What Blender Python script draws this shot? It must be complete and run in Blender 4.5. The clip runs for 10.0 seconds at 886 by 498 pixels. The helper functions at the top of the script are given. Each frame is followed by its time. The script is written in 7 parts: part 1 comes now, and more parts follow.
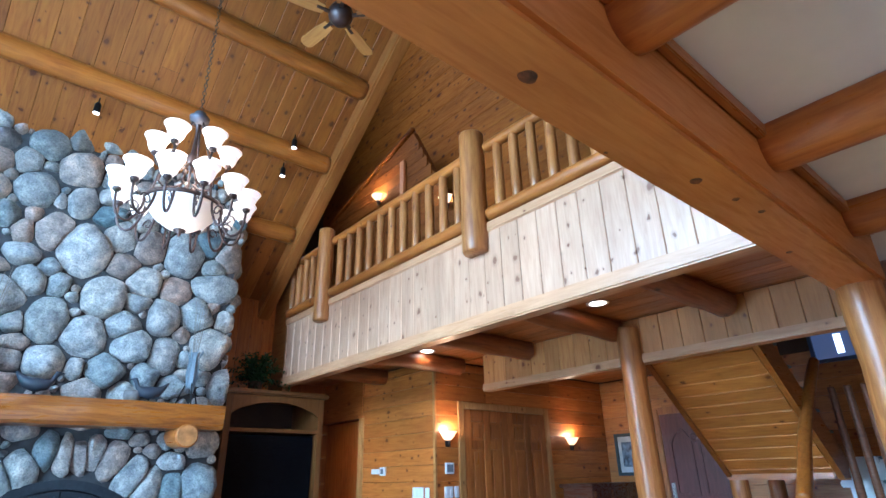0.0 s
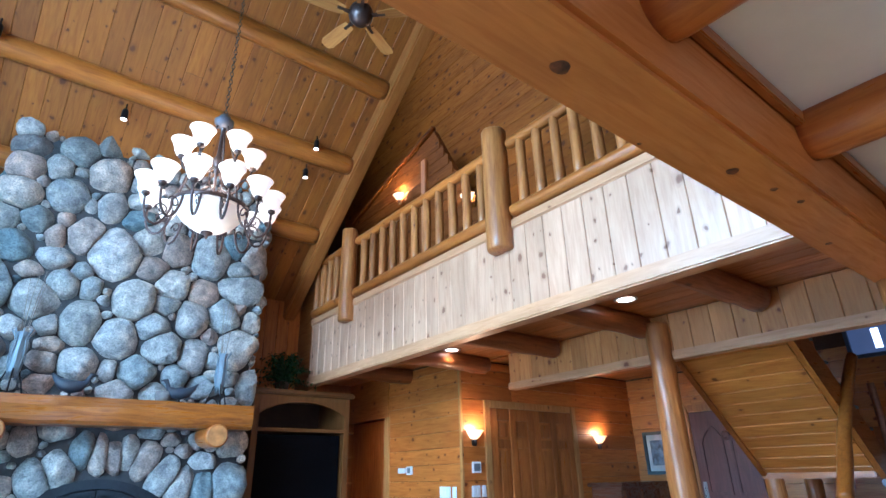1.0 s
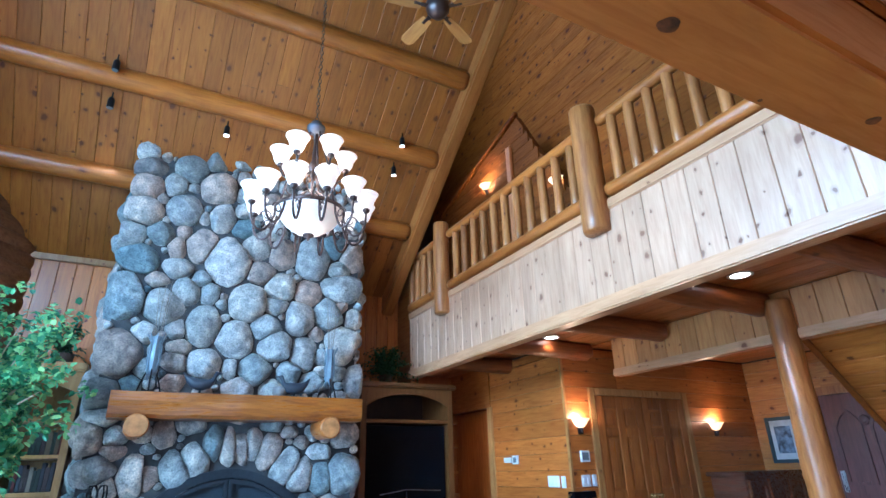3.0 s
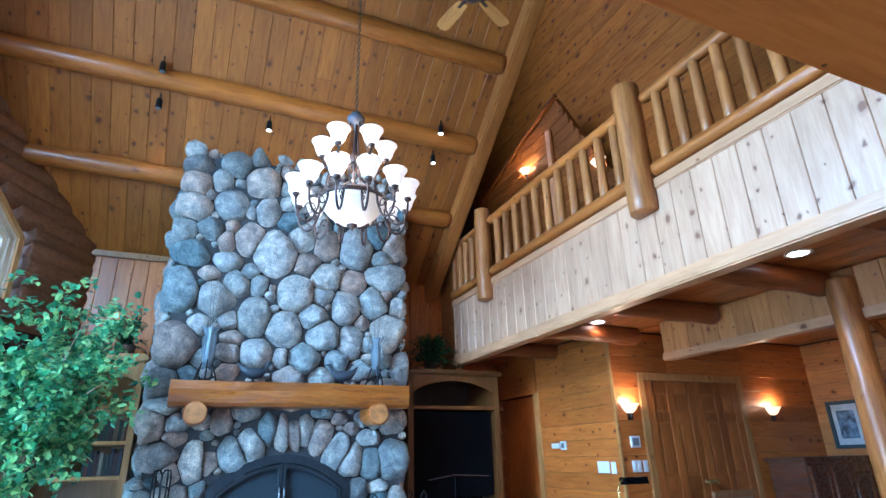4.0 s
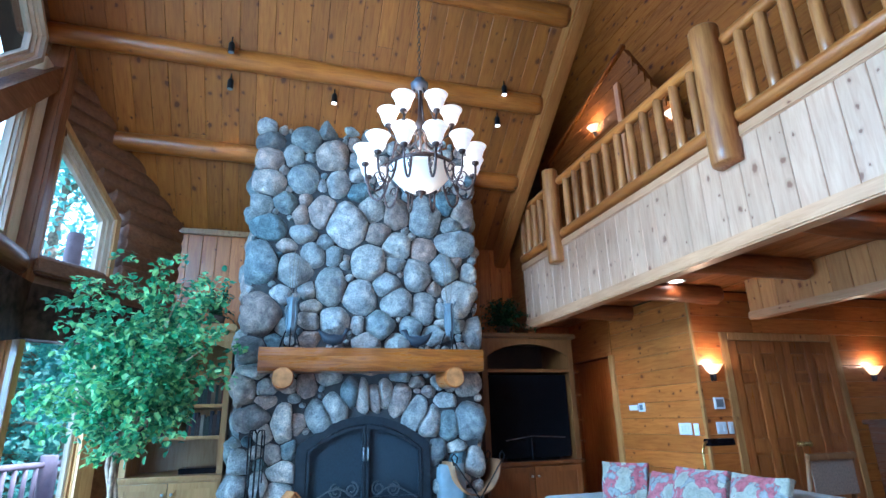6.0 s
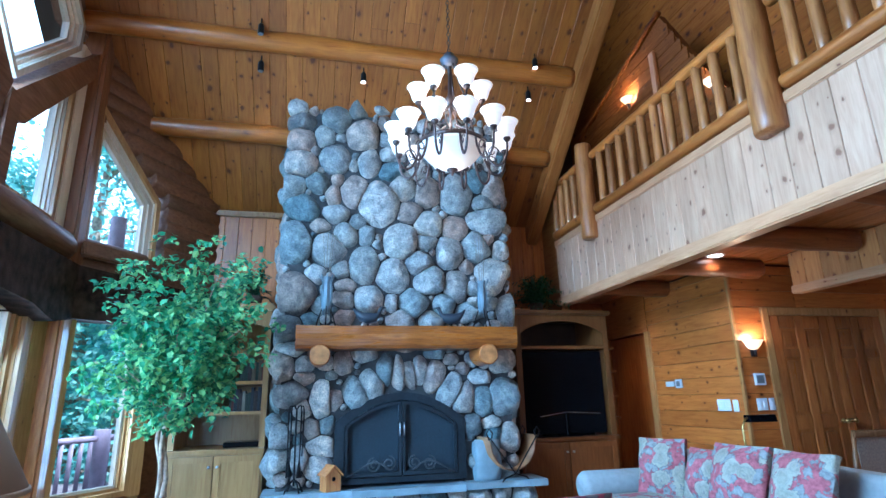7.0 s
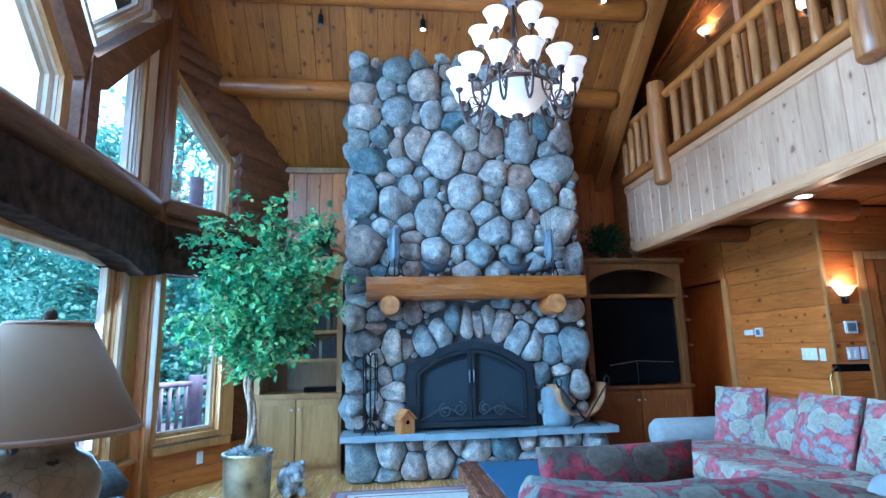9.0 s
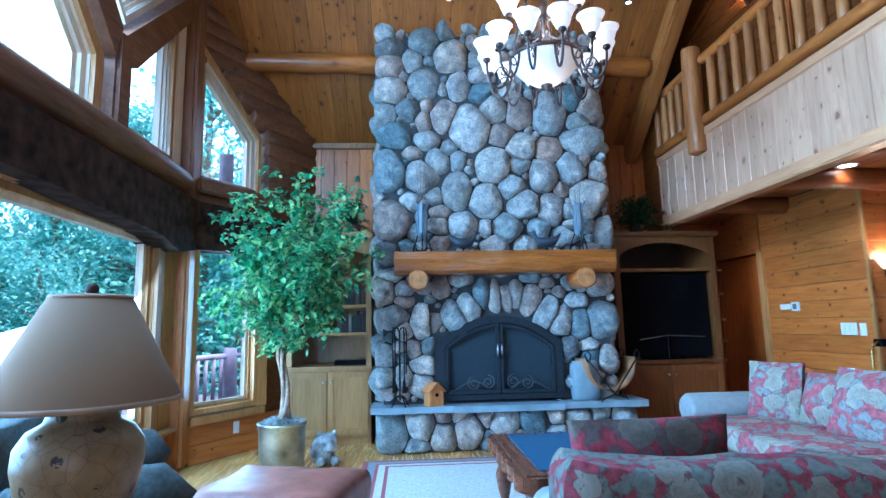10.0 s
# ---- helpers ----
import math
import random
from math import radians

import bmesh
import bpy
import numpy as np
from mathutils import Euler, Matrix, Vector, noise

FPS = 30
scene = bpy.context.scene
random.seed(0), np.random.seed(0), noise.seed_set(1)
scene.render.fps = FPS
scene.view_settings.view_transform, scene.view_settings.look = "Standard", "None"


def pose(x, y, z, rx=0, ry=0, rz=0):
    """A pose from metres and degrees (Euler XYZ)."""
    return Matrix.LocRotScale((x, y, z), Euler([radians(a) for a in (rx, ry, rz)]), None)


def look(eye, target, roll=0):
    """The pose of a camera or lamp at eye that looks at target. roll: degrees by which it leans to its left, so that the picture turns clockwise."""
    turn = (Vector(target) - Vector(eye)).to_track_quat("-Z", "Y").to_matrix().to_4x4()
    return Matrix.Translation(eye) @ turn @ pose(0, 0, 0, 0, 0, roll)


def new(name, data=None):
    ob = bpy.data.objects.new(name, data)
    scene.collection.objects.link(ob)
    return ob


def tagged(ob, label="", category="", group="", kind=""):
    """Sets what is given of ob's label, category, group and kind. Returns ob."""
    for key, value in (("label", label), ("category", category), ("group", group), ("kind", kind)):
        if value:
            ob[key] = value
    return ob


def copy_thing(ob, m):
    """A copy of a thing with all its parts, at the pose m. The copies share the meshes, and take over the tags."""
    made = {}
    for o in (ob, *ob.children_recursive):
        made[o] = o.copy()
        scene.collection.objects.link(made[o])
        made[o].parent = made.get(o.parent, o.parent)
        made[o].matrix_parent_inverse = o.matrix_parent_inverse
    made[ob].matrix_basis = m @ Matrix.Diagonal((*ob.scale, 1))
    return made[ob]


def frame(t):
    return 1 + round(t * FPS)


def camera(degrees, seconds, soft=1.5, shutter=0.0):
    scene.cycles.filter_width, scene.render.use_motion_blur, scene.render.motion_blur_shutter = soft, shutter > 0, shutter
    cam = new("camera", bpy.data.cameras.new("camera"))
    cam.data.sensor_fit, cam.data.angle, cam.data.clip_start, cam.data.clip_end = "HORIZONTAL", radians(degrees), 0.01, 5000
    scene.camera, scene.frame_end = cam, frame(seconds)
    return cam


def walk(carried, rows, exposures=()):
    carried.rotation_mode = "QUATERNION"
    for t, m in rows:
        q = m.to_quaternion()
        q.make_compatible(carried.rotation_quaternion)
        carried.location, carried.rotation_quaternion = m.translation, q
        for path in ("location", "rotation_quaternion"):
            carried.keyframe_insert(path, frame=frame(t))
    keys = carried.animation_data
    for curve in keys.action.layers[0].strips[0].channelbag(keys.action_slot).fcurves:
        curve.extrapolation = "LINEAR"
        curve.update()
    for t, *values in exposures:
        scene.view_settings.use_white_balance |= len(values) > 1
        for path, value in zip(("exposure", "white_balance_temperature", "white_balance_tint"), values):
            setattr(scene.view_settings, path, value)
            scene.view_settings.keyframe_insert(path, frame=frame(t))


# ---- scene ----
cam = camera(78.4, 10.0)

PATH = [
    (0, pose(0.157, -0.214, 1.306, 112.80, 1.23, -40.50)),
    (0.5, pose(0.152, -0.193, 1.307, 112.80, 1.23, -39.56)),
    (1, pose(0.146, -0.174, 1.308, 112.76, 1.28, -38.16)),
    (1.5, pose(0.139, -0.157, 1.308, 112.67, 1.34, -36.14)),
    (2, pose(0.132, -0.142, 1.307, 112.61, 1.36, -33.66)),
    (2.5, pose(0.124, -0.128, 1.306, 112.44, 1.40, -30.87)),
    (4, pose(0.099, -0.094, 1.300, 110.90, 1.37, -23.75)),
    (4.5, pose(0.090, -0.084, 1.297, 110.19, 1.40, -21.81)),
    (5, pose(0.081, -0.076, 1.294, 109.40, 1.38, -19.94)),
    (5.5, pose(0.071, -0.068, 1.291, 108.54, 1.36, -18.18)),
    (7, pose(0.044, -0.047, 1.281, 105.41, 1.33, -13.24)),
    (7.5, pose(0.036, -0.040, 1.277, 104.25, 1.31, -11.40)),
    (8, pose(0.028, -0.033, 1.274, 103.02, 1.29, -9.63)),
    (8.5, pose(0.020, -0.025, 1.271, 101.80, 1.23, -7.97)),
    (9, pose(0.013, -0.018, 1.268, 100.53, 1.25, -6.53)),
    (9.5, pose(0.006, -0.009, 1.265, 99.26, 1.20, -5.11)),
    (10, pose(0.000, 0.000, 1.263, 97.98, 1.18, -3.74)),
]
EXPOSURES = [
    (0.0, 1.08, 5150, 17),
    (2.5, 1.05, 4950, 16),
    (5.0, 0.95, 4750, 13),
    (7.5, 0.80, 4600, 12),
    (10.0, 0.76, 4550, 12),
]
walk(cam, PATH, EXPOSURES)

# ---------------------------------------------------------------- light
world = bpy.data.worlds.new("sky")
scene.world = world
world.use_nodes = True
wn = world.node_tree
sky = wn.nodes.new("ShaderNodeTexSky")
sky.sky_type = "NISHITA"
sky.sun_disc = False
sky.sun_elevation = radians(50)
sky.sun_rotation = radians(113)
wn.nodes["Background"].inputs[1].default_value = 0.15
wn.links.new(sky.outputs[0], wn.nodes["Background"].inputs[0])

sun = new("sun", bpy.data.lights.new("sun", "SUN"))
sun.data.energy = 5.0
sun.data.angle = radians(2)
sun.data.color = (1.0, 0.95, 0.88)
sun.matrix_world = look((14, -6, 22), (0, 0, 0))


LEVEL = 0.42          # the lamps' share of their power


def area_light(name, eye, target, w, h, power, color=(1, 1, 1)):
    lamp = new(name, bpy.data.lights.new(name, "AREA"))
    lamp.data.shape, lamp.data.size, lamp.data.size_y = "RECTANGLE", w, h
    lamp.data.energy, lamp.data.color = power * LEVEL, color
    lamp.matrix_world = look(eye, target)
    return lamp


def point_light(name, place, power, color=(1.0, 0.72, 0.42), radius=0.04):
    lamp = new(name, bpy.data.lights.new(name, "POINT"))
    lamp.data.energy, lamp.data.color, lamp.data.shadow_soft_size = power * LEVEL, color, radius
    lamp.location = place
    return lamp


DAY = (0.52, 0.83, 1.0)
WARM = (1.0, 0.66, 0.34)
# daylight that stands in the window openings, all but the rear lamp
area_light("window_light_low", (-2.272, 3.2, 1.3), (0.5, 3.4, 0.2), 3.2, 1.4, 235, DAY)
area_light("window_light_upper", (-2.272, 2.45, 3.75), (1.2, 2.75, 1.7), 3.1, 1.7, 520, DAY)
area_light("window_light_corner", (-1.905, 5.83, 1.3), (-0.905, 5.19, 1.3), 0.6, 1.4, 40, DAY)
# unseen fill before the closed south wall, added to brighten the white ceiling
area_light("window_light_rear", (0.5, -3.9, 1.5), (1.0, 3, 1.7), 5.0, 1.9, 100, (0.85, 0.9, 1.0))

# ---------------------------------------------------------------- materials


def nodes_of(name):
    m = bpy.data.materials.new(name)
    m.use_nodes = True
    t = m.node_tree
    return m, t, t.nodes["Principled BSDF"]


def nd(t, kind, **kw):
    n = t.nodes.new(kind)
    for k, v in kw.items():
        if k in ("operation", "data_type", "blend_type", "feature", "noise_dimensions", "wave_type", "bands_direction"):
            setattr(n, k, v)
        else:
            n.inputs[k].default_value = v
    return n


def ramp(t, fac, stops):
    r = t.nodes.new("ShaderNodeValToRGB")
    e = r.color_ramp.elements
    while len(e) < len(stops):
        e.new(0.5)
    for el, (p, c) in zip(e, stops):
        el.position, el.color = p, (*c, 1)
    t.links.new(fac, r.inputs[0])
    return r.outputs[0]


def mix(t, fac, a, b, mode="MIX"):
    n = t.nodes.new("ShaderNodeMix")
    n.data_type, n.blend_type = "RGBA", mode
    for sock, v in ((n.inputs[0], fac), (n.inputs[6], a), (n.inputs[7], b)):
        if hasattr(v, "node"):
            t.links.new(v, sock)
        else:
            sock.default_value = v if isinstance(v, (int, float)) else (*v, 1)
    return n.outputs[2]


def coords(t, scale=(1, 1, 1), island=False, turn=(0, 0, 0)):
    """Object coordinates, shifted for each object or each loose piece, turned and then stretched."""
    tc = t.nodes.new("ShaderNodeTexCoord")
    info = t.nodes.new("ShaderNodeNewGeometry" if island else "ShaderNodeObjectInfo")
    rnd = info.outputs["Random Per Island" if island else "Random"]
    mul = nd(t, "ShaderNodeMath", operation="MULTIPLY")
    mul.inputs[1].default_value = 61.0
    t.links.new(rnd, mul.inputs[0])
    comb = t.nodes.new("ShaderNodeCombineXYZ")
    for i in range(3):
        t.links.new(mul.outputs[0], comb.inputs[i])
    rot = t.nodes.new("ShaderNodeMapping")
    rot.inputs["Rotation"].default_value = [radians(a) for a in turn]
    t.links.new(tc.outputs["Object"], rot.inputs[0])
    add = nd(t, "ShaderNodeVectorMath", operation="ADD")
    t.links.new(rot.outputs[0], add.inputs[0])
    t.links.new(comb.outputs[0], add.inputs[1])
    sc = nd(t, "ShaderNodeVectorMath", operation="MULTIPLY")
    sc.inputs[1].default_value = scale
    t.links.new(add.outputs[0], sc.inputs[0])
    return sc.outputs[0], rnd


def bump(t, b, height, strength, dist=0.01):
    n = nd(t, "ShaderNodeBump", Strength=strength, Distance=dist)
    t.links.new(height, n.inputs["Height"])
    t.links.new(n.outputs[0], b.inputs["Normal"])


def wood(name, light, dark, axis=0, island=False, knots=0.5, rough=0.38, turn=(0, 0, 0), knot_size=1.0, vary=0.25, coat=0.15, flat=None, knot_tone=None, gloss=0.5):
    """Varnished softwood: long grain along an axis, broad tone patches, dark knots."""
    m, t, b = nodes_of(name)
    def sc(along, across):
        v = [across] * 3
        v[axis] = along
        return v
    v, rnd = coords(t, sc(1.1, 11), island, turn)
    fine = nd(t, "ShaderNodeTexNoise", Scale=3.2, Detail=6.0, Roughness=0.6, Distortion=0.6)
    t.links.new(v, fine.inputs["Vector"])
    v2, _ = coords(t, sc(0.7, 2.6), island, turn)
    broad = nd(t, "ShaderNodeTexNoise", Scale=1.4, Detail=2.0)
    t.links.new(v2, broad.inputs["Vector"])
    mid = tuple((p * 0.6 + q * 0.4) for p, q in zip(light, dark))
    col = ramp(t, fine.outputs["Fac"], [(0.30, dark), (0.5, mid), (0.68, light)])
    tone = ramp(t, broad.outputs["Fac"], [(0.3, (0.72, 0.68, 0.62)), (0.65, (1.08, 1.06, 1.04))])
    col = mix(t, 0.75, col, tone, "MULTIPLY")
    each = ramp(t, rnd, [(0.0, (1 - vary, 1 - vary * 1.15, 1 - vary * 1.3)), (1.0, (1 + vary * 0.4, 1 + vary * 0.35, 1 + vary * 0.3))])
    col = mix(t, 1.0, col, each, "MULTIPLY")
    if knots > 0:
        ks = sc(5.4 / knot_size, 7.2 / knot_size)
        if flat is not None:
            ks[flat] = 0.0
        kv, _ = coords(t, ks, island, turn)
        bend = nd(t, "ShaderNodeTexNoise", Scale=2.3, Detail=3.0, Roughness=0.6)
        t.links.new(kv, bend.inputs["Vector"])
        off = nd(t, "ShaderNodeVectorMath", operation="MULTIPLY_ADD")
        t.links.new(bend.outputs["Color"], off.inputs[0])
        off.inputs[1].default_value = (0.32, 0.32, 0.32)
        t.links.new(kv, off.inputs[2])
        kv = off.outputs[0]
        vor = nd(t, "ShaderNodeTexVoronoi", Scale=1.0)
        if flat is not None:
            vor.voronoi_dimensions = "2D"
            split, join = t.nodes.new("ShaderNodeSeparateXYZ"), t.nodes.new("ShaderNodeCombineXYZ")
            t.links.new(kv, split.inputs[0])
            for i, k in enumerate(k for k in range(3) if k != flat):
                t.links.new(split.outputs[k], join.inputs[i])
            kv = join.outputs[0]
        t.links.new(kv, vor.inputs["Vector"])
        sep = t.nodes.new("ShaderNodeSeparateColor")
        t.links.new(vor.outputs["Color"], sep.inputs[0])
        pick = nd(t, "ShaderNodeMath", operation="GREATER_THAN")
        pick.inputs[1].default_value = 1 - min(0.9, knots * 1.35)
        t.links.new(sep.outputs[0], pick.inputs[0])
        size = nd(t, "ShaderNodeMath", operation="MULTIPLY_ADD")
        t.links.new(sep.outputs[1], size.inputs[0])
        size.inputs[1].default_value, size.inputs[2].default_value = 2.4, 0.62
        dist = nd(t, "ShaderNodeMath", operation="MULTIPLY")
        t.links.new(vor.outputs["Distance"], dist.inputs[0]), t.links.new(size.outputs[0], dist.inputs[1])
        edge = ramp(t, dist.outputs[0], [(0.07, (1, 1, 1)), (0.10, (0.85, 0.85, 0.85)), (0.135, (0.3, 0.3, 0.3)), (0.27, (0, 0, 0))])
        fac = nd(t, "ShaderNodeMath", operation="MULTIPLY")
        t.links.new(edge, fac.inputs[0])
        t.links.new(pick.outputs[0], fac.inputs[1])
        col = mix(t, fac.outputs[0], col, knot_tone or (dark[0] * 0.34, dark[1] * 0.2, dark[2] * 0.14))
    t.links.new(col, b.inputs["Base Color"])
    rr = ramp(t, fine.outputs["Fac"], [(0.3, (rough + 0.12,) * 3), (0.7, (rough - 0.05,) * 3)])
    t.links.new(rr, b.inputs["Roughness"])
    b.inputs["Specular IOR Level"].default_value = gloss
    b.inputs["Coat Weight"].default_value = coat
    b.inputs["Coat Roughness"].default_value = 0.22
    bump(t, b, fine.outputs["Fac"], 0.12)
    return m


def plain(name, color, rough=0.6, metal=0.0, spots=0.12, scale=6.0, relief=0.1):
    """A surface of one colour with soft patches and fine grain."""
    m, t, b = nodes_of(name)
    v, _ = coords(t, (scale,) * 3)
    n1 = nd(t, "ShaderNodeTexNoise", Scale=1.0, Detail=3.0)
    n2 = nd(t, "ShaderNodeTexNoise", Scale=14.0, Detail=4.0)
    t.links.new(v, n1.inputs["Vector"]), t.links.new(v, n2.inputs["Vector"])
    lo, hi = [c * (1 - spots * 2) for c in color], [min(1, c * (1 + spots)) for c in color]
    col = ramp(t, n1.outputs["Fac"], [(0.3, lo), (0.7, hi)])
    t.links.new(col, b.inputs["Base Color"])
    b.inputs["Metallic"].default_value = metal
    rr = ramp(t, n2.outputs["Fac"], [(0.3, (min(1, rough + 0.1),) * 3), (0.7, (max(0.02, rough - 0.08),) * 3)])
    t.links.new(rr, b.inputs["Roughness"])
    bump(t, b, n2.outputs["Fac"], relief, 0.004)
    return m


def glow(name, color, strength, base=(0.9, 0.85, 0.75)):
    m, t, b = nodes_of(name)
    b.inputs["Base Color"].default_value = (*base, 1)
    b.inputs["Emission Color"].default_value = (*color, 1)
    b.inputs["Emission Strength"].default_value = strength * 0.5
    b.inputs["Roughness"].default_value = 0.4
    return m


def stone_mat(name):
    m, t, b = nodes_of(name)
    v, rnd = coords(t, (1, 1, 1))
    big = nd(t, "ShaderNodeTexNoise", Scale=9.0, Detail=4.0, Roughness=0.6, Distortion=0.4)
    grit = nd(t, "ShaderNodeTexNoise", Scale=60.0, Detail=5.0, Roughness=0.7)
    spk = nd(t, "ShaderNodeTexVoronoi", Scale=110.0)
    for n in (big, grit, spk):
        t.links.new(v, n.inputs["Vector"])
    hue = ramp(t, rnd, [(0.0, (0.30, 0.33, 0.33)), (0.13, (0.50, 0.49, 0.46)), (0.26, (0.13, 0.21, 0.24)), (0.38, (0.54, 0.51, 0.455)),
                        (0.50, (0.21, 0.25, 0.255)), (0.61, (0.50, 0.37, 0.30)), (0.72, (0.35, 0.385, 0.38)), (0.84, (0.60, 0.54, 0.47)), (0.93, (0.37, 0.29, 0.245)), (1.0, (0.09, 0.14, 0.16))])
    patch = ramp(t, big.outputs["Fac"], [(0.3, (0.38, 0.42, 0.46)), (0.5, (0.88, 0.88, 0.88)), (0.68, (1.5, 1.42, 1.33))])
    col = mix(t, 0.85, hue, patch, "MULTIPLY")
    gr = ramp(t, grit.outputs["Fac"], [(0.32, (0.42, 0.43, 0.45)), (0.5, (1, 1, 1)), (0.66, (1.4, 1.38, 1.35))])
    col = mix(t, 0.8, col, gr, "MULTIPLY")
    t.links.new(col, b.inputs["Base Color"])
    b.inputs["Roughness"].default_value = 0.68
    mid = nd(t, "ShaderNodeTexNoise", Scale=26.0, Detail=6.0, Roughness=0.7, Distortion=0.8)
    t.links.new(v, mid.inputs["Vector"])
    crack = nd(t, "ShaderNodeTexVoronoi", Scale=7.0, feature="DISTANCE_TO_EDGE")
    t.links.new(mid.outputs["Color"], crack.inputs["Vector"])
    wv = nd(t, "ShaderNodeVectorMath", operation="MULTIPLY_ADD")
    t.links.new(mid.outputs["Color"], wv.inputs[0])
    wv.inputs[1].default_value = (0.12, 0.12, 0.12)
    t.links.new(v, wv.inputs[2])
    t.links.new(wv.outputs[0], crack.inputs["Vector"])
    ck = ramp(t, crack.outputs["Distance"], [(0.0, (0.55, 0.55, 0.55)), (0.05, (1, 1, 1))])
    h1 = nd(t, "ShaderNodeMath", operation="MULTIPLY_ADD")
    t.links.new(big.outputs["Fac"], h1.inputs[0])
    h1.inputs[1].default_value = 1.6
    t.links.new(mid.outputs["Fac"], h1.inputs[2])
    h2 = nd(t, "ShaderNodeMath", operation="MULTIPLY_ADD")
    t.links.new(grit.outputs["Fac"], h2.inputs[0])
    h2.inputs[1].default_value = 0.3
    t.links.new(h1.outputs[0], h2.inputs[2])
    h3 = nd(t, "ShaderNodeMath", operation="MULTIPLY_ADD")
    t.links.new(ck, h3.inputs[0])
    h3.inputs[1].default_value = 0.35
    t.links.new(h2.outputs[0], h3.inputs[2])
    bump(t, b, h3.outputs[0], 1.0, 0.022)
    return m


M_CEIL = wood("ceiling_pine", (0.39, 0.138, 0.014), (0.26, 0.074, 0.005), 1, True, 0.45, rough=0.5, turn=(38.7, 0, 0), flat=2, knot_size=1.0, coat=0.0)
M_BOARD_X = wood("pine_board_x", (0.58, 0.205, 0.036), (0.40, 0.112, 0.016), 0, False, 0.3, flat=1)
M_BOARD_Y = wood("pine_board_y", (0.58, 0.205, 0.036), (0.40, 0.112, 0.016), 1, False, 0.4)
M_LOFT = wood("loft_pine", (0.34, 0.13, 0.024), (0.21, 0.062, 0.008), 1, False, 0.45)
M_LOG_X = wood("log_x", (0.43, 0.15, 0.022), (0.25, 0.07, 0.008), 0, False, 0.4, knot_size=1.4, rough=0.3)
M_LOG_Y = wood("log_y", (0.54, 0.195, 0.036), (0.36, 0.105, 0.015), 1, False, 0.25, knot_size=1.4, rough=0.3)
M_LOG_Z = wood("log_z", (0.52, 0.215, 0.055), (0.29, 0.092, 0.017), 2, False, 0.55, knot_size=1.1, rough=0.4, coat=0.28)
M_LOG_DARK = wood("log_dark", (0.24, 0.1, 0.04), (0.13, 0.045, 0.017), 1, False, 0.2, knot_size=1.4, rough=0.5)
M_LOG_RED = wood("log_red", (0.30, 0.085, 0.014), (0.16, 0.036, 0.005), 0, False, 0.5, knot_size=1.3, rough=0.4)
M_LOG_BROWN = wood("log_brown", (0.30, 0.125, 0.045), (0.18, 0.062, 0.02), 2, False, 0.3, knot_size=1.2, rough=0.5)
M_BEAM = wood("planed_beam", (0.52, 0.185, 0.028), (0.41, 0.125, 0.016), 0, False, 0.16, knot_size=2.2, rough=0.5, vary=0.05, coat=0.05, knot_tone=(0.20, 0.065, 0.022))
M_CAB = wood("cabinet_maple", (0.50, 0.30, 0.11), (0.38, 0.20, 0.06), 2, False, 0.0, rough=0.35)
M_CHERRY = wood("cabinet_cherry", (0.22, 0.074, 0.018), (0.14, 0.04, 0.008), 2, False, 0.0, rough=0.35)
M_DOOR = wood("door_fir", (0.42, 0.15, 0.032), (0.28, 0.08, 0.015), 2, False, 0.0, rough=0.3, coat=0.5)
M_TRIM = wood("trim_pine", (0.53, 0.29, 0.1), (0.38, 0.17, 0.045), 2, False, 0.25)
M_FLOOR = wood("floor_oak", (0.62, 0.38, 0.13), (0.44, 0.22, 0.06), 1, False, 0.0, rough=0.25)
M_MAHOG = wood("mahogany", (0.16, 0.055, 0.025), (0.06, 0.018, 0.008), 1, False, 0.0, rough=0.25, coat=0.5)
M_REDOOR = wood("door_mahogany", (0.19, 0.06, 0.05), (0.10, 0.028, 0.024), 2, False, 0.0, rough=0.4)
M_WHITE = plain("plaster_white", (0.72, 0.70, 0.69), 0.85, spots=0.02)
M_STONE = stone_mat("river_stone")
M_MORTAR = plain("mortar", (0.055, 0.056, 0.058), 0.95, relief=0.5, scale=20)
M_SLATE = plain("slate_slab", (0.25, 0.31, 0.34), 0.55, relief=0.4)
M_IRON = plain("black_iron", (0.018, 0.018, 0.02), 0.45, 0.7)
M_BRONZE = plain("bronze_iron", (0.10, 0.072, 0.066), 0.38, 0.8)
M_BLACK = plain("black_gloss", (0.003, 0.0035, 0.005), 0.2, spots=0.0, relief=0.0)
M_BLACK.node_tree.nodes["Principled BSDF"].inputs["Specular IOR Level"].default_value = 0.15
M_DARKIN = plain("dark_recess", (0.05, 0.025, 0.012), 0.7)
M_PLASTIC = plain("white_plastic", (0.75, 0.76, 0.78), 0.4, spots=0.02)
M_GREYP = plain("grey_plastic", (0.16, 0.18, 0.2), 0.4)
M_BRASS = plain("brass", (0.62, 0.42, 0.16), 0.28, 1.0)
M_STEEL = plain("steel", (0.55, 0.56, 0.58), 0.3, 1.0)
# pine whitened in its colour to carry the sky's glare on sash and jamb
M_SASH_GLARE = wood("window_sash_glare", (0.86, 0.74, 0.60), (0.74, 0.60, 0.45), 2, False, 0.0)

# ---------------------------------------------------------------- building helpers


def thing(name, label, category, group="", place=(0, 0, 0)):
    e = new(name)
    e.location = place
    tagged(e, label, category, group)
    return e


def mesh_of(name, bm, material, smooth=False):
    me = bpy.data.meshes.new(name)
    bmesh.ops.recalc_face_normals(bm, faces=bm.faces)
    bm.to_mesh(me)
    bm.free()
    me.materials.append(material)
    if smooth:
        me.shade_smooth()
    return me


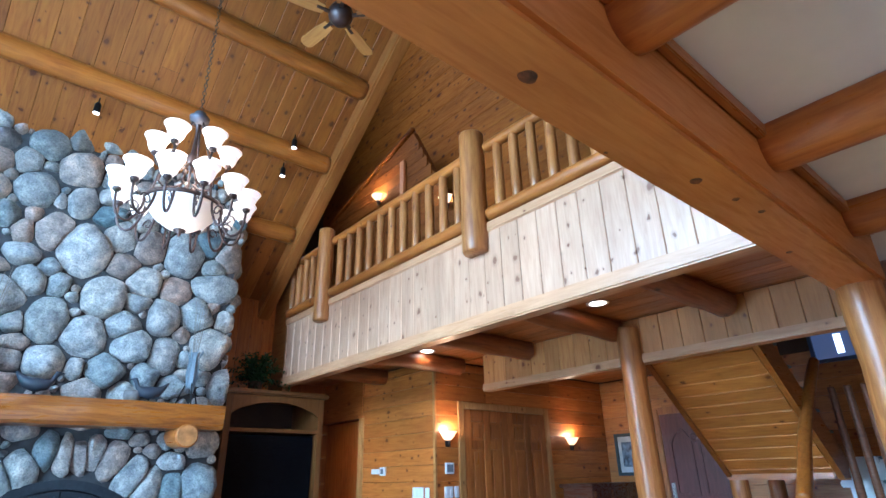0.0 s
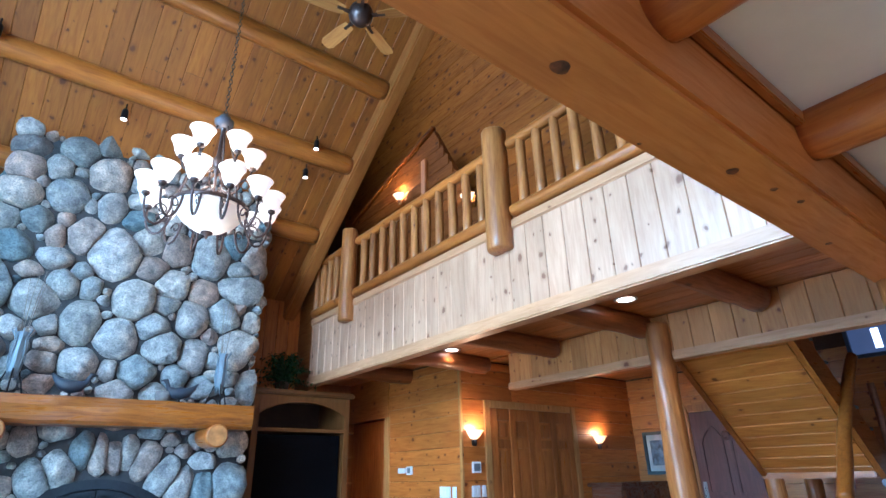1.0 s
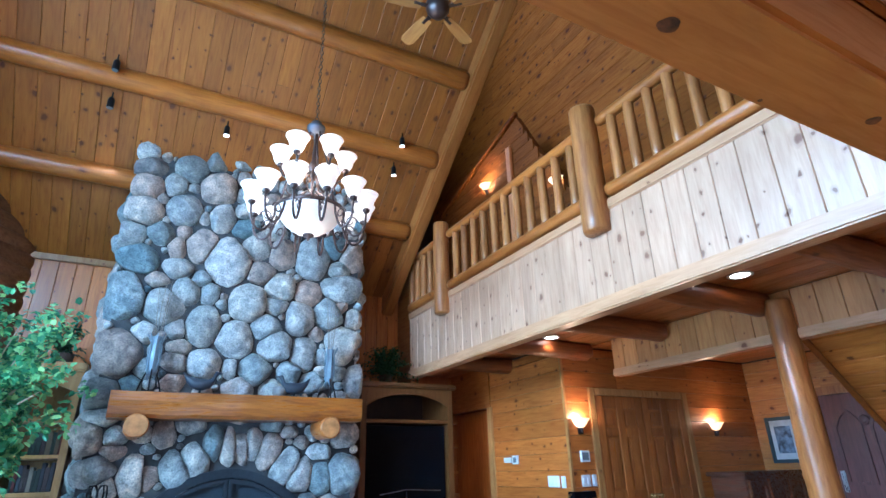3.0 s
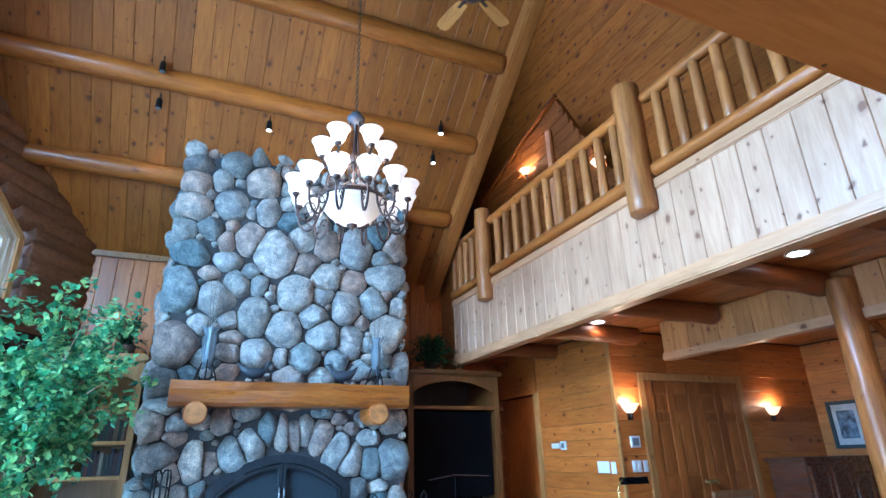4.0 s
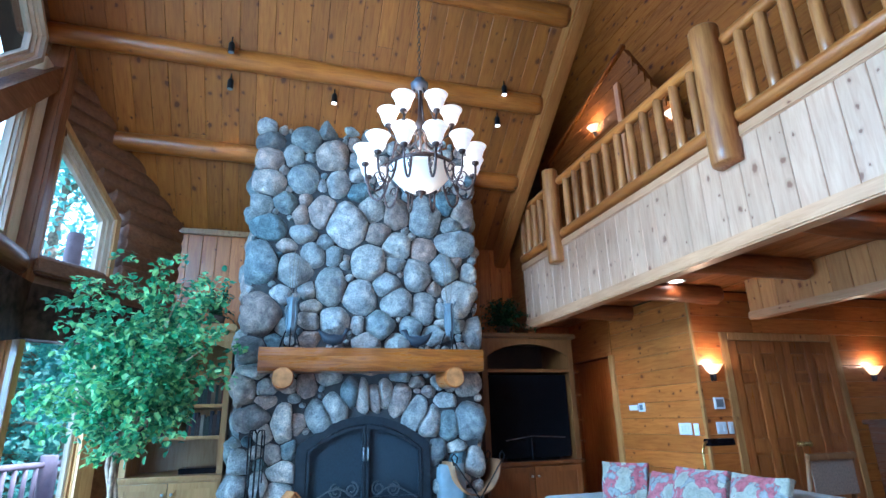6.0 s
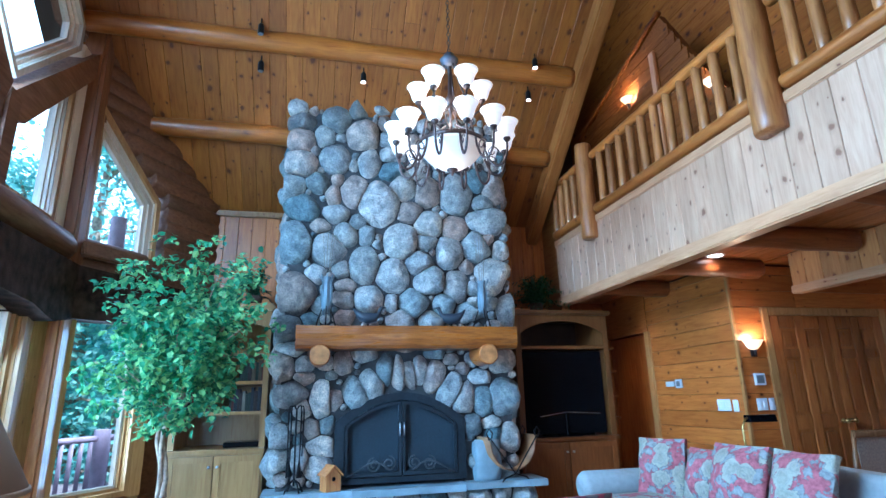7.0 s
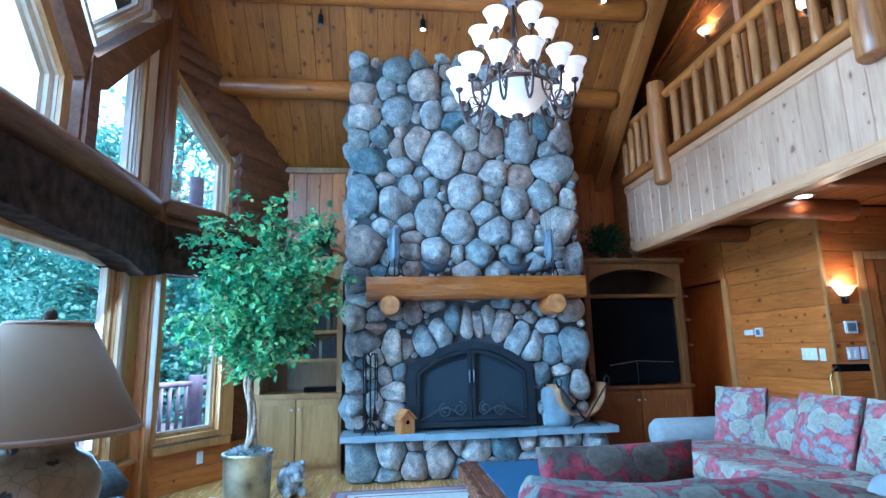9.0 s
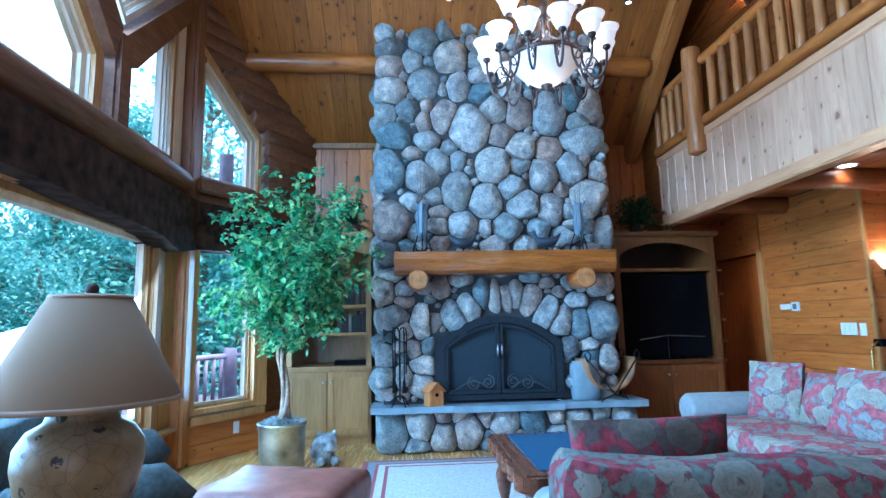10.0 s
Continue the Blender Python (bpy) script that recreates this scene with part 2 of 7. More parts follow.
def part(name, bm, material, parent=None, label="", smooth=False, m=None):
    ob = new(name, mesh_of(name, bm, material, smooth))
    if parent is not None:
        ob.parent = parent
        if parent.type == "EMPTY" and m is None:
            ob.location = -parent.location
    if m is not None:
        ob.matrix_local = m
    if label:
        tagged(ob, label)
    return ob


def share(name, me, parent, m, label=""):
    """A further object on a shared mesh, at m in the parent's space."""
    ob = new(name, me)
    ob.parent = parent
    ob.matrix_basis = m
    if label:
        tagged(ob, label)
    return ob


def structure(name, bm, material, label, category, smooth=False):
    ob = part(name, bm, material, None, smooth=smooth)
    return tagged(ob, label, category, kind="structure")


def box(bm, x0, y0, z0, x1, y1, z1, bevel=0.0, m=None):
    vs = [bm.verts.new((x, y, z)) for x in (x0, x1) for y in (y0, y1) for z in (z0, z1)]
    fs = [bm.faces.new([vs[i] for i in q]) for q in ((0, 1, 3, 2), (4, 6, 7, 5), (0, 4, 5, 1), (2, 3, 7, 6), (0, 2, 6, 4), (1, 5, 7, 3))]
    geom = vs
    if bevel > 0:
        es = list({e for f in fs for e in f.edges})
        r = bmesh.ops.bevel(bm, geom=es, offset=bevel, segments=2, affect="EDGES")
        geom = [v for v in {v for f in r["faces"] for v in f.verts}]
    if m is not None:
        bmesh.ops.transform(bm, matrix=m, verts=list({v for v in geom}))
    return bm


def boxm(*a, bevel=0.0, m=None):
    return box(bmesh.new(), *a, bevel=bevel, m=m)


def prism(bm, pts, axis, lo, hi):
    """Extrude a polygon given in the two other axes from lo to hi along an axis."""
    def at(p, h):
        v = list(p)
        v.insert(axis, h)
        return v
    a = [bm.verts.new(at(p, lo)) for p in pts]
    b = [bm.verts.new(at(p, hi)) for p in pts]
    n = len(pts)
    bm.faces.new(a[::-1])
    bm.faces.new(b)
    for i in range(n):
        bm.faces.new((a[i], a[(i + 1) % n], b[(i + 1) % n], b[i]))
    return bm


def tube(bm, pts, radii, seg=10, caps=True, wob=0.0, seed=0):
    """A round bar through points, with a radius at each; wob: unevenness as a share of the radius."""
    pts = [Vector(p) for p in pts]
    if isinstance(radii, (int, float)):
        radii = [radii] * len(pts)
    rings = []
    ref = None
    for i, p in enumerate(pts):
        d = (pts[min(i + 1, len(pts) - 1)] - pts[max(i - 1, 0)]).normalized()
        if ref is None:
            ref = d.orthogonal().normalized()
        u = (ref - d * ref.dot(d)).normalized()
        ref = u
        w = d.cross(u)
        ring = []
        for k in range(seg):
            a = 2 * math.pi * k / seg
            r = radii[i]
            if wob:
                r *= 1 + wob * noise.noise(Vector((math.cos(a) * 1.3 + seed * 7.1, math.sin(a) * 1.3, i * 0.55 + seed)))
            ring.append(bm.verts.new(p + (u * math.cos(a) + w * math.sin(a)) * r))
        rings.append(ring)
    for r0, r1 in zip(rings, rings[1:]):
        for k in range(seg):
            bm.faces.new((r0[k], r0[(k + 1) % seg], r1[(k + 1) % seg], r1[k]))
    if caps:
        bm.faces.new(rings[0][::-1])
        bm.faces.new(rings[-1])
    return bm


def log(p0, p1, r0, r1=None, seg=16, n=10, wob=0.10, seed=1, bend=0.0):
    """A peeled log from p0 to p1, slightly uneven, with eased ends."""
    r1 = r1 or r0
    p0, p1 = Vector(p0), Vector(p1)
    d = (p1 - p0).normalized()
    side = d.orthogonal().normalized()
    pts, rs = [p0], [r0 * 0.93]
    for i in range(n + 1):
        f = i / n
        p = p0.lerp(p1, 0.012 + 0.976 * f)
        pts.append(p + side * bend * math.sin(math.pi * f))
        rs.append(r0 + (r1 - r0) * f)
    pts.append(p1)
    rs.append(r1 * 0.93)
    return tube(bmesh.new(), pts, rs, seg, True, wob, seed)


def lathe(bm, prof, seg=24, m=None, caps=True):
    """Turn a profile of (radius, height) about z."""
    rings = []
    for r, h in prof:
        rings.append([bm.verts.new((r * math.cos(2 * math.pi * k / seg), r * math.sin(2 * math.pi * k / seg), h)) for k in range(seg)])
    for a, b in zip(rings, rings[1:]):
        for k in range(seg):
            bm.faces.new((a[k], a[(k + 1) % seg], b[(k + 1) % seg], b[k]))
    if caps:
        bm.faces.new(rings[0][::-1])
        bm.faces.new(rings[-1])
    if m is not None:
        bmesh.ops.transform(bm, matrix=m, verts=[v for r in rings for v in r])
    return bm


SLOPE = 0.8


def roof(y):
    """Height of the sloped ceiling."""
    return 3.62 + SLOPE * (6.9 - y)

# ---------------------------------------------------------------- the large structure
X_L, X_F, Y_K = -2.2, 3.2, 6.9          # window wall, balcony front, fireplace wall
RIDGE = 1.6
M_BOARD = M_BOARD_X
M_PALE = wood("pale_board", (0.66, 0.40, 0.25), (0.53, 0.285, 0.16), 0, False, 0.34, vary=0.09, flat=1, coat=0.3, rough=0.38, knot_tone=(0.22, 0.085, 0.035))

structure("floor_base", boxm(-2.6, -4.2, -0.14, 10.5, 10.5, -0.022), M_DARKIN, "floor deck under the oak boards", "floor")

# sloped ceiling of planks that run up the slope, one mesh
bm = bmesh.new()
x = -2.64
rs = random.Random(4)
while x < 3.1:
    w = 0.176 + rs.uniform(-0.004, 0.004)
    y1, y0 = min(7.05, 5.42 + (x + 0.17 + 2.12) * 1.56 + 0.12), RIDGE
    g = 0.0006
    e = rs.uniform(0, 0.003)
    pts = [(x + g, 0.008), (x + g + 0.006, e), (x + w - g - 0.006, e), (x + w - g, 0.008)]
    cuts = [y1] + sorted([rs.uniform(2.2, 6.6) for _ in range(rs.choice((0, 1, 1)))], reverse=True) + [y0]
    for ya, yb in zip(cuts, cuts[1:]):
        lo = [bm.verts.new((px, ya - 0.002, roof(ya) + pz)) for px, pz in pts]
        hi = [bm.verts.new((px, yb + 0.002, roof(yb) + pz)) for px, pz in pts]
        for k in range(3):
            bm.faces.new((lo[k], lo[k + 1], hi[k + 1], hi[k]))
    x += w
structure("ceiling", bm, M_CEIL, "sloped ceiling of knotty varnished pine planks", "ceiling")
bm = bmesh.new()
for xa, xb, ye in ((-1.15, 3.12, 7.3), (-1.5, -1.15, 7.05), (-1.85, -1.5, 6.55), (-2.7, -1.85, 6.0)):
    prism(bm, [(ye, roof(ye) + 0.02), (RIDGE, roof(RIDGE) + 0.02), (0.3, roof(RIDGE) + 0.02 - SLOPE * (RIDGE - 0.3)), (0.3, roof(RIDGE) + 0.3 - SLOPE * (RIDGE - 0.3)),
               (RIDGE, roof(RIDGE) + 0.3), (ye, roof(ye) + 0.3)], 0, xa, xb)
structure("ceiling_deck", bm, M_DARKIN, "dark roof deck above the pine planks", "ceiling")

# log purlins under the ceiling
for i, y in enumerate((6.0, 5.17, 4.36, 3.54, 2.72)):
    z = roof(y) - 0.055
    structure("purlin_%d" % (i + 1), log((-2.3, y, z), (2.94, y, z), 0.105, 0.115, seed=i + 2, n=16, wob=0.16, bend=0.02), M_LOG_X,
              "peeled pine log purlin under the plank ceiling", "purlin", True)

# rake beam in the balcony's plane
bm = bmesh.new()
prism(bm, [(6.98, roof(6.98) + 0.02), (RIDGE - 0.2, roof(RIDGE - 0.2) + 0.02), (RIDGE - 0.2, roof(RIDGE - 0.2) - 0.26), (6.98, roof(6.98) - 0.26)], 0, 2.945, 3.12)
bmesh.ops.bevel(bm, geom=bm.edges[:], offset=0.02, segments=2, affect="EDGES")
M_RAKE = wood("rake_pine", (0.54, 0.215, 0.045), (0.38, 0.12, 0.018), 1, False, 0.2, turn=(38.7, 0, 0))
structure("rake_beam", bm, M_RAKE, "squared pine rake beam along the roof slope", "beam")

# plain walls that close the place
structure("wall_north", boxm(-1.12, Y_K + 0.02, -0.1, 3.32, Y_K + 0.2, 4.2), M_DARKIN, "board wall behind the stone chimney", "wall")
structure("wall_south", boxm(-2.7, -4.2, -0.1, 10.5, -4.0, 10.6), M_BOARD_X, "pine wall across from the fireplace", "wall")
structure("wall_west_rear", boxm(-2.45, -4.0, -0.1, -2.25, 0.45, 10.6), M_LOG_DARK, "dark log wall beside the windows", "wall")
structure("wall_over_beam", boxm(-2.25, 0.42, 2.74, 3.12, 0.58, 10.6), M_LOFT, "pine wall above the planed beam", "wall")
structure("wall_east", boxm(10.3, -4.0, -0.1, 10.5, 10.3, 10.6), M_BOARD_Y, "pine wall at the far end of the hall", "wall")
structure("wall_far_north", boxm(3.32, 10.3, -0.1, 10.5, 10.5, 10.6), M_LOFT, "pine wall at the far end of the wing", "wall")
structure("roof_wing", boxm(3.125, -4.2, 10.6, 10.5, 10.5, 10.8), M_LOFT, "high pine ceiling over the loft", "ceiling")
structure("wall_wing_side", boxm(3.22, 7.1, -0.1, 3.32, 10.3, 10.6), M_LOFT, "pine wall of the wing beside the chimney", "wall")


def board_mesh(length, width=0.178, thick=0.02, mat=None):
    """A chamfered board: length along x from 0, width along z from 0, face towards -y."""
    c, g = 0.005, 0.0012
    bm = prism(bmesh.new(), [(0, g), (0, width - g), (-thick + c, width - g), (-thick, width - g - c), (-thick, g + c), (-thick + c, g)], 0, 0.001, length - 0.001)
    return mesh_of("board", bm, mat or M_BOARD)


def board_wall(parent, m, u0, u1, z0, z1, width=0.178, holes=(), limit=None, mat=None, joints=True, seed=3):
    """Horizontal boards as children of a wall, left out where openings are."""
    r = random.Random(seed)
    z = z0
    while z < z1 - 0.02:
        w = min(width, z1 - z)
        a, b = (u0, u1) if limit is None else limit(z + w / 2)
        segs = [(a, b)]
        for ha, hb, za, zb in holes:
            if z + w > za + 0.01 and z < zb - 0.01:
                segs = [s for p, q in segs for s in ((p, min(q, ha)), (max(p, hb), q)) if s[1] - s[0] > 0.03]
        for p, q in segs:
            cuts = [p]
            if joints and q - p > 2.0:
                cuts.append(r.uniform(p + 0.6, q - 0.6))
            cuts.append(q)
            for s, e in zip(cuts, cuts[1:]):
                if e - s > 0.02:
                    share("board", board_mesh(e - s, w, 0.02, mat), parent, m @ pose(s, 0, z))
        z += width


NORTH = pose(0, 0, 0)


def facing_west(x, y):
    """Local x runs towards -y, local -y faces -x."""
    return pose(x, y, 0, 0, 0, -90)


def facing_east(x, y):
    """Local x runs towards +y, local -y faces +x."""
    return pose(x, y, 0, 0, 0, 90)


def inset(poly, d):
    """A convex polygon moved inwards by d (or outwards), corner by corner."""
    n = len(poly)
    area = sum(poly[i][0] * poly[(i + 1) % n][1] - poly[(i + 1) % n][0] * poly[i][1] for i in range(n))
    s = 1 if area > 0 else -1
    lines = []
    for i in range(n):
        p, q = Vector(poly[i]), Vector(poly[(i + 1) % n])
        e = (q - p).normalized()
        nrm = Vector((-e.y, e.x)) * s
        lines.append((p + nrm * d, e))
    out = []
    for i in range(n):
        (p, e), (q, f) = lines[i - 1], lines[i]
        k = e.x * f.y - e.y * f.x
        w = q - p
        tt = (w.x * f.y - w.y * f.x) / k
        out.append(tuple(p + e * tt))
    return out


def ring(bm, outer, inner, y0, y1):
    """A frame between two outlines in x and z, from depth y0 to y1."""
    n = len(outer)
    v = [[bm.verts.new((p[0], y, p[1])) for p in o] for y in (y0, y1) for o in (outer, inner)]
    o0, i0, o1, i1 = v
    for k in range(n):
        j = (k + 1) % n
        for q in ((o0[k], o0[j], i0[j], i0[k]), (o1[k], i1[k], i1[j], o1[j]), (i0[k], i0[j], i1[j], i1[k]), (o0[k], o1[k], o1[j], o0[j])):
            bm.faces.new(q)
    return bm


M_GLASS, gt, gb = nodes_of("window_glass")
gb.inputs["Base Color"].default_value = (0.9, 0.96, 0.98, 1)
gb.inputs["Roughness"].default_value = 0.0
gb.inputs["Transmission Weight"].default_value = 1.0
gb.inputs["IOR"].default_value = 1.08


def window(name, poly, m, frame_w=0.07, casing=0.09, label="pine framed window with clear glass", face=None, sash=None):
    """A fixed window: casing in the wall, stepped sash, pane of glass. poly: the glass outline in the wall's plane."""
    e = new(name)
    tagged(e, label, "window", kind="structure")
    e.matrix_basis = m
    a, b = inset(poly, -frame_w * 0.45), inset(poly, -frame_w)
    part("window_frame", ring(bmesh.new(), inset(poly, -frame_w - casing), b, -0.03, 0.004), face or M_TRIM, e, m=Matrix())
    part("window_jamb", ring(bmesh.new(), inset(poly, -frame_w - casing), inset(poly, -frame_w + 0.003), 0.006, 0.14), sash or M_SASH_GLARE, e, "pine jamb", m=Matrix())
    part("sash", ring(bmesh.new(), b, a, 0.03, 0.13), sash or M_SASH_GLARE, e, m=Matrix())
    part("stop", ring(bmesh.new(), a, poly, 0.06, 0.12), M_SASH_GLARE, e, m=Matrix())
    bm = bmesh.new()
    p = inset(poly, -0.01)
    lo = [bm.verts.new((q[0], 0.088, q[1])) for q in p]
    hi = [bm.verts.new((q[0], 0.094, q[1])) for q in p]
    bm.faces.new(lo[::-1]), bm.faces.new(hi)
    for k in range(len(p)):
        j = (k + 1) % len(p)
        bm.faces.new((lo[k], lo[j], hi[j], hi[k]))
    pane = part("pane", bm, M_GLASS, e, m=Matrix())
    pane.visible_shadow = False
    return e


# ---------------------------------------------------------------- window wall
WW = facing_east(X_L, 0)
window("window_1", [(1.5, 0.55), (4.80, 0.55), (4.80, 2.02), (1.5, 2.02)], WW, 0.1, 0.12, sash=M_TRIM)
window("window_2", [(0.95, 2.9), (3.64, 2.9), (3.64, 3.16), (1.95, 4.86), (0.95, 4.86)], WW, 0.12, 0.1)
window("window_3", [(4.28, 2.90), (4.96, 2.90), (4.96, 4.06), (4.28, 3.40)], WW, 0.04, 0.05)
# the casing here takes the same glare-whitened colour in place of trim pine
window("window_4", [(4.12, 3.80), (4.90, 4.55), (4.90, 4.72), (4.02, 5.44), (3.06, 5.58), (3.06, 4.86)], WW, 0.06, 0.05, face=M_SASH_GLARE)
structure("wall_west_low", boxm(-2.4, 0.45, -0.02, -2.22, 5.42, 0.36), M_LOG_DARK, "log wall under the large window", "wall")
wl = bpy.data.objects["wall_west_low"]
board_wall(wl, WW, 0.5, 5.3, 0.0, 0.36, 0.18, seed=8)
structure("window_sill", boxm(-2.3, 0.5, 0.36, -2.1, 5.28, 0.40, bevel=0.008), M_TRIM, "pine window stool below the large window", "sill")
structure("window_jamb", boxm(-2.3, 5.02, 0.4, -2.17, 5.27, 2.1, bevel=0.01), M_TRIM, "wide pine jamb beside the large window", "trim")
structure("window_jamb_upper", boxm(-2.32, 5.07, 2.8, -2.17, 5.25, 4.62, bevel=0.01), M_SASH_GLARE, "pine jamb beside the gable window, whitened for sky glare", "trim")
# low header with an arched underside
pts = [(0.45, 2.46), (5.34, 2.52), (5.34, 2.03)]
for k in range(13):
    f = k / 12
    pts.append((5.0 - 4.55 * f, 1.965 + 0.15 * max(0.0, math.sin(math.pi * min(1, f * 1.02))) ** 0.5 + 0.012 * math.sin(17 * f)))
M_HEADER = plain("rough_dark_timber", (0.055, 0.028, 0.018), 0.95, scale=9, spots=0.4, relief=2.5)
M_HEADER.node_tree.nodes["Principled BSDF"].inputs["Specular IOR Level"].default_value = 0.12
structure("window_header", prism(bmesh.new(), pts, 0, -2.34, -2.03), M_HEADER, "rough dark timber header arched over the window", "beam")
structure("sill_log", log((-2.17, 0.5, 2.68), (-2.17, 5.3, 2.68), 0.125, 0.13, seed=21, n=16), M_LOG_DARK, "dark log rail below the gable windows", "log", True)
structure("corner_post", boxm(-2.27, 5.26, 0.0, -2.06, 5.50, 2.46, bevel=0.03), M_LOG_Z, "squared log post at the corner of the window walls", "post")
structure("corner_post_upper", boxm(-2.27, 5.26, 2.46, -2.06, 5.50, 4.95, bevel=0.03), M_LOG_BROWN, "brown squared log post between the gable windows", "post")
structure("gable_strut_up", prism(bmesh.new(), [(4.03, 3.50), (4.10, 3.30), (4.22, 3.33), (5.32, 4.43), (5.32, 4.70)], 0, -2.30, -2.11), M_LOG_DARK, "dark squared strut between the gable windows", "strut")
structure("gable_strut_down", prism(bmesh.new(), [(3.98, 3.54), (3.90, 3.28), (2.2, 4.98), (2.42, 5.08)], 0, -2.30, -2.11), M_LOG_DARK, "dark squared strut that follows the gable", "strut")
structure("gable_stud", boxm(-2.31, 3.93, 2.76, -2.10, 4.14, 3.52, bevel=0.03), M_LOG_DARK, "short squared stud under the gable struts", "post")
structure("wall_gable", prism(bmesh.new(), [(5.5, 4.86), (5.2, roof(5.2) + .05), (RIDGE, roof(RIDGE) + 0.05), (0.45, roof(RIDGE) - 0.8), (0.45, 4.98), (2.35, 4.98), (2.95, 5.66), (4.04, 5.53), (4.98, 4.78)], 0, -2.42, -2.24), M_LOG_DARK,
          "dark log gable above the windows", "wall")
structure("wall_gable_rear", boxm(-2.42, 0.45, 2.1, -2.24, 0.75, 4.98), M_LOG_DARK, "dark log wall beside the gable windows", "wall")

# angled wall at the corner, of round dark logs above and boards below
O2 = Vector((-2.12, 5.40, 0))
A2 = 57.35
W2 = pose(O2.x, O2.y, 0, 0, 0, A2)
d2 = Vector((math.cos(radians(A2)), math.sin(radians(A2)), 0))
L2 = 1.80


def far_end(z):
    y = min(Y_K, 6.9 - (z - 3.70) / SLOPE)
    return max(0.02, min(L2, (y - O2.y) / d2.y))


window("window_5", [(0.16, 0.56), (0.78, 0.56), (0.78, 2.06), (0.16, 2.06)], W2, 0.05, 0.05, sash=M_TRIM)
window("window_6", [(0.16, 2.82), (0.72, 2.82), (0.72, 3.36), (0.16, 3.90)], W2, 0.09, 0.05)
structure("wall_corner", boxm(0.0, 0.06, -0.02, 1.75, 0.16, 0.42, m=W2), M_LOG_DARK, "log wall under the corner window", "wall")
wc = bpy.data.objects["wall_corner"]
board_wall(wc, W2, 0.08, 1.7, 0.0, 0.36, 0.18, seed=9)
structure("corner_sill", boxm(0.06, -0.06, 0.36, 0.98, 0.1, 0.44, bevel=0.01, m=W2), M_TRIM, "pine ledge below the corner window", "sill")
structure("corner_casing", boxm(0.86, -0.03, 0.44, 1.02, 0.1, 2.2, bevel=0.008, m=W2), M_TRIM, "pine jamb beside the corner window", "trim")
structure("wall_corner_back", boxm(1.0, 0.08, 0.42, 1.75, 0.16, 2.2, m=W2), M_LOG_DARK, "log wall beside the corner window", "wall")
pts = [(-0.06, 2.52), (1.78, 2.50), (1.78, 2.12)] + [(1.1 - 1.16 * k / 8, 2.12 - 0.08 * math.sin(math.pi * 0.5 * k / 8)) for k in range(9)]
bm = prism(bmesh.new(), pts, 1, -0.11, 0.12)
bmesh.ops.transform(bm, matrix=W2, verts=bm.verts[:])
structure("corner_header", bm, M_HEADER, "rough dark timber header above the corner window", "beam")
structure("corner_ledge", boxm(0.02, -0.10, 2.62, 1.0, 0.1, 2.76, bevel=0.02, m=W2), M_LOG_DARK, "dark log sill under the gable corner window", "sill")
r_log = 0.088
z = 2.56
k = 0
while z < 4.9:
    b = far_end(z)
    a = 0.02
    if 2.74 < z < 4.12:
        a = 0.98 if z < 3.5 else 0.98 - (z - 3.5) / 0.62 * 0.80
    if b - a > 0.08:
        p, q = W2 @ Vector((a, 0.10, z)), W2 @ Vector((b, 0.10, z))
        structure("wall_log_%d" % (k + 1), log(p, q, r_log * 1.4, r_log * 1.4, seed=30 + k, n=5, seg=24, wob=0.03), M_LOG_DARK,
                  "round dark stained log of the stacked corner wall", "log wall", True)
    z += 0.158
    k += 1
structure("wall_corner_fill", prism(bmesh.new(), [(1.05, 2.5), (L2, 2.5), (far_end(3.6), 3.6), (far_end(4.1), 4.1), (0.9, 4.12), (1.05, 3.6)], 1, 0.12, 0.18), M_LOG_DARK, "filling behind the stacked logs", "wall")
bpy.data.objects["wall_corner_fill"].matrix_basis = W2

# vertical boards on the knee walls beside the chimney
kb = bpy.data.objects["wall_north"]
x = -1.25
while x < 3.15:
    if x < -0.2 or x > 2.2:
        share("board", board_mesh(1.72, 0.165, 0.02, M_BOARD), kb, pose(x + 0.165, Y_K + 0.018, 1.9) @ pose(0, 0, 0, 0, -90, 0))
    x += 0.165
structure("knee_trim", boxm(-1.2, Y_K - 0.05, 3.56, -0.2, Y_K - 0.003, 3.63, bevel=0.006), M_TRIM, "pine trim where the ceiling meets the wall", "trim")

# ---------------------------------------------------------------- beam, white ceiling and post near the viewer
bm = boxm(-2.2, 0.37, 2.30, 4.12, 0.63, 2.72)
bmesh.ops.bevel(bm, geom=bm.edges[:], offset=0.018, segments=2, affect="EDGES")
structure("beam_planed", bm, M_BEAM, "large planed pine beam with dark knots", "beam")
kn = plain("knot_dark", (0.15, 0.048, 0.016), 0.6, relief=0.1, spots=0.4, scale=30)
for i, (xx, yy, r) in enumerate(((1.11, 0.515, 0.025), (2.03, 0.50, 0.021), (2.30, 0.47, 0.014), (2.50, 0.45, 0.014), (0.2, 0.47, 0.02), (3.1, 0.55, 0.015), (1.60, 0.60, 0.007))):
    bm = bmesh.new()
    vs = [bm.verts.new((xx + r * 1.25 * math.cos(a) * (1 + .12 * math.sin(3 * a)), yy + r * math.sin(a), 2.2988)) for a in [2 * math.pi * k / 18 for k in range(18)]]
    bm.faces.new(vs)
    share("knot", mesh_of("knot", bm, kn), bpy.data.objects["beam_planed"], Matrix())
structure("ceiling_white", boxm(-2.2, -4.0, 2.64, 3.9, 0.37, 2.74), M_WHITE, "smooth white plaster ceiling", "ceiling")
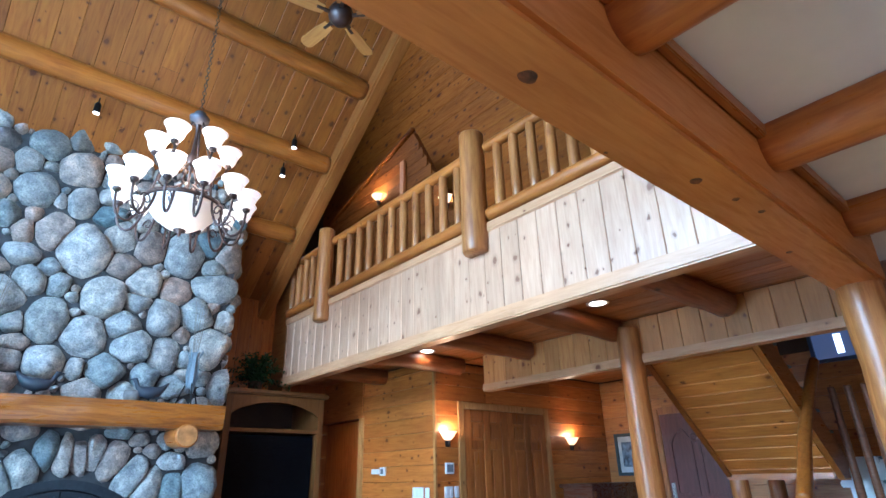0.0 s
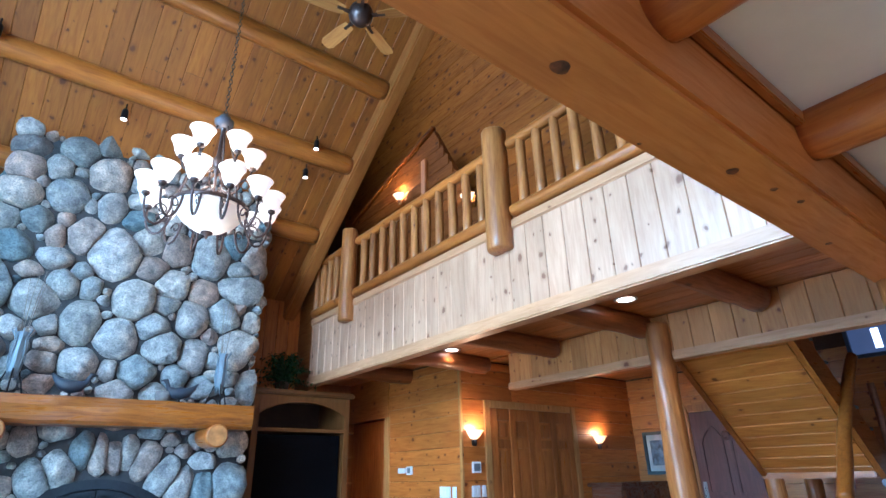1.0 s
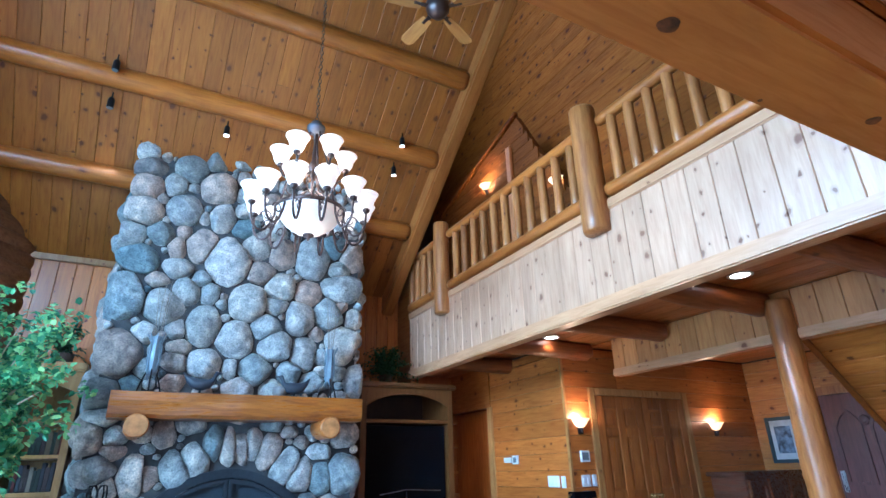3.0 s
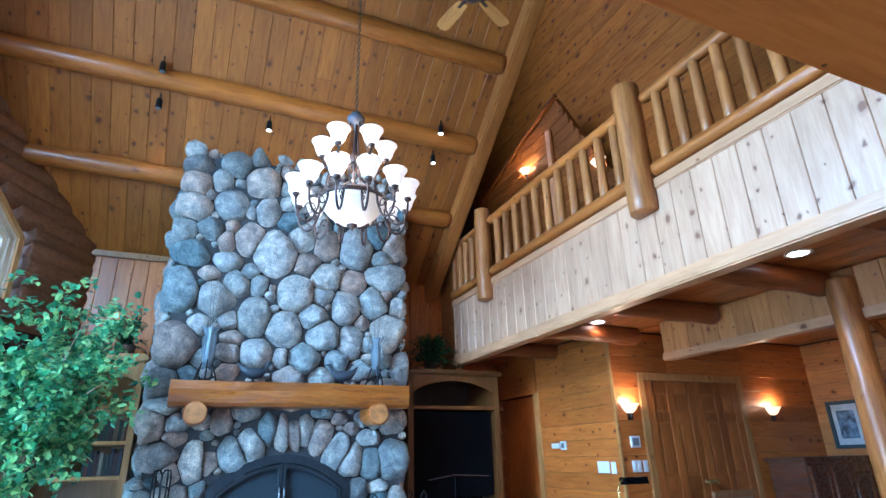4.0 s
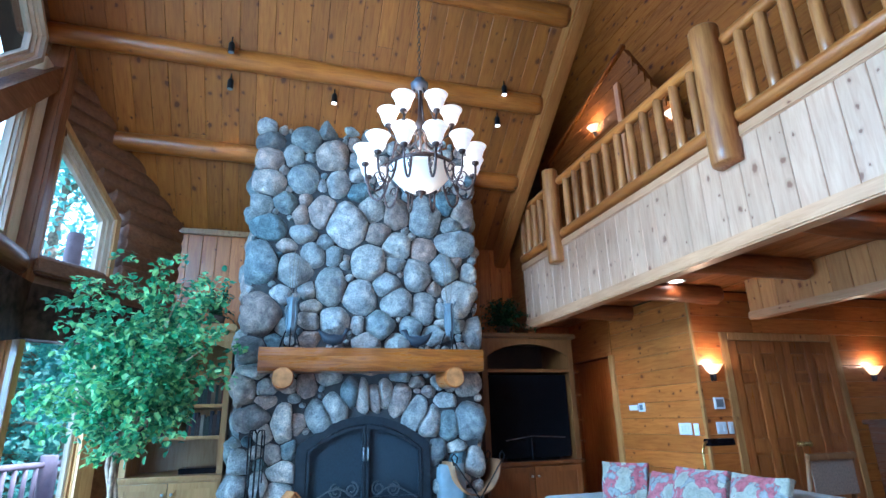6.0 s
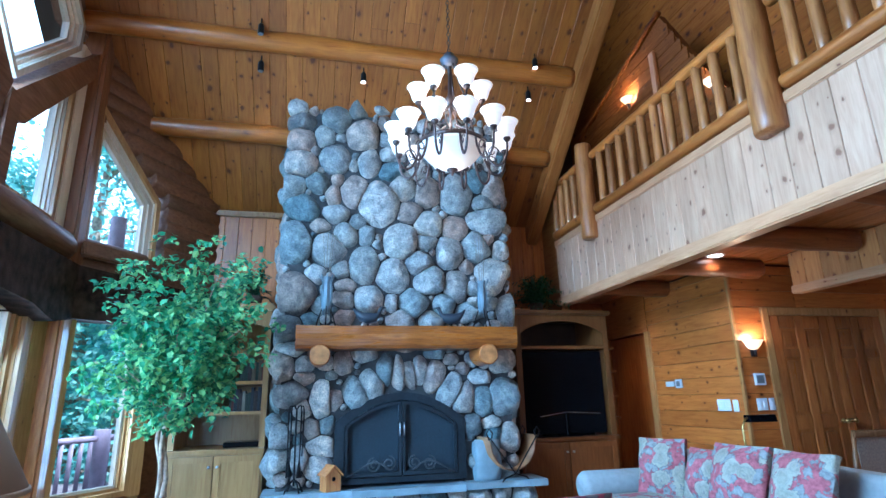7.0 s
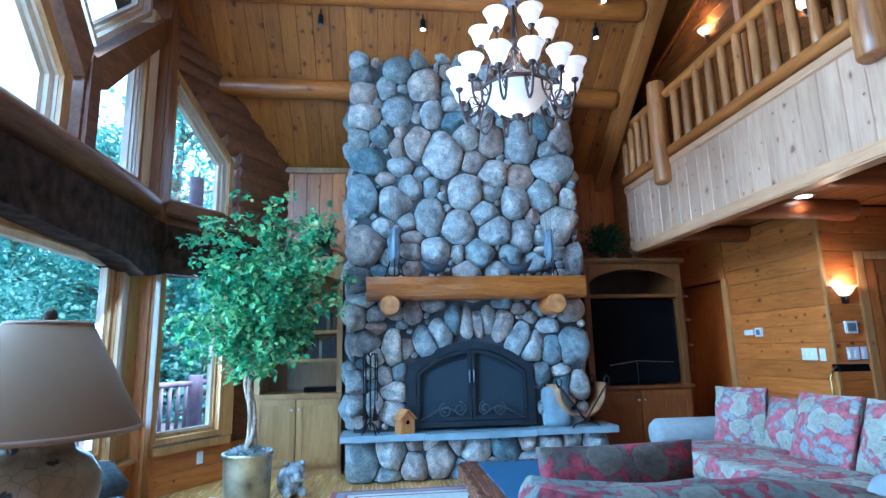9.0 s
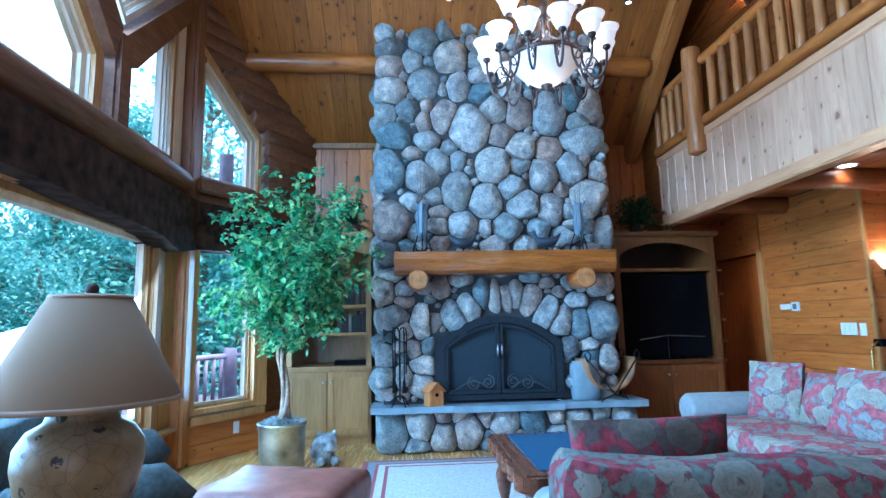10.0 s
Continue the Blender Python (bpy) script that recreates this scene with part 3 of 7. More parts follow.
structure("ceiling_white_side", boxm(3.9, -4.0, 2.64, 10.3, 0.58, 2.74), M_WHITE, "smooth white plaster ceiling of the hall side", "ceiling")
for i, xx in enumerate((-0.75, 0.35, 1.42, 2.52, 3.62)):
    structure("joist_%d" % (i + 1), log((xx, -3.95, 2.57), (xx, 0.385, 2.57), 0.112, 0.115, seed=50 + i, n=12, wob=0.08), M_LOG_Y, "peeled log joist under the white ceiling", "joist", True)
structure("beam_trim", boxm(-2.2, 0.33, 2.57, 4.0, 0.366, 2.635, bevel=0.006), M_LOG_X, "reddish pine trim where beam and ceiling meet", "trim")
structure("post_near", log((4.06, 0.5, -0.02), (4.06, 0.5, 2.36), 0.135, 0.115, seed=61, n=14, wob=0.14), M_LOG_Z, "shiny peeled log post under the planed beam", "post", True)
structure("post_brace", log((4.18, 0.48, 2.10), (4.95, 0.46, 2.62), 0.09, 0.09, seed=62, n=6), M_LOG_X, "log knee brace on the post", "brace", True)

# ---------------------------------------------------------------- balcony and loft
FW = facing_west(X_F, 0)
bal = structure("balcony_front", boxm(X_F + 0.002, 0.6, 2.47, X_F + 0.10, 6.45, 3.27), M_DARKIN, "balcony front of pale vertical pine boards", "balcony")
y = 0.62
rs = random.Random(12)
while y < 6.43:
    w = 0.193
    share("board", board_mesh(0.70, min(w, 6.45 - y), 0.018, M_PALE), bal, pose(X_F, y + min(w, 6.45 - y), 2.52) @ pose(0, 0, 0, 0, 0, -90) @ pose(min(w, 6.45 - y), 0, 0) @ pose(0, 0, 0, 0, -90, 0))
    y += w
M_PALE_Y = wood("pale_pine_y", (0.68, 0.37, 0.19), (0.54, 0.26, 0.11), 1, False, 0.3, vary=0.1)
structure("balcony_base_trim", boxm(X_F - 0.04, 0.6, 2.41, X_F + 0.10, 6.46, 2.52, bevel=0.012), M_PALE_Y, "pale pine trim along the foot of the balcony front", "trim")
structure("balcony_cap_trim", boxm(X_F - 0.035, 0.6, 3.2, X_F + 0.10, 6.46, 3.29, bevel=0.01), M_PALE_Y, "pale pine trim along the top of the balcony front", "trim")

structure("wall_return", boxm(X_F, 6.47, 2.30, X_F + 0.12, 6.9, 3.9), M_LOFT, "dark pine return wall at the end of the balcony", "wall")
rail = thing("balcony_railing", "peeled log railing with round balusters on the balcony", "railing", place=(X_F, 3.5, 3.29))
POSTS = ((5.43, 0.10), (2.79, 0.115))
for yy, r in POSTS:
    part("post", log((X_F - 0.06, yy, 3.03), (X_F - 0.06, yy, 4.21), r, r * 0.97, seed=int(yy * 10), n=10, wob=0.06, seg=20), M_LOG_Z, rail, smooth=True)
spans = ((6.46, 5.53), (5.33, 2.91), (2.67, 0.62))
for ya, yb in spans:
    part("top_rail", log((X_F, ya, 4.04), (X_F, yb, 4.04), 0.05, 0.052, seed=int(ya * 9), n=12, wob=0.12), M_LOG_Y, rail, smooth=True)
    part("bottom_rail", log((X_F, ya, 3.37), (X_F, yb, 3.37), 0.058, 0.06, seed=int(ya * 8), n=12, wob=0.12), M_LOG_Y, rail, smooth=True)
bal_y = [6.40, 6.22, 6.04, 5.86, 5.68] + [5.17 - 0.212 * i for i in range(11)] + [2.53 - 0.192 * i for i in range(10)]
for i, yy in enumerate(bal_y):
    part("baluster", log((X_F, yy, 3.40), (X_F, yy, 4.02), 0.046, 0.042, seed=70 + i, n=6, seg=12, wob=0.14, bend=0.006), M_LOG_Z, rail, smooth=True)

structure("loft_floor", boxm(X_F + 0.1, 0.6, 2.66, 4.78, 10.3, 2.9), M_LOFT, "loft floor above the hall", "floor")
structure("loft_floor_rear", boxm(4.78, 2.6, 2.66, 10.3, 10.3, 2.9), M_LOFT, "loft floor beside the stairwell", "floor")
# planked underside of the loft
bm = bmesh.new()
x = X_F + 0.1
while x < 4.76:
    box(bm, x + 0.003, 0.62, 2.642, min(4.779, x + 0.155), 10.2, 2.656)
    x += 0.158
x = 4.86
while x < 7.8:
    box(bm, x + 0.003, 2.62, 2.642, x + 0.155, 4.85, 2.656)
    x += 0.158
structure("ceiling_loft_underside", bm, wood("soffit_pine", (0.50, 0.175, 0.036), (0.33, 0.095, 0.016), 1, True, 0.3), "reddish pine planks on the underside of the loft", "ceiling")
for i, yy in enumerate((1.52, 2.58, 3.66, 4.75, 5.9)):
    structure("loft_joist_%d" % (i + 1), log((3.32, yy, 2.56), (4.72 if i not in (4,) else 5.2, yy, 2.56), 0.10, 0.105, seed=80 + i, n=8, wob=0.2), M_LOG_RED, "reddish log joist under the loft", "joist", True)
inner = structure("beam_inner", boxm(4.78, 0.6, 2.24, 4.86, 4.40, 2.64), M_DARKIN, "inner beam clad with short pale pine boards", "beam")
M_CLAD = wood("clad_pine", (0.58, 0.26, 0.075), (0.45, 0.17, 0.04), 0, False, 0.3, vary=0.2, flat=1)
y = 0.62
while y < 4.35:
    w = min(0.19, 4.40 - y)
    share("board", board_mesh(0.336, w, 0.018, M_CLAD), inner, pose(4.778, y + w, 2.30) @ pose(0, 0, 0, 0, 0, -90) @ pose(w, 0, 0) @ pose(0, 0, 0, 0, -90, 0))
    y += 0.19
structure("beam_inner_trim", boxm(4.735, 0.6, 2.22, 4.87, 4.41, 2.30, bevel=0.01), M_PALE_Y, "pale trim along the foot of the inner beam", "trim")
structure("post_inner", log((4.72, 2.44, -0.02), (4.72, 2.44, 2.56), 0.125, 0.10, seed=90, n=14, wob=0.16), M_LOG_Z, "shiny peeled log post under the loft", "post", True)

# loft back wall of horizontal boards, and the dormer in front of it
lw = structure("wall_loft", boxm(5.2, -4.0, 2.9, 5.3, 10.3, 10.6), M_DARKIN, "loft wall of knotty horizontal pine boards", "wall")
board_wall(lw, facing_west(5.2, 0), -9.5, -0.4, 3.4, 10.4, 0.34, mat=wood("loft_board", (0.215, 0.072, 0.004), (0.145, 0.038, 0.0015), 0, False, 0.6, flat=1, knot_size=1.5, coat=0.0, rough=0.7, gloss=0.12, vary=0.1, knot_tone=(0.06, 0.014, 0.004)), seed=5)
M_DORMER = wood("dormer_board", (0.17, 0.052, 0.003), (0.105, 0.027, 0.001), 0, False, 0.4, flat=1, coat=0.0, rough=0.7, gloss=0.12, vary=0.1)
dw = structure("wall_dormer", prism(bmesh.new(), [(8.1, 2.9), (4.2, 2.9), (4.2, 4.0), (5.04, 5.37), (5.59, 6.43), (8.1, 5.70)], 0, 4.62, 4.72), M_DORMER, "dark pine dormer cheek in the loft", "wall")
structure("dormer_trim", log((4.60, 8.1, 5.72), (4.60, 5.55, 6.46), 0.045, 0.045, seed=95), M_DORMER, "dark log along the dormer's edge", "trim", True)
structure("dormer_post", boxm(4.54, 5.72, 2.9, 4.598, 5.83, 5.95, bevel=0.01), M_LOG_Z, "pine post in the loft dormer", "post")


def dormer_span(z):
    lo = 4.2 + (z - 4.0) / 1.37 * 0.84 if z < 5.37 else 5.04 + (z - 5.37) / 1.06 * 0.55
    hi = 8.1 if z < 5.70 else 8.1 - (z - 5.70) / 0.73 * 2.51
    return -hi, -lo


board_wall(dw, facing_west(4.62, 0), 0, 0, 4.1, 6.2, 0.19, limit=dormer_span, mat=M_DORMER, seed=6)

# ---------------------------------------------------------------- hall under the loft
dwall = structure("wall_doors", boxm(4.39, 4.872, 0.0, 7.9, 4.98, 2.64), M_DARKIN, "pine board wall with double doors", "wall")
board_wall(dwall, pose(0, 4.87, 0), 4.39, 7.78, 0.0, 2.62, 0.18, holes=((4.78, 6.32, 0, 2.10),), seed=14)
twall = structure("wall_thermostat", boxm(4.392, 4.98, 0.0, 4.5, 6.42, 2.64), M_DARKIN, "pine board wall with thermostat and switches", "wall")
board_wall(twall, facing_west(4.39, 0), -6.38, -4.87, 0.0, 2.62, 0.18, joints=False, seed=15)
structure("corner_trim", boxm(4.362, 4.842, 0.0, 4.40, 4.88, 2.62, bevel=0.006), M_TRIM, "pine trim on the wall's corner", "trim")
structure("door_casing_far", boxm(4.35, 6.34, 0.0, 4.46, 6.46, 2.08, bevel=0.008), M_TRIM, "pine door casing", "trim")
structure("wall_over_door", boxm(4.38, 6.42, 2.08, 4.5, 7.5, 2.64), M_BOARD_Y, "pine wall above the doorway", "wall")
M_PASS = wood("passage_fir", (0.42, 0.125, 0.014), (0.27, 0.068, 0.006), 2, False, 0.0, rough=0.45)
structure("wall_passage", boxm(3.33, 7.5, 0.0, 7.8, 7.6, 2.64), M_PASS, "pine wall at the end of the passage", "wall")
structure("door_passage", boxm(4.44, 6.5, 0.0, 4.48, 7.45, 2.06, bevel=0.004), M_PASS, "stained wooden door standing in the passage", "door")
hwall = structure("wall_hall", boxm(7.802, -4.0, 0.0, 7.9, 4.87, 2.9), M_DARKIN, "pine board wall with the entrance door", "wall")
board_wall(hwall, facing_west(7.80, 0), -4.85, -0.9, 0.0, 2.62, 0.19, holes=((-3.95, -2.98, 0, 2.08),), seed=16, mat=wood("hall_board", (0.56, 0.24, 0.055), (0.38, 0.13, 0.022), 0, False, 0.35, flat=1))
structure("wall_hall_upper", boxm(7.82, -4.0, 2.9, 7.9, 2.6, 10.6), M_LOFT, "upper hall wall", "wall")

# ---------------------------------------------------------------- fireplace of river stones


def clip_poly(poly, nx, ny, c):
    """The part of a polygon where nx*x + ny*y <= c."""
    out = []
    for i, p in enumerate(poly):
        q = poly[(i + 1) % len(poly)]
        dp, dq = nx * p[0] + ny * p[1] - c, nx * q[0] + ny * q[1] - c
        if dp <= 0:
            out.append(p)
        if (dp < 0 < dq) or (dq < 0 < dp):
            f = dp / (dp - dq)
            out.append((p[0] + (q[0] - p[0]) * f, p[1] + (q[1] - p[1]) * f))
    return out


def stone_cells(seeds, bounds):
    """Cells of a weighted division of a rectangle: seeds (u, v, r)."""
    u0, v0, u1, v1 = bounds
    cells = []
    for i, (a, b, r) in enumerate(seeds):
        poly = [(u0, v0), (u1, v0), (u1, v1), (u0, v1)]
        for j, (c, d, s) in enumerate(seeds):
            if i == j or abs(a - c) + abs(b - d) > 1.6:
                continue
            nx, ny = c - a, d - b
            poly = clip_poly(poly, nx, ny, (c * c + d * d - a * a - b * b - s * s + r * r) / 2)
            if len(poly) < 3:
                break
        cells.append(poly if len(poly) >= 3 else None)
    return cells


def fill_seeds(keys, bounds, rng, r_lo, r_hi, blocked=None, tries=4000):
    seeds = list(keys)
    u0, v0, u1, v1 = bounds
    for k in range(tries):
        r = r_hi + (r_lo - r_hi) * (k / tries) ** 0.7
        a, b = rng.uniform(u0 + r * 0.7, u1 - r * 0.7), rng.uniform(v0 + r * 0.7, v1 - r * 0.7)
        if blocked and blocked(a, b, r):
            continue
        if all((a - c) ** 2 + (b - d) ** 2 > (0.99 * (r + s)) ** 2 for c, d, s in seeds):
            seeds.append((a, b, r))
    return seeds


def stone_mesh(poly, rng, gap=0.001, depth=None, seg=22, stone=None):
    """A rounded stone over a cell. Local x, z in the wall's plane, bulging towards -y; returns the mesh and its centre."""
    n = len(poly)
    area = cx = cy = 0
    for i in range(n):
        p, q = poly[i], poly[(i + 1) % n]
        k = p[0] * q[1] - q[0] * p[1]
        area, cx, cy = area + k / 2, cx + (p[0] + q[0]) * k, cy + (p[1] + q[1]) * k
    if abs(area) < 0.0012:
        return None, None
    cx, cy = cx / (6 * area), cy / (6 * area)
    if stone is not None:
        cx, cy = stone[0], stone[1]
    rad = []
    for k in range(seg):
        a = 2 * math.pi * k / seg
        dx, dy = math.cos(a), math.sin(a)
        best = 9
        for i in range(n):
            p, q = poly[i], poly[(i + 1) % n]
            ex, ey = q[0] - p[0], q[1] - p[1]
            den = dx * ey - dy * ex
            if abs(den) < 1e-9:
                continue
            tt = ((p[0] - cx) * ey - (p[1] - cy) * ex) / den
            s = ((p[0] - cx) * dy - (p[1] - cy) * dx) / den
            if tt > 0 and -1e-6 <= s <= 1 + 1e-6:
                best = min(best, tt)
        if stone is not None:
            best = min(best, 1.42 * reach(stone, a))
        rad.append(max(0.012, best - gap))
    mean = sum(rad) / seg
    rad = [min(r, mean * 1.75) for r in rad]
    rad = [0.09 * rad[k - 1] + 0.82 * rad[k] + 0.09 * rad[(k + 1) % seg] for k in range(seg)]
    depth = depth or min(0.19, 0.05 + mean * rng.uniform(0.5, 0.85))
    sx, sz, off = rng.uniform(-0.3, 0.3), rng.uniform(-0.3, 0.3), rng.uniform(0, 60)
    cuts = []
    for k in range(7):
        a, e = rng.uniform(0, 6.28), rng.uniform(0.15, 1.2)
        cuts.append((math.cos(a) * math.cos(e), math.sin(e), math.sin(a) * math.cos(e), rng.uniform(0.48, 0.80)))
    bm = bmesh.new()
    rings = []
    for f, h in ((0.97, -0.25), (1.0, 0.1), (0.99, 0.30), (0.925, 0.56), (0.76, 0.80), (0.5, 0.95), (0.2, 1.0)):
        row = []
        for k in range(seg):
            a = 2 * math.pi * k / seg
            r = rad[k] * f
            x, z = r * math.cos(a), r * math.sin(a)
            wob = noise.noise(Vector((x * 9 + off, z * 9, h * 1.5))) * 0.30 + noise.noise(Vector((x * 24, z * 24 + off, h))) * 0.13
            tilt = (x * sx + z * sz) / max(mean, 0.02) * 0.5
            d = depth * h * (1 + wob + tilt)
            px, py, pz = x * (1 + 0.1 * wob), d, z * (1 + 0.1 * wob)
            if h > 0:
                for nx, ny, nz, c in cuts:
                    over = nx * px / mean + ny * py / depth + nz * pz / mean - c
                    if over > 0:
                        px, py, pz = px - nx * over * mean * 0.12, py - ny * over * depth * 0.9, pz - nz * over * mean * 0.12
            row.append(bm.verts.new((px, -py, pz)))
        rings.append(row)
    for p, q in zip(rings, rings[1:]):
        for k in range(seg):
            bm.faces.new((p[k], p[(k + 1) % seg], q[(k + 1) % seg], q[k]))
    bm.faces.new(rings[-1])
    return mesh_of("stone", bm, M_STONE, True), (cx, cy)


FX0, FX1, FY = -0.33, 2.33, 6.0
fire = thing("fireplace", "tall fireplace of rounded grey river stones with an arched firebox", "fireplace", place=(1.0, 6.4, 0))
back = Matrix.Translation((-1.0, -6.4, 0))


def arch_z(x):
    """Height of the firebox arch."""
    return 1.06 + 0.30 * (1 - ((x - 1.0) / 0.70) ** 2)


OX0, OX1 = 0.30, 1.70
# masonry core in three blocks round the firebox
bm = bmesh.new()
box(bm, FX0 + 0.07, FY, -0.04, OX0, 6.95, 4.84)
box(bm, OX1, FY, -0.04, FX1 - 0.07, 6.95, 4.84)
prism(bm, [(OX0, 4.84), (OX1, 4.84)] + [(OX1 - (OX1 - OX0) * k / 12, arch_z(OX1 - (OX1 - OX0) * k / 12)) for k in range(13)], 1, FY, 6.95)
box(bm, OX0, 6.6, -0.04, OX1, 6.95, 1.4)
core = part("masonry", bm, M_MORTAR, fire, "grey mortar between the stones")

rng = random.Random(11)
# stones of the front, course by course: place, half width, half height and, round the arch, the lean in degrees
STONES_TOP = [(-0.21, 4.69, 0.105, 0.122), (-0.04, 4.67, 0.059, 0.064), (-0.02, 4.80, 0.079, 0.058), (0.23, 4.57, 0.166, 0.172), (0.48, 4.73, 0.134, 0.130),
    (0.12, 4.79, 0.053, 0.065), (0.25, 4.81, 0.087, 0.051), (0.77, 4.77, 0.136, 0.102), (0.96, 4.73, 0.082, 0.124), (-0.15, 4.49, 0.184, 0.106), (-0.15, 4.25, 0.143, 0.147),
    (0.10, 4.32, 0.118, 0.134), (0.28, 4.33, 0.066, 0.050), (0.55, 4.38, 0.207, 0.221), (0.80, 4.57, 0.074, 0.094), (0.84, 4.36, 0.094, 0.093), (-0.16, 3.96, 0.188, 0.145),
    (0.23, 4.05, 0.177, 0.223), (-0.01, 4.13, 0.059, 0.042), (0.62, 4.03, 0.133, 0.189), (0.89, 4.16, 0.181, 0.099), (0.44, 3.98, 0.046, 0.084), (0.89, 3.93, 0.127, 0.126)]
STONES_UPPER = [(-0.23, 3.65, 0.128, 0.163), (0.04, 3.72, 0.129, 0.116), (0.26, 3.78, 0.065, 0.076), (0.21, 3.59, 0.084, 0.116), (0.44, 3.65, 0.137, 0.220),
    (0.74, 3.52, 0.236, 0.307), (1.04, 3.75, 0.160, 0.174), (1.33, 3.71, 0.147, 0.223), (1.69, 3.69, 0.183, 0.293), (1.94, 3.90, 0.137, 0.142), (2.17, 3.77, 0.117, 0.240),
    (2.02, 3.60, 0.116, 0.091), (-0.12, 3.42, 0.230, 0.154), (0.25, 3.36, 0.180, 0.094), (1.12, 3.42, 0.132, 0.137), (1.32, 3.28, 0.199, 0.157), (1.66, 3.25, 0.161, 0.184),
    (2.07, 3.35, 0.265, 0.186), (0.08, 3.21, 0.166, 0.066), (0.49, 3.27, 0.084, 0.074), (1.23, 3.96, 0.148, 0.120), (1.61, 4.11, 0.137, 0.128)]
STONES_MIDDLE = [(-0.18, 2.99, 0.164, 0.262), (0.37, 3.10, 0.128, 0.140), (0.60, 3.11, 0.084, 0.120), (1.02, 3.07, 0.222, 0.221), (1.29, 3.06, 0.138, 0.101),
    (1.59, 2.95, 0.166, 0.215), (1.92, 3.03, 0.188, 0.183), (2.21, 2.98, 0.081, 0.149), (2.07, 3.13, 0.061, 0.061), (0.20, 2.92, 0.184, 0.224), (0.58, 2.76, 0.173, 0.229),
    (1.22, 2.81, 0.170, 0.139), (0.91, 2.64, 0.194, 0.196), (1.33, 2.61, 0.202, 0.171), (1.65, 2.54, 0.145, 0.211), (2.10, 2.70, 0.174, 0.254), (1.78, 2.78, 0.073, 0.073),
    (-0.14, 2.44, 0.193, 0.242), (0.04, 2.66, 0.088, 0.116), (0.32, 2.71, 0.083, 0.111), (0.64, 2.38, 0.178, 0.154), (0.39, 2.52, 0.114, 0.084)]
STONES_MANTEL = [(0.89, 2.33, 0.083, 0.110), (1.13, 2.34, 0.212, 0.136), (1.50, 2.32, 0.124, 0.130), (1.77, 2.24, 0.164, 0.104), (0.37, 2.37, 0.113, 0.109),
    (0.11, 2.28, 0.087, 0.082), (0.99, 2.13, 0.179, 0.109), (1.33, 2.13, 0.193, 0.097), (2.25, 2.27, 0.119, 0.183), (0.37, 2.16, 0.138, 0.083), (1.86, 2.37, 0.092, 0.052),
    (-0.20, 2.03, 0.135, 0.137), (1.85, 2.51, 0.066, 0.086), (-0.17, 1.83, 0.128, 0.080), (-0.24, 1.63, 0.103, 0.152), (-0.03, 1.66, 0.091, 0.073), (-0.03, 1.52, 0.110, 0.061),
    (0.59, 1.77, 0.175, 0.087), (1.39, 1.78, 0.115, 0.075), (1.56, 1.71, 0.077, 0.063), (2.15, 1.69, 0.143, 0.127), (1.91, 1.50, 0.161, 0.082), (1.70, 1.60, 0.077, 0.056),
    (0.38, 1.69, 0.105, 0.136)]
STONES_LOWER = [(-0.14, 1.36, 0.157, 0.132), (2.18, 1.28, 0.155, 0.236), (1.73, 0.99, 0.152, 0.164), (2.01, 1.02, 0.109, 0.073), (0.23, 1.05, 0.103, 0.095),
    (0.17, 0.84, 0.162, 0.100), (0.08, 1.02, 0.084, 0.106), (-0.24, 0.94, 0.095, 0.146), (-0.25, 0.74, 0.083, 0.127), (0.14, 0.64, 0.119, 0.116), (2.20, 0.85, 0.096, 0.169),
    (2.03, 0.88, 0.083, 0.103), (2.16, 0.49, 0.126, 0.071), (-0.04, 1.20, 0.097, 0.084), (-0.04, 0.73, 0.084, 0.128)]
STONES_ARCH = [(0.15, 1.32, 0.116, 0.199, 0), (0.30, 1.33, 0.061, 0.163, -4), (0.51, 1.39, 0.099, 0.176, -14), (0.68, 1.48, 0.093, 0.184, -16), (0.84, 1.62, 0.080, 0.24, -8), (0.97, 1.60, 0.075, 0.25, -3), (1.09, 1.60, 0.070, 0.25, 4), (1.20, 1.61, 0.065, 0.24, 8),
    (1.37, 1.56, 0.083, 0.174, 14), (1.55, 1.41, 0.096, 0.204, 22), (1.72, 1.32, 0.096, 0.191, 12), (1.92, 1.28, 0.096, 0.185, 0)]
LAID = [(q + (0,))[:5] for q in STONES_TOP + STONES_UPPER + STONES_MIDDLE + STONES_MANTEL + STONES_LOWER]
LAID += [(x, z - 0.04, w, h + 0.045, lean) for x, z, w, h, lean in STONES_ARCH]


def reach(stone, ang):
    """How far a stone reaches from its middle in a direction."""
    a = ang + radians(stone[4])
    return stone[2] * stone[3] / math.hypot(stone[3] * math.cos(a), stone[2] * math.sin(a))


def meet(p, q):
    """Distance and direction from one stone to the next, and the room between them as a share of both reaches."""
    d, ang = math.hypot(q[0] - p[0], q[1] - p[1]), math.atan2(q[1] - p[1], q[0] - p[0])
    return d, ang, reach(p, ang), reach(q, ang + math.pi)


def in_box(a, b, r):
    return OX0 - r < a < OX1 + r and b < arch_z(min(max(a, OX0), OX1)) + r + 0.05


BOUNDS = (FX0, 0.44, FX1, 4.86)
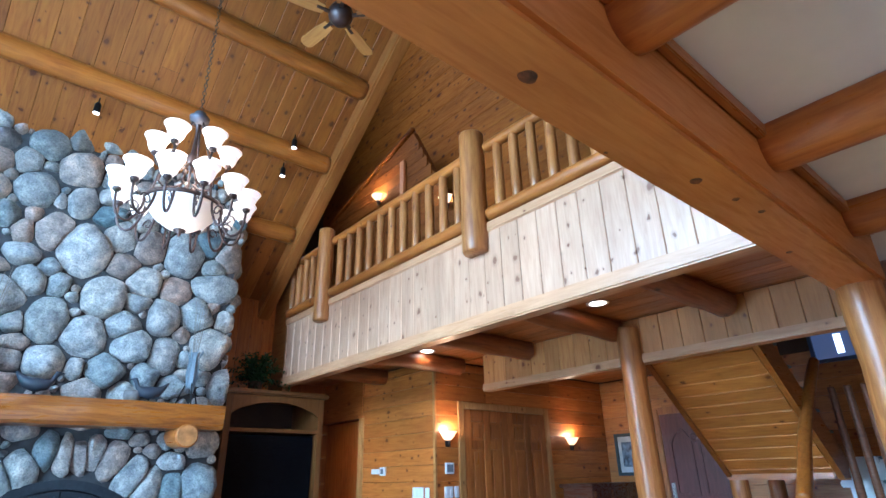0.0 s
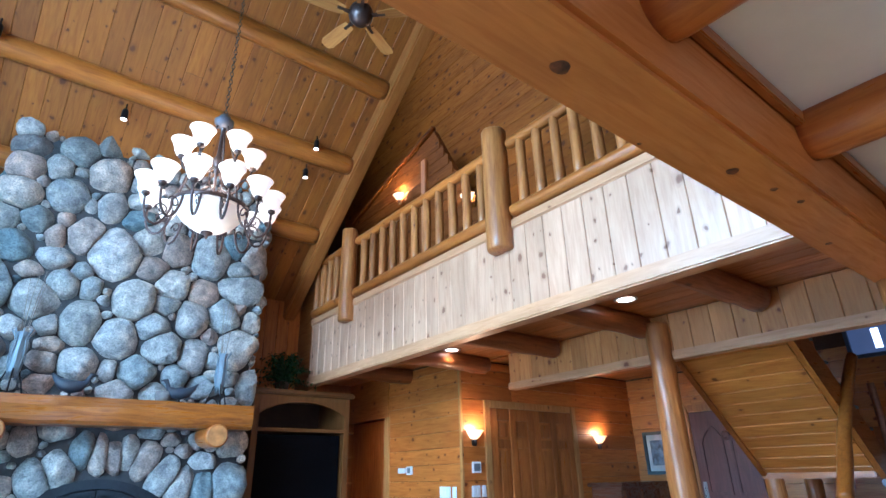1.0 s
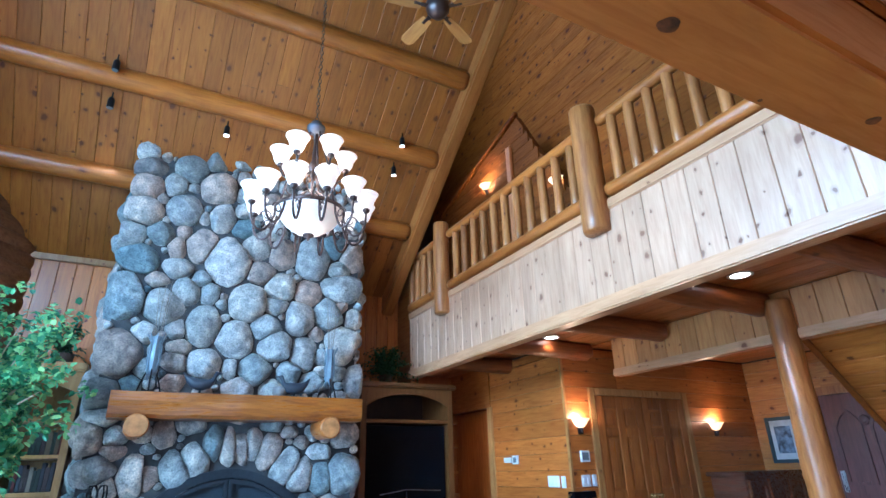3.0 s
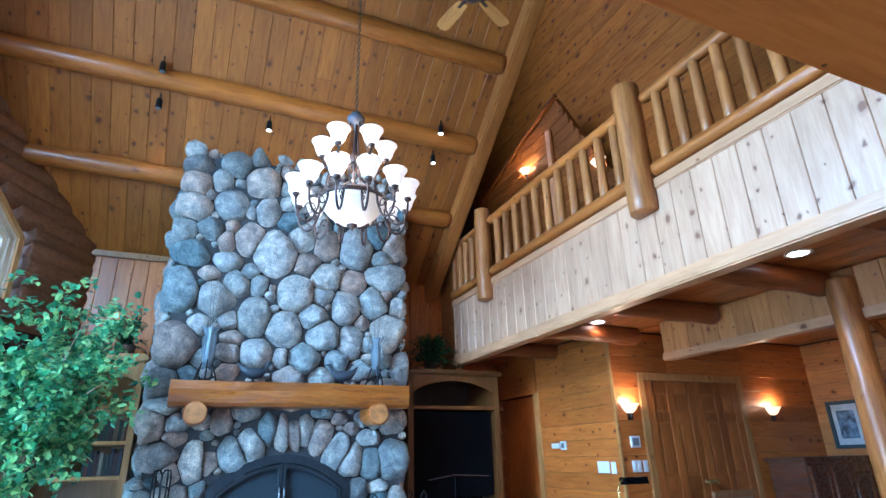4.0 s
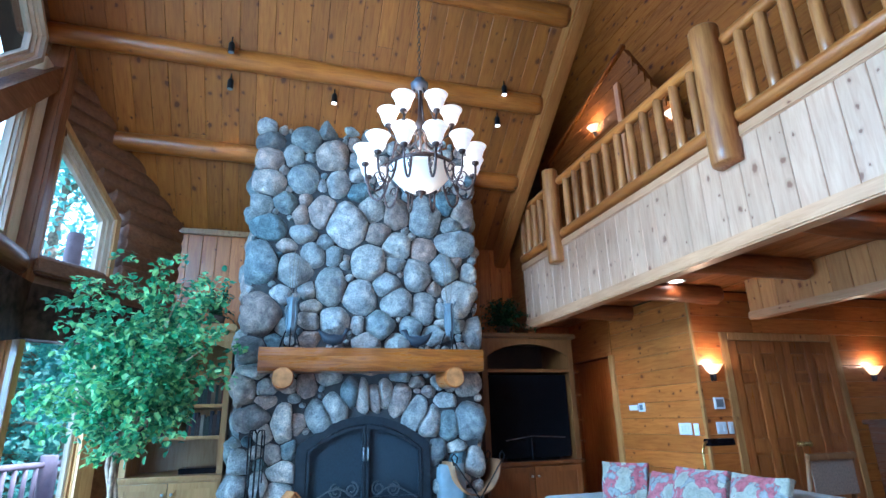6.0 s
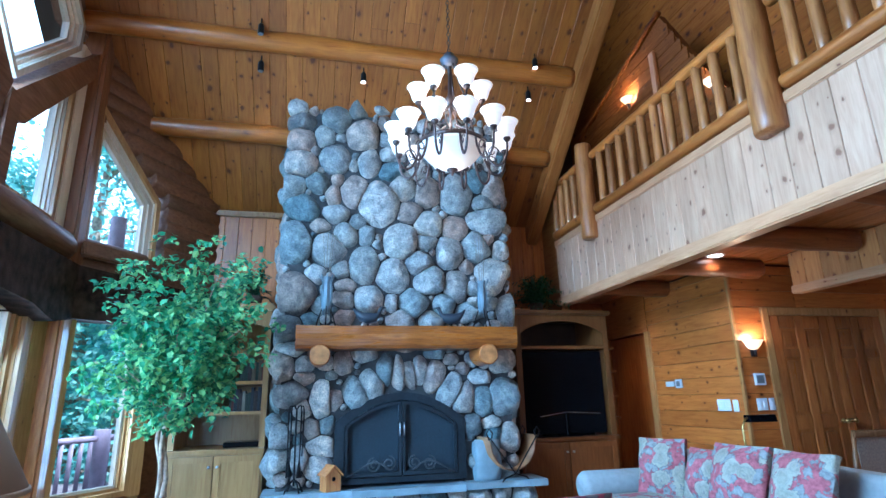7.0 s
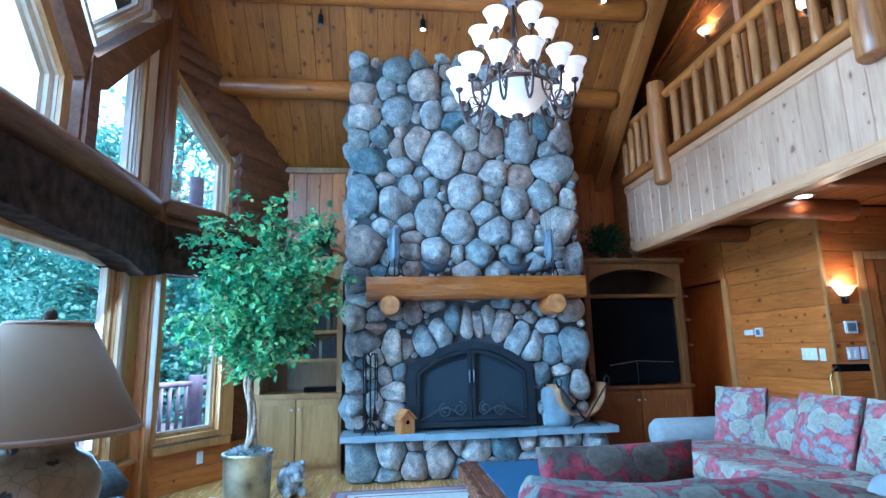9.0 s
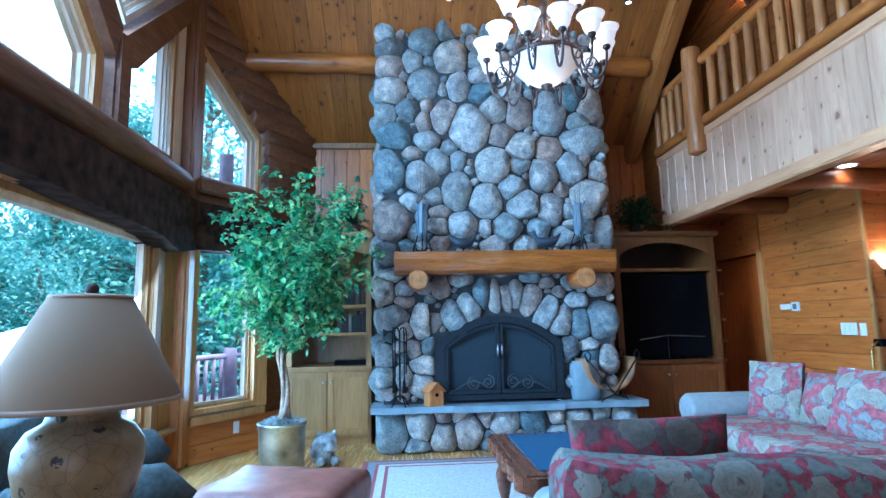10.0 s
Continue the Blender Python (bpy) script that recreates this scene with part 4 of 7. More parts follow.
# small stones wedged into the gaps
for k in range(9000):
    r = 0.085 - 0.062 * (k / 9000) ** 0.6
    p = (rng.uniform(FX0 + r, FX1 - r), rng.uniform(0.46 + r, 4.85 - r), r * rng.uniform(0.85, 1.25), r, rng.uniform(-40, 40))
    if in_box(p[0], p[1], r):
        continue
    near = [meet(p, q) for q in LAID if abs(p[0] - q[0]) + abs(p[1] - q[1]) < 0.8]
    if all(d > 1.02 * (rp + rq) for d, _, rp, rq in near):
        LAID.append(p)
for p in LAID:
    poly = [(FX0 - 0.02, 0.42), (FX1 + 0.02, 0.42), (FX1 + 0.02, 4.90), (FX0 - 0.02, 4.90)]
    if p[1] - p[3] < 1.0 and 0.0 < p[0] < 2.0:
        side = -1 if p[0] > 1.0 else 1
        poly = clip_poly(poly, side, 0, side * (OX1 if side < 0 else OX0))
    for q in LAID:
        if q is p or abs(p[0] - q[0]) + abs(p[1] - q[1]) > 1.1:
            continue
        d, ang, rp, rq = meet(p, q)
        nx, ny = math.cos(ang), math.sin(ang)
        poly = clip_poly(poly, nx, ny, nx * p[0] + ny * p[1] + d * rp / (rp + rq))
    me, c = stone_mesh(poly, rng, gap=0.0015, seg=26 if p[2] > 0.06 else 14, stone=p)
    if me:
        share("stone", me, fire, back @ pose(c[0], FY - 0.004, c[1]))
for side, x in ((-90, FX0 + 0.07), (90, FX1 - 0.07)):
    b2 = (6.04, 0.43, 6.88, 4.35) if side > 0 else (-6.88, 0.43, -6.04, 4.35)
    sd = fill_seeds([], b2, rng, 0.07, 0.16, None, 700)
    for poly in stone_cells(sd, b2):
        if poly:
            me, c = stone_mesh(poly, rng, seg=10)
            if me:
                share("stone", me, fire, back @ pose(x, 0, 0, 0, 0, side) @ pose(c[0], 0, c[1]))

# raised hearth
hearth = thing("hearth", "raised stone hearth with a blue-grey slate top", "hearth", place=(1.04, 5.75, 0))
hb = Matrix.Translation((-1.04, -5.75, 0))
part("masonry", boxm(-0.26, 5.70, 0.0, 2.34, 5.995, 0.395), M_MORTAR, hearth)
HB = (-0.33, 0.0, 2.38, 0.40)
sd = fill_seeds([(-0.18, 0.18, 0.17), (0.62, 0.2, 0.14), (0.98, 0.26, 0.13)], HB, rng, 0.05, 0.14)
for poly in stone_cells(sd, HB):
    if poly:
        me, c = stone_mesh(poly, rng)
        if me:
            share("stone", me, hearth, hb @ pose(c[0], 5.70, c[1]))
for a, b, dz in ((-0.37, 0.46, 0.0), (0.464, 1.58, -0.006), (1.584, 2.45, 0.004)):
    bm = boxm(a, 5.555, 0.40 + dz, b, 5.995, 0.462 + dz)
    bmesh.ops.subdivide_edges(bm, edges=[e for e in bm.edges if abs(e.verts[0].co.x - e.verts[1].co.x) > 0.1], cuts=9)
    for v in bm.verts:
        if v.co.y < 5.6:
            v.co.y += 0.016 * noise.noise(v.co * 7) - 0.004
            v.co.z += 0.004 * noise.noise(v.co * 11)
    part("slab", bm, M_SLATE, hearth, "rough-edged blue-grey slate slab")

# firebox with an iron screen
screen = thing("fireplace_screen", "black iron fireplace screen with two arched doors and scrolls", "fire screen", place=(1.02, 5.92, 0.46))


def arch_outline(x0, x1, z0, zs, rise, n=16):
    return [(x0, z0), (x1, z0)] + [(x1 + (x0 - x1) * k / n, zs + rise * (1 - (2 * k / n - 1) ** 2)) for k in range(n + 1)]


def arch_ring(o, i, y0, y1):
    bm = bmesh.new()
    n = len(o)
    v = [[bm.verts.new((p[0], y, p[1])) for p in ol] for y in (y0, y1) for ol in (o, i)]
    for k in range(n):
        j = (k + 1) % n
        for q in ((v[0][k], v[0][j], v[1][j], v[1][k]), (v[2][k], v[3][k], v[3][j], v[2][j]), (v[1][k], v[1][j], v[3][j], v[3][k]), (v[0][k], v[2][k], v[2][j], v[0][j])):
            bm.faces.new(q)
    return bm


M_SCREEN = plain("iron_screen", (0.026, 0.034, 0.042), 0.5, 0.6, relief=0.3, scale=30)
M_SCROLL = plain("iron_scroll", (0.09, 0.095, 0.10), 0.4, 0.6)
M_MESH = plain("fire_mesh", (0.018, 0.03, 0.042), 0.6, 0.2, relief=0.6, scale=60)
part("surround", arch_ring(arch_outline(0.30, 1.74, 0.464, 1.07, 0.29), arch_outline(0.40, 1.65, 0.52, 1.02, 0.26), 5.93, 6.02), M_SCREEN, screen)
part("mesh_panel", prism(bmesh.new(), arch_outline(0.38, 1.67, 0.5, 1.0, 0.28), 1, 5.985, 5.995), M_MESH, screen, "fine dark wire mesh")
for s in (-1, 1):
    x0, x1 = (0.41, 1.015) if s < 0 else (1.03, 1.64)
    n = 10
    def zt(x):
        return 1.01 + 0.255 * (1 - ((x - 1.02) / 0.63) ** 2)
    out = [(x0, 0.53), (x1, 0.53)] + [(x1 + (x0 - x1) * k / n, zt(x1 + (x0 - x1) * k / n)) for k in range(n + 1)]
    inn = [(x0 + 0.03, 0.57), (x1 - 0.03, 0.57)] + [(x1 - 0.03 + (x0 - x1 + 0.06) * k / n, zt(x1 - 0.03 + (x0 - x1 + 0.06) * k / n) - 0.035) for k in range(n + 1)]
    part("screen_door", arch_ring(out, inn, 5.915, 5.945), M_SCREEN, screen)
    part("handle", tube(bmesh.new(), [(1.02 + s * 0.022, 5.9, 0.92), (1.02 + s * 0.025, 5.885, 0.95), (1.02 + s * 0.025, 5.885, 1.02), (1.02 + s * 0.022, 5.9, 1.05)], 0.009, 8), M_STEEL, screen, "steel handle", smooth=True)
    for q, (cx, cz, r, turns) in enumerate(((0.14, 0.65, 0.075, 1.6), (0.30, 0.64, 0.075, -1.6))):
        pts = []
        for k in range(26):
            f = k / 25
            a = math.pi * 0.5 + turns * 2 * math.pi * f
            pts.append((1.02 + s * (cx + r * (1 - 0.75 * f) * math.cos(a)), 5.905, cz + r * (1 - 0.75 * f) * math.sin(a)))
        part("scroll", tube(bmesh.new(), pts, 0.008, 6), M_SCROLL, screen, smooth=True)
    pts = [(1.02 + s * (0.12 + 0.46 * f), 5.905, 0.58 + 0.10 * math.sin(math.pi * f * 1.2) * (1 - 0.4 * f)) for f in [k / 14 for k in range(15)]]
    part("scroll", tube(bmesh.new(), pts, 0.009, 6), M_SCROLL, screen, smooth=True)

screen.location.x, screen.scale.x = 0.995, 0.965

# mantel shelf and the log ends that carry it
M_MANTEL = wood("mantel_pine", (0.46, 0.16, 0.022), (0.21, 0.052, 0.005), 0, False, 0.35, knot_size=2, rough=0.28, coat=0.5)
mantel = thing("mantel", "varnished half log mantel shelf on two log brackets", "mantel", place=(1.05, 5.75, 1.9))
bm = bmesh.new()
prism(bm, [(5.62, 2.03), (5.98, 2.03), (5.98, 1.80), (5.66, 1.80), (5.63, 1.83), (5.615, 1.90), (5.625, 1.95)], 0, -0.125, 2.235)
bmesh.ops.subdivide_edges(bm, edges=[e for e in bm.edges if abs(e.verts[0].co.x - e.verts[1].co.x) > 0.5], cuts=24)
for v in bm.verts:
    if v.co.y < 5.7:
        v.co.y += 0.014 * noise.noise(Vector((v.co.x * 3, v.co.z * 9, 1)))
        v.co.z += 0.010 * noise.noise(Vector((v.co.x * 4, v.co.z * 5, 7)))
part("shelf", bm, M_MANTEL, mantel)
M_ENDGRAIN = plain("end_grain", (0.46, 0.19, 0.055), 0.5, spots=0.2, scale=14)
for x in (0.12, 1.88):
    part("bracket", log((x, 5.56, 1.73), (x, 6.0, 1.74), 0.105, 0.11, seed=int(x * 10) + 3, n=5, seg=20), M_LOG_Y, mantel, smooth=True)
    part("bracket_end", lathe(bmesh.new(), [(0.0005, 0.0), (0.094, 0.0), (0.096, -0.004)], 22, pose(x, 5.557, 1.73, 90, 0, 0)), M_ENDGRAIN, mantel, "pale sawn log end")

# things on the mantel
M_VERDI = plain("blue_grey_metal", (0.20, 0.25, 0.29), 0.45, 0.3)
M_REED = plain("dry_reed", (0.26, 0.22, 0.18), 0.8)
for i, x in enumerate((0.17, 1.89)):
    v = thing("reed_vase", "tall ribbed blue-grey metal vase with dry reeds on the mantel", "vase", "vases on the mantel", (x, 5.75, 2.03))
    part("vase", lathe(bmesh.new(), [(0.03, 0.16), (0.048, 0.20), (0.052, 0.34), (0.038, 0.44), (0.035, 0.48), (0.05, 0.53), (0.046, 0.53), (0.028, 0.48)], 14), M_VERDI, v, m=Matrix(), smooth=True)
    for k in range(8):
        a = k * math.pi / 4
        part("rib", tube(bmesh.new(), [(0.03 * math.cos(a), 0.03 * math.sin(a), 0.12), (0.060 * math.cos(a), 0.060 * math.sin(a), 0.3), (0.048 * math.cos(a), 0.048 * math.sin(a), 0.48), (0.085 * math.cos(a), 0.085 * math.sin(a), 0.55)], 0.005, 6), M_VERDI, v, m=Matrix(), smooth=True)
    for k in range(3):
        a = k * 2 * math.pi / 3 + 0.5
        part("leg", tube(bmesh.new(), [(0.04 * math.cos(a), 0.04 * math.sin(a), 0.22), (0.09 * math.cos(a), 0.09 * math.sin(a), 0.10), (0.12 * math.cos(a), 0.11 * math.sin(a), 0.0)], 0.007, 6), M_IRON, v, m=Matrix(), smooth=True)
    for k in range(7):
        a = k * 0.9
        part("reed", tube(bmesh.new(), [(0.02 * math.cos(a), 0.02 * math.sin(a), 0.5), (0.05 * math.cos(a), 0.04 * math.sin(a), 0.85), (0.075 * math.cos(a) + 0.01 * (k % 3), 0.04 * math.sin(a), 1.0 + 0.05 * (k % 4))], [0.003, 0.0025, 0.0015], 5), M_REED, v, m=Matrix())


def bird(x, flip):
    b = thing("loon_figure", "dark carved loon with a raised tail on the mantel", "figurine", "birds on the mantel", (x, 5.74, 2.03))
    pts = [(0.19, 0, 0.205), (0.165, 0, 0.212), (0.14, 0, 0.21), (0.125, 0, 0.18), (0.11, 0, 0.14), (0.07, 0, 0.105), (0.0, 0, 0.095), (-0.07, 0, 0.11), (-0.12, 0, 0.15), (-0.16, 0, 0.20)]
    bm = tube(bmesh.new(), [(flip * p[0], p[1], p[2]) for p in pts], [0.003, 0.009, 0.024, 0.019, 0.022, 0.05, 0.062, 0.05, 0.026, 0.006], 12)
    part("body", bm, plain("loon_dark", (0.03, 0.04, 0.055), 0.4), b, m=Matrix(), smooth=True)
    part("stand", lathe(bmesh.new(), [(0.06, 0.0), (0.06, 0.012), (0.012, 0.02), (0.012, 0.06)], 14), M_IRON, b, m=Matrix(), smooth=True)


bird(0.61, 1)
bird(1.52, -1)
stn = thing("small_basket", "small grey woven basket on the mantel", "basket", place=(1.38, 5.78, 2.03))
part("body", lathe(bmesh.new(), [(0.05, 0.0), (0.075, 0.05), (0.07, 0.11), (0.06, 0.11), (0.065, 0.05)], 16), plain("grey_weave", (0.18, 0.17, 0.16), 0.8, relief=0.6, scale=40), stn, m=Matrix(), smooth=True)

# the fireplace and what belongs to it stand a little forward of the wall
SHIFT = Matrix.Translation((0, 0, 1.263)) @ Matrix.Scale(0.963, 4) @ Matrix.Translation((0, 0, -1.263))
for ob in list(scene.collection.objects):
    if ob.parent is None and ob.name.split(".")[0] in ("fireplace", "fireplace_screen", "mantel", "reed_vase", "loon_figure", "small_basket"):
        ob.matrix_basis = SHIFT @ ob.matrix_basis

# fire tools, bird house, log carrier on the hearth
tools = thing("fire_tools", "black wrought iron fire tool set on its stand", "fire tools", place=(-0.08, 5.63, 0.462))
part("stand", tube(bmesh.new(), [(0, 0, 0.06), (0, 0, 0.76)], 0.009, 8), M_IRON, tools, m=Matrix())
for k in range(4):
    a = k * math.pi / 2 + 0.6
    c, s = math.cos(a), math.sin(a)
    part("foot", tube(bmesh.new(), [(0, 0, 0.12), (0.06 * c, 0.06 * s, 0.08), (0.10 * c, 0.10 * s, 0.0)], 0.008, 6), M_IRON, tools, m=Matrix(), smooth=True)
    part("hook", tube(bmesh.new(), [(0, 0, 0.74), (0.03 * c, 0.03 * s, 0.785), (0.075 * c, 0.075 * s, 0.78), (0.085 * c, 0.085 * s, 0.73)], 0.006, 6), M_IRON, tools, m=Matrix(), smooth=True)
    part("tool", tube(bmesh.new(), [(0.085 * c, 0.085 * s, 0.73), (0.08 * c, 0.08 * s, 0.30), (0.08 * c, 0.08 * s, 0.14)], [0.007, 0.006, 0.028 if k % 2 else 0.01], 8), M_IRON, tools, m=Matrix(), smooth=True)

bh = thing("bird_house", "small orange-brown wooden bird house on the hearth", "bird house", place=(0.26, 5.64, 0.462))
M_BH = wood("birdhouse_cedar", (0.55, 0.24, 0.07), (0.38, 0.13, 0.03), 2, False, 0.1)
tilt = pose(0, 0, 0, 0, 0, 24)
part("body", prism(bmesh.new(), [(-0.075, 0.0), (0.075, 0.0), (0.075, 0.13), (0.0, 0.21), (-0.075, 0.13)], 1, -0.07, 0.07), M_BH, bh, m=tilt)
for s in (-1, 1):
    part("roof", boxm(-0.005, -0.095, 0.0, 0.125, 0.095, 0.014, bevel=0.003), M_BH, bh, m=tilt @ pose(0, 0, 0.222) @ (pose(0, 0, 0, 0, 46, 0) if s > 0 else pose(0, 0, 0, 0, 134, 0) @ pose(0, 0, -0.014)))
part("hole", lathe(bmesh.new(), [(0.0005, 0), (0.02, 0), (0.02, -0.003)], 14), M_BLACK, bh, m=tilt @ pose(0, -0.0715, 0.11, 90, 0, 0))
part("perch", tube(bmesh.new(), [(0, -0.07, 0.07), (0, -0.11, 0.07)], 0.005, 8), M_BH, bh, m=tilt)

car = thing("log_carrier", "leather log sling hung on a black iron frame", "log carrier", place=(2.08, 5.70, 0.462))
M_LEATHER = plain("tan_leather", (0.34, 0.17, 0.075), 0.5, spots=0.2, relief=0.3)
bm = bmesh.new()
prof = [(-0.30 + 0.60 * k / 16, 0.42 - 0.33 * math.sqrt(max(0.0, 1 - (2 * k / 16 - 1) ** 2))) for k in range(17)]
prism(bm, prof + [(p[0] * 0.97, p[1] + 0.012) for p in prof[::-1]], 1, -0.12, 0.12)
part("sling", bm, M_LEATHER, car, m=pose(0, 0, 0, 0, 0, 14), smooth=True)
for s in (-1, 1):
    for d in (-0.13, 0.13):
        pts = [(s * 0.30, d, 0.40), (s * 0.33, d, 0.47), (s * 0.30, d, 0.51), (s * 0.26, d, 0.47), (s * 0.27, d, 0.42)]
        part("loop", tube(bmesh.new(), pts, 0.008, 6), M_IRON, car, m=pose(0, 0, 0, 0, 0, 14), smooth=True)
        part("leg", tube(bmesh.new(), [(s * 0.29, d, 0.42), (0, d, 0.065), (-s * 0.13, d, 0.03), (-s * 0.16, d, 0.0)], 0.008, 6), M_IRON, car, m=pose(0, 0, 0, 0, 0, 14), smooth=True)

bould = thing("hearth_boulder", "pale blue cleft boulder standing on the hearth", "boulder", place=(1.84, 5.70, 0.462))
bm = bmesh.new()
bmesh.ops.create_icosphere(bm, subdivisions=3, radius=1)
for v in bm.verts:
    w = 1 + 0.22 * noise.noise(v.co * 1.6) + 0.08 * noise.noise(v.co * 4)
    v.co = Vector((max(-0.13, min(0.15, v.co.x * 0.21 * w)), v.co.y * 0.10 * w, max(0.0, min(0.40, (v.co.z * 0.27 + 0.20) * w))))
part("rock", bm, M_SLATE, bould, m=Matrix(), smooth=True)

# ---------------------------------------------------------------- built-in cabinets


def knob(parent, m):
    part("knob", lathe(bmesh.new(), [(0.005, 0), (0.005, 0.015), (0.014, 0.02), (0.014, 0.03), (0.006, 0.034)], 12), M_STEEL, parent, "round metal knob", True, m @ pose(0, 0, 0, 90, 0, 0))


def cab_door(parent, x0, x1, z0, z1, y, mat, knob_x):
    d = part("door", ring(bmesh.new(), [(x0, z0), (x1, z0), (x1, z1), (x0, z1)], [(x0 + 0.06, z0 + 0.06), (x1 - 0.06, z0 + 0.06), (x1 - 0.06, z1 - 0.06), (x0 + 0.06, z1 - 0.06)], y - 0.02, y), mat, parent)
    part("panel", boxm(x0 + 0.055, y - 0.011, z0 + 0.055, x1 - 0.055, y - 0.002, z1 - 0.055), mat, d, m=Matrix())
    knob(d, pose(knob_x, y - 0.02, z1 - 0.10))


# bookcase beside the corner windows
bc = thing("bookcase", "built-in maple bookcase with open shelves above two doors", "bookcase", place=(-0.85, 6.5, 0))
bx0, bx1, by = -1.33, -0.40, 6.12
part("base", boxm(bx0, by, 0.08, bx1, 6.88, 0.80, bevel=0.003), M_CAB, bc)
part("plinth", boxm(bx0, by + 0.04, 0.0, bx1, 6.88, 0.08), M_CAB, bc)
part("counter", boxm(bx0, by - 0.03, 0.80, bx1 + 0.01, 6.88, 0.84, bevel=0.006), M_CAB, bc)
cab_door(bc, bx0 + 0.03, -0.875, 0.12, 0.78, by, M_CAB, -0.91)
cab_door(bc, -0.865, bx1 - 0.03, 0.12, 0.78, by, M_CAB, -0.83)
part("back", boxm(bx0, 6.84, 0.84, bx1, 6.88, 2.3), M_CAB, bc)
for a in (bx0, bx1 - 0.06):
    part("side", boxm(a, by + 0.06, 0.84, a + 0.06, 6.84, 2.3, bevel=0.003), M_CAB, bc)
for z in (1.17, 1.48, 1.80):
    part("shelf", boxm(bx0 + 0.06, by + 0.08, z, bx1 - 0.06, 6.84, z + 0.032, bevel=0.003), M_CAB, bc)
part("crown", boxm(bx0 - 0.02, by + 0.02, 2.26, bx1 + 0.02, 6.88, 2.34, bevel=0.015), M_CAB, bc)
part("arch", prism(bmesh.new(), [(bx0 + 0.06, 2.27), (bx1 - 0.06, 2.27)] + [(bx1 - 0.06 - (bx1 - bx0 - 0.12) * k / 10, 2.08 + 0.1 * math.sin(math.pi * k / 10)) for k in range(11)], 1, by + 0.06, by + 0.09), M_CAB, bc)
rs = random.Random(31)
bookcols = ((0.12, 0.03, 0.025), (0.03, 0.035, 0.05), (0.14, 0.10, 0.06), (0.03, 0.05, 0.04), (0.3, 0.26, 0.2), (0.05, 0.03, 0.03))
BM = [plain("book_cover", c, 0.6) for c in bookcols]
for z, xa, xb in ((1.202, -0.80, -0.50), (1.512, -0.72, -0.48), (1.202, -1.25, -1.0)):
    x = xa
    while x < xb:
        w = rs.uniform(0.022, 0.045)
        h = rs.uniform(0.18, 0.25)
        b = thing("book", "upright hardback book on the bookcase shelf", "book", "books on the shelves", (x, 6.35, z))
        part("cover", boxm(0, 0, 0, w - 0.002, 0.16, h, bevel=0.003), rs.choice(BM), b, m=Matrix())
        part("page_block", boxm(0.004, 0.01, 0.004, w - 0.006, 0.164, h - 0.004), plain("paper", (0.6, 0.56, 0.48), 0.9), b, m=Matrix())
        x += w
player = thing("media_player", "flat black media player on the bookcase counter", "media player", place=(-0.62, 6.4, 0.84))
part("body", boxm(-0.2, -0.12, 0.0, 0.2, 0.14, 0.055, bevel=0.006), M_BLACK, player, m=Matrix())

# television cabinet
tc = thing("tv_cabinet", "built-in cherry cabinet with an arched shelf around a television", "cabinet", place=(3.0, 6.5, 0))
tx0, tx1, ty = 2.40, 3.62, 6.12
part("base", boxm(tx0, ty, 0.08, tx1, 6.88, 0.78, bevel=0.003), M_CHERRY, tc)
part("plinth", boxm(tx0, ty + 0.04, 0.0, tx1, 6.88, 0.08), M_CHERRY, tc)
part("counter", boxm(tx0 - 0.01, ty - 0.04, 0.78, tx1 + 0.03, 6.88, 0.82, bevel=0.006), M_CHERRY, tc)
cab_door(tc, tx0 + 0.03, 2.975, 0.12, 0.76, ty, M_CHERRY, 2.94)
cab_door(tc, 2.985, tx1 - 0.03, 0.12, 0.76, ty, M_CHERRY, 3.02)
# the shade inside the cabinet is put into the back's near-black colour
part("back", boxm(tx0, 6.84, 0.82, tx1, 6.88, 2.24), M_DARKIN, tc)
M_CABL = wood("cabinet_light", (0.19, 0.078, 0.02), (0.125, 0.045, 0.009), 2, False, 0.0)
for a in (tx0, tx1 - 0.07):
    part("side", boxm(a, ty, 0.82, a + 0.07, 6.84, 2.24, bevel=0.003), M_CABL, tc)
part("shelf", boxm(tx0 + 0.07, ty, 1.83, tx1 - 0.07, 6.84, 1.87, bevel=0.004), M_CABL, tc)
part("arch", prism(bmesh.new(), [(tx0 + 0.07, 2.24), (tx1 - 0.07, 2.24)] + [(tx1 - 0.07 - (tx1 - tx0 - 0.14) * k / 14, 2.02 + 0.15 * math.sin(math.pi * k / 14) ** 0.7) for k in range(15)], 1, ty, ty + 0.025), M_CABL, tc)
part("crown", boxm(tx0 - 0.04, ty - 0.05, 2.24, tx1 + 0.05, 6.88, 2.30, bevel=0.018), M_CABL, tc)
tv = thing("television", "large black flat television in the cabinet", "television", place=(2.98, 6.25, 0.82))
part("screen", boxm(-0.51, -0.06, 0.03, 0.555, -0.01, 0.985, bevel=0.008), M_BLACK, tv, m=Matrix())
part("stand", boxm(-0.22, -0.10, 0.0, 0.22, 0.12, 0.02, bevel=0.006), M_BLACK, tv, m=Matrix())
part("neck", boxm(-0.05, -0.008, 0.02, 0.05, 0.05, 0.16), M_BLACK, tv, m=Matrix())
rb = thing("receiver", "black receiver box under the television", "receiver", place=(2.98, 6.35, 0.82))
part("body", boxm(0.12, -0.06, 0.0, 0.44, 0.15, 0.06, bevel=0.005), M_BLACK, rb, m=Matrix())
ant = thing("tv_antenna", "thin silver indoor antenna standing on the television cabinet", "antenna", place=(3.0, 6.16, 0.82))
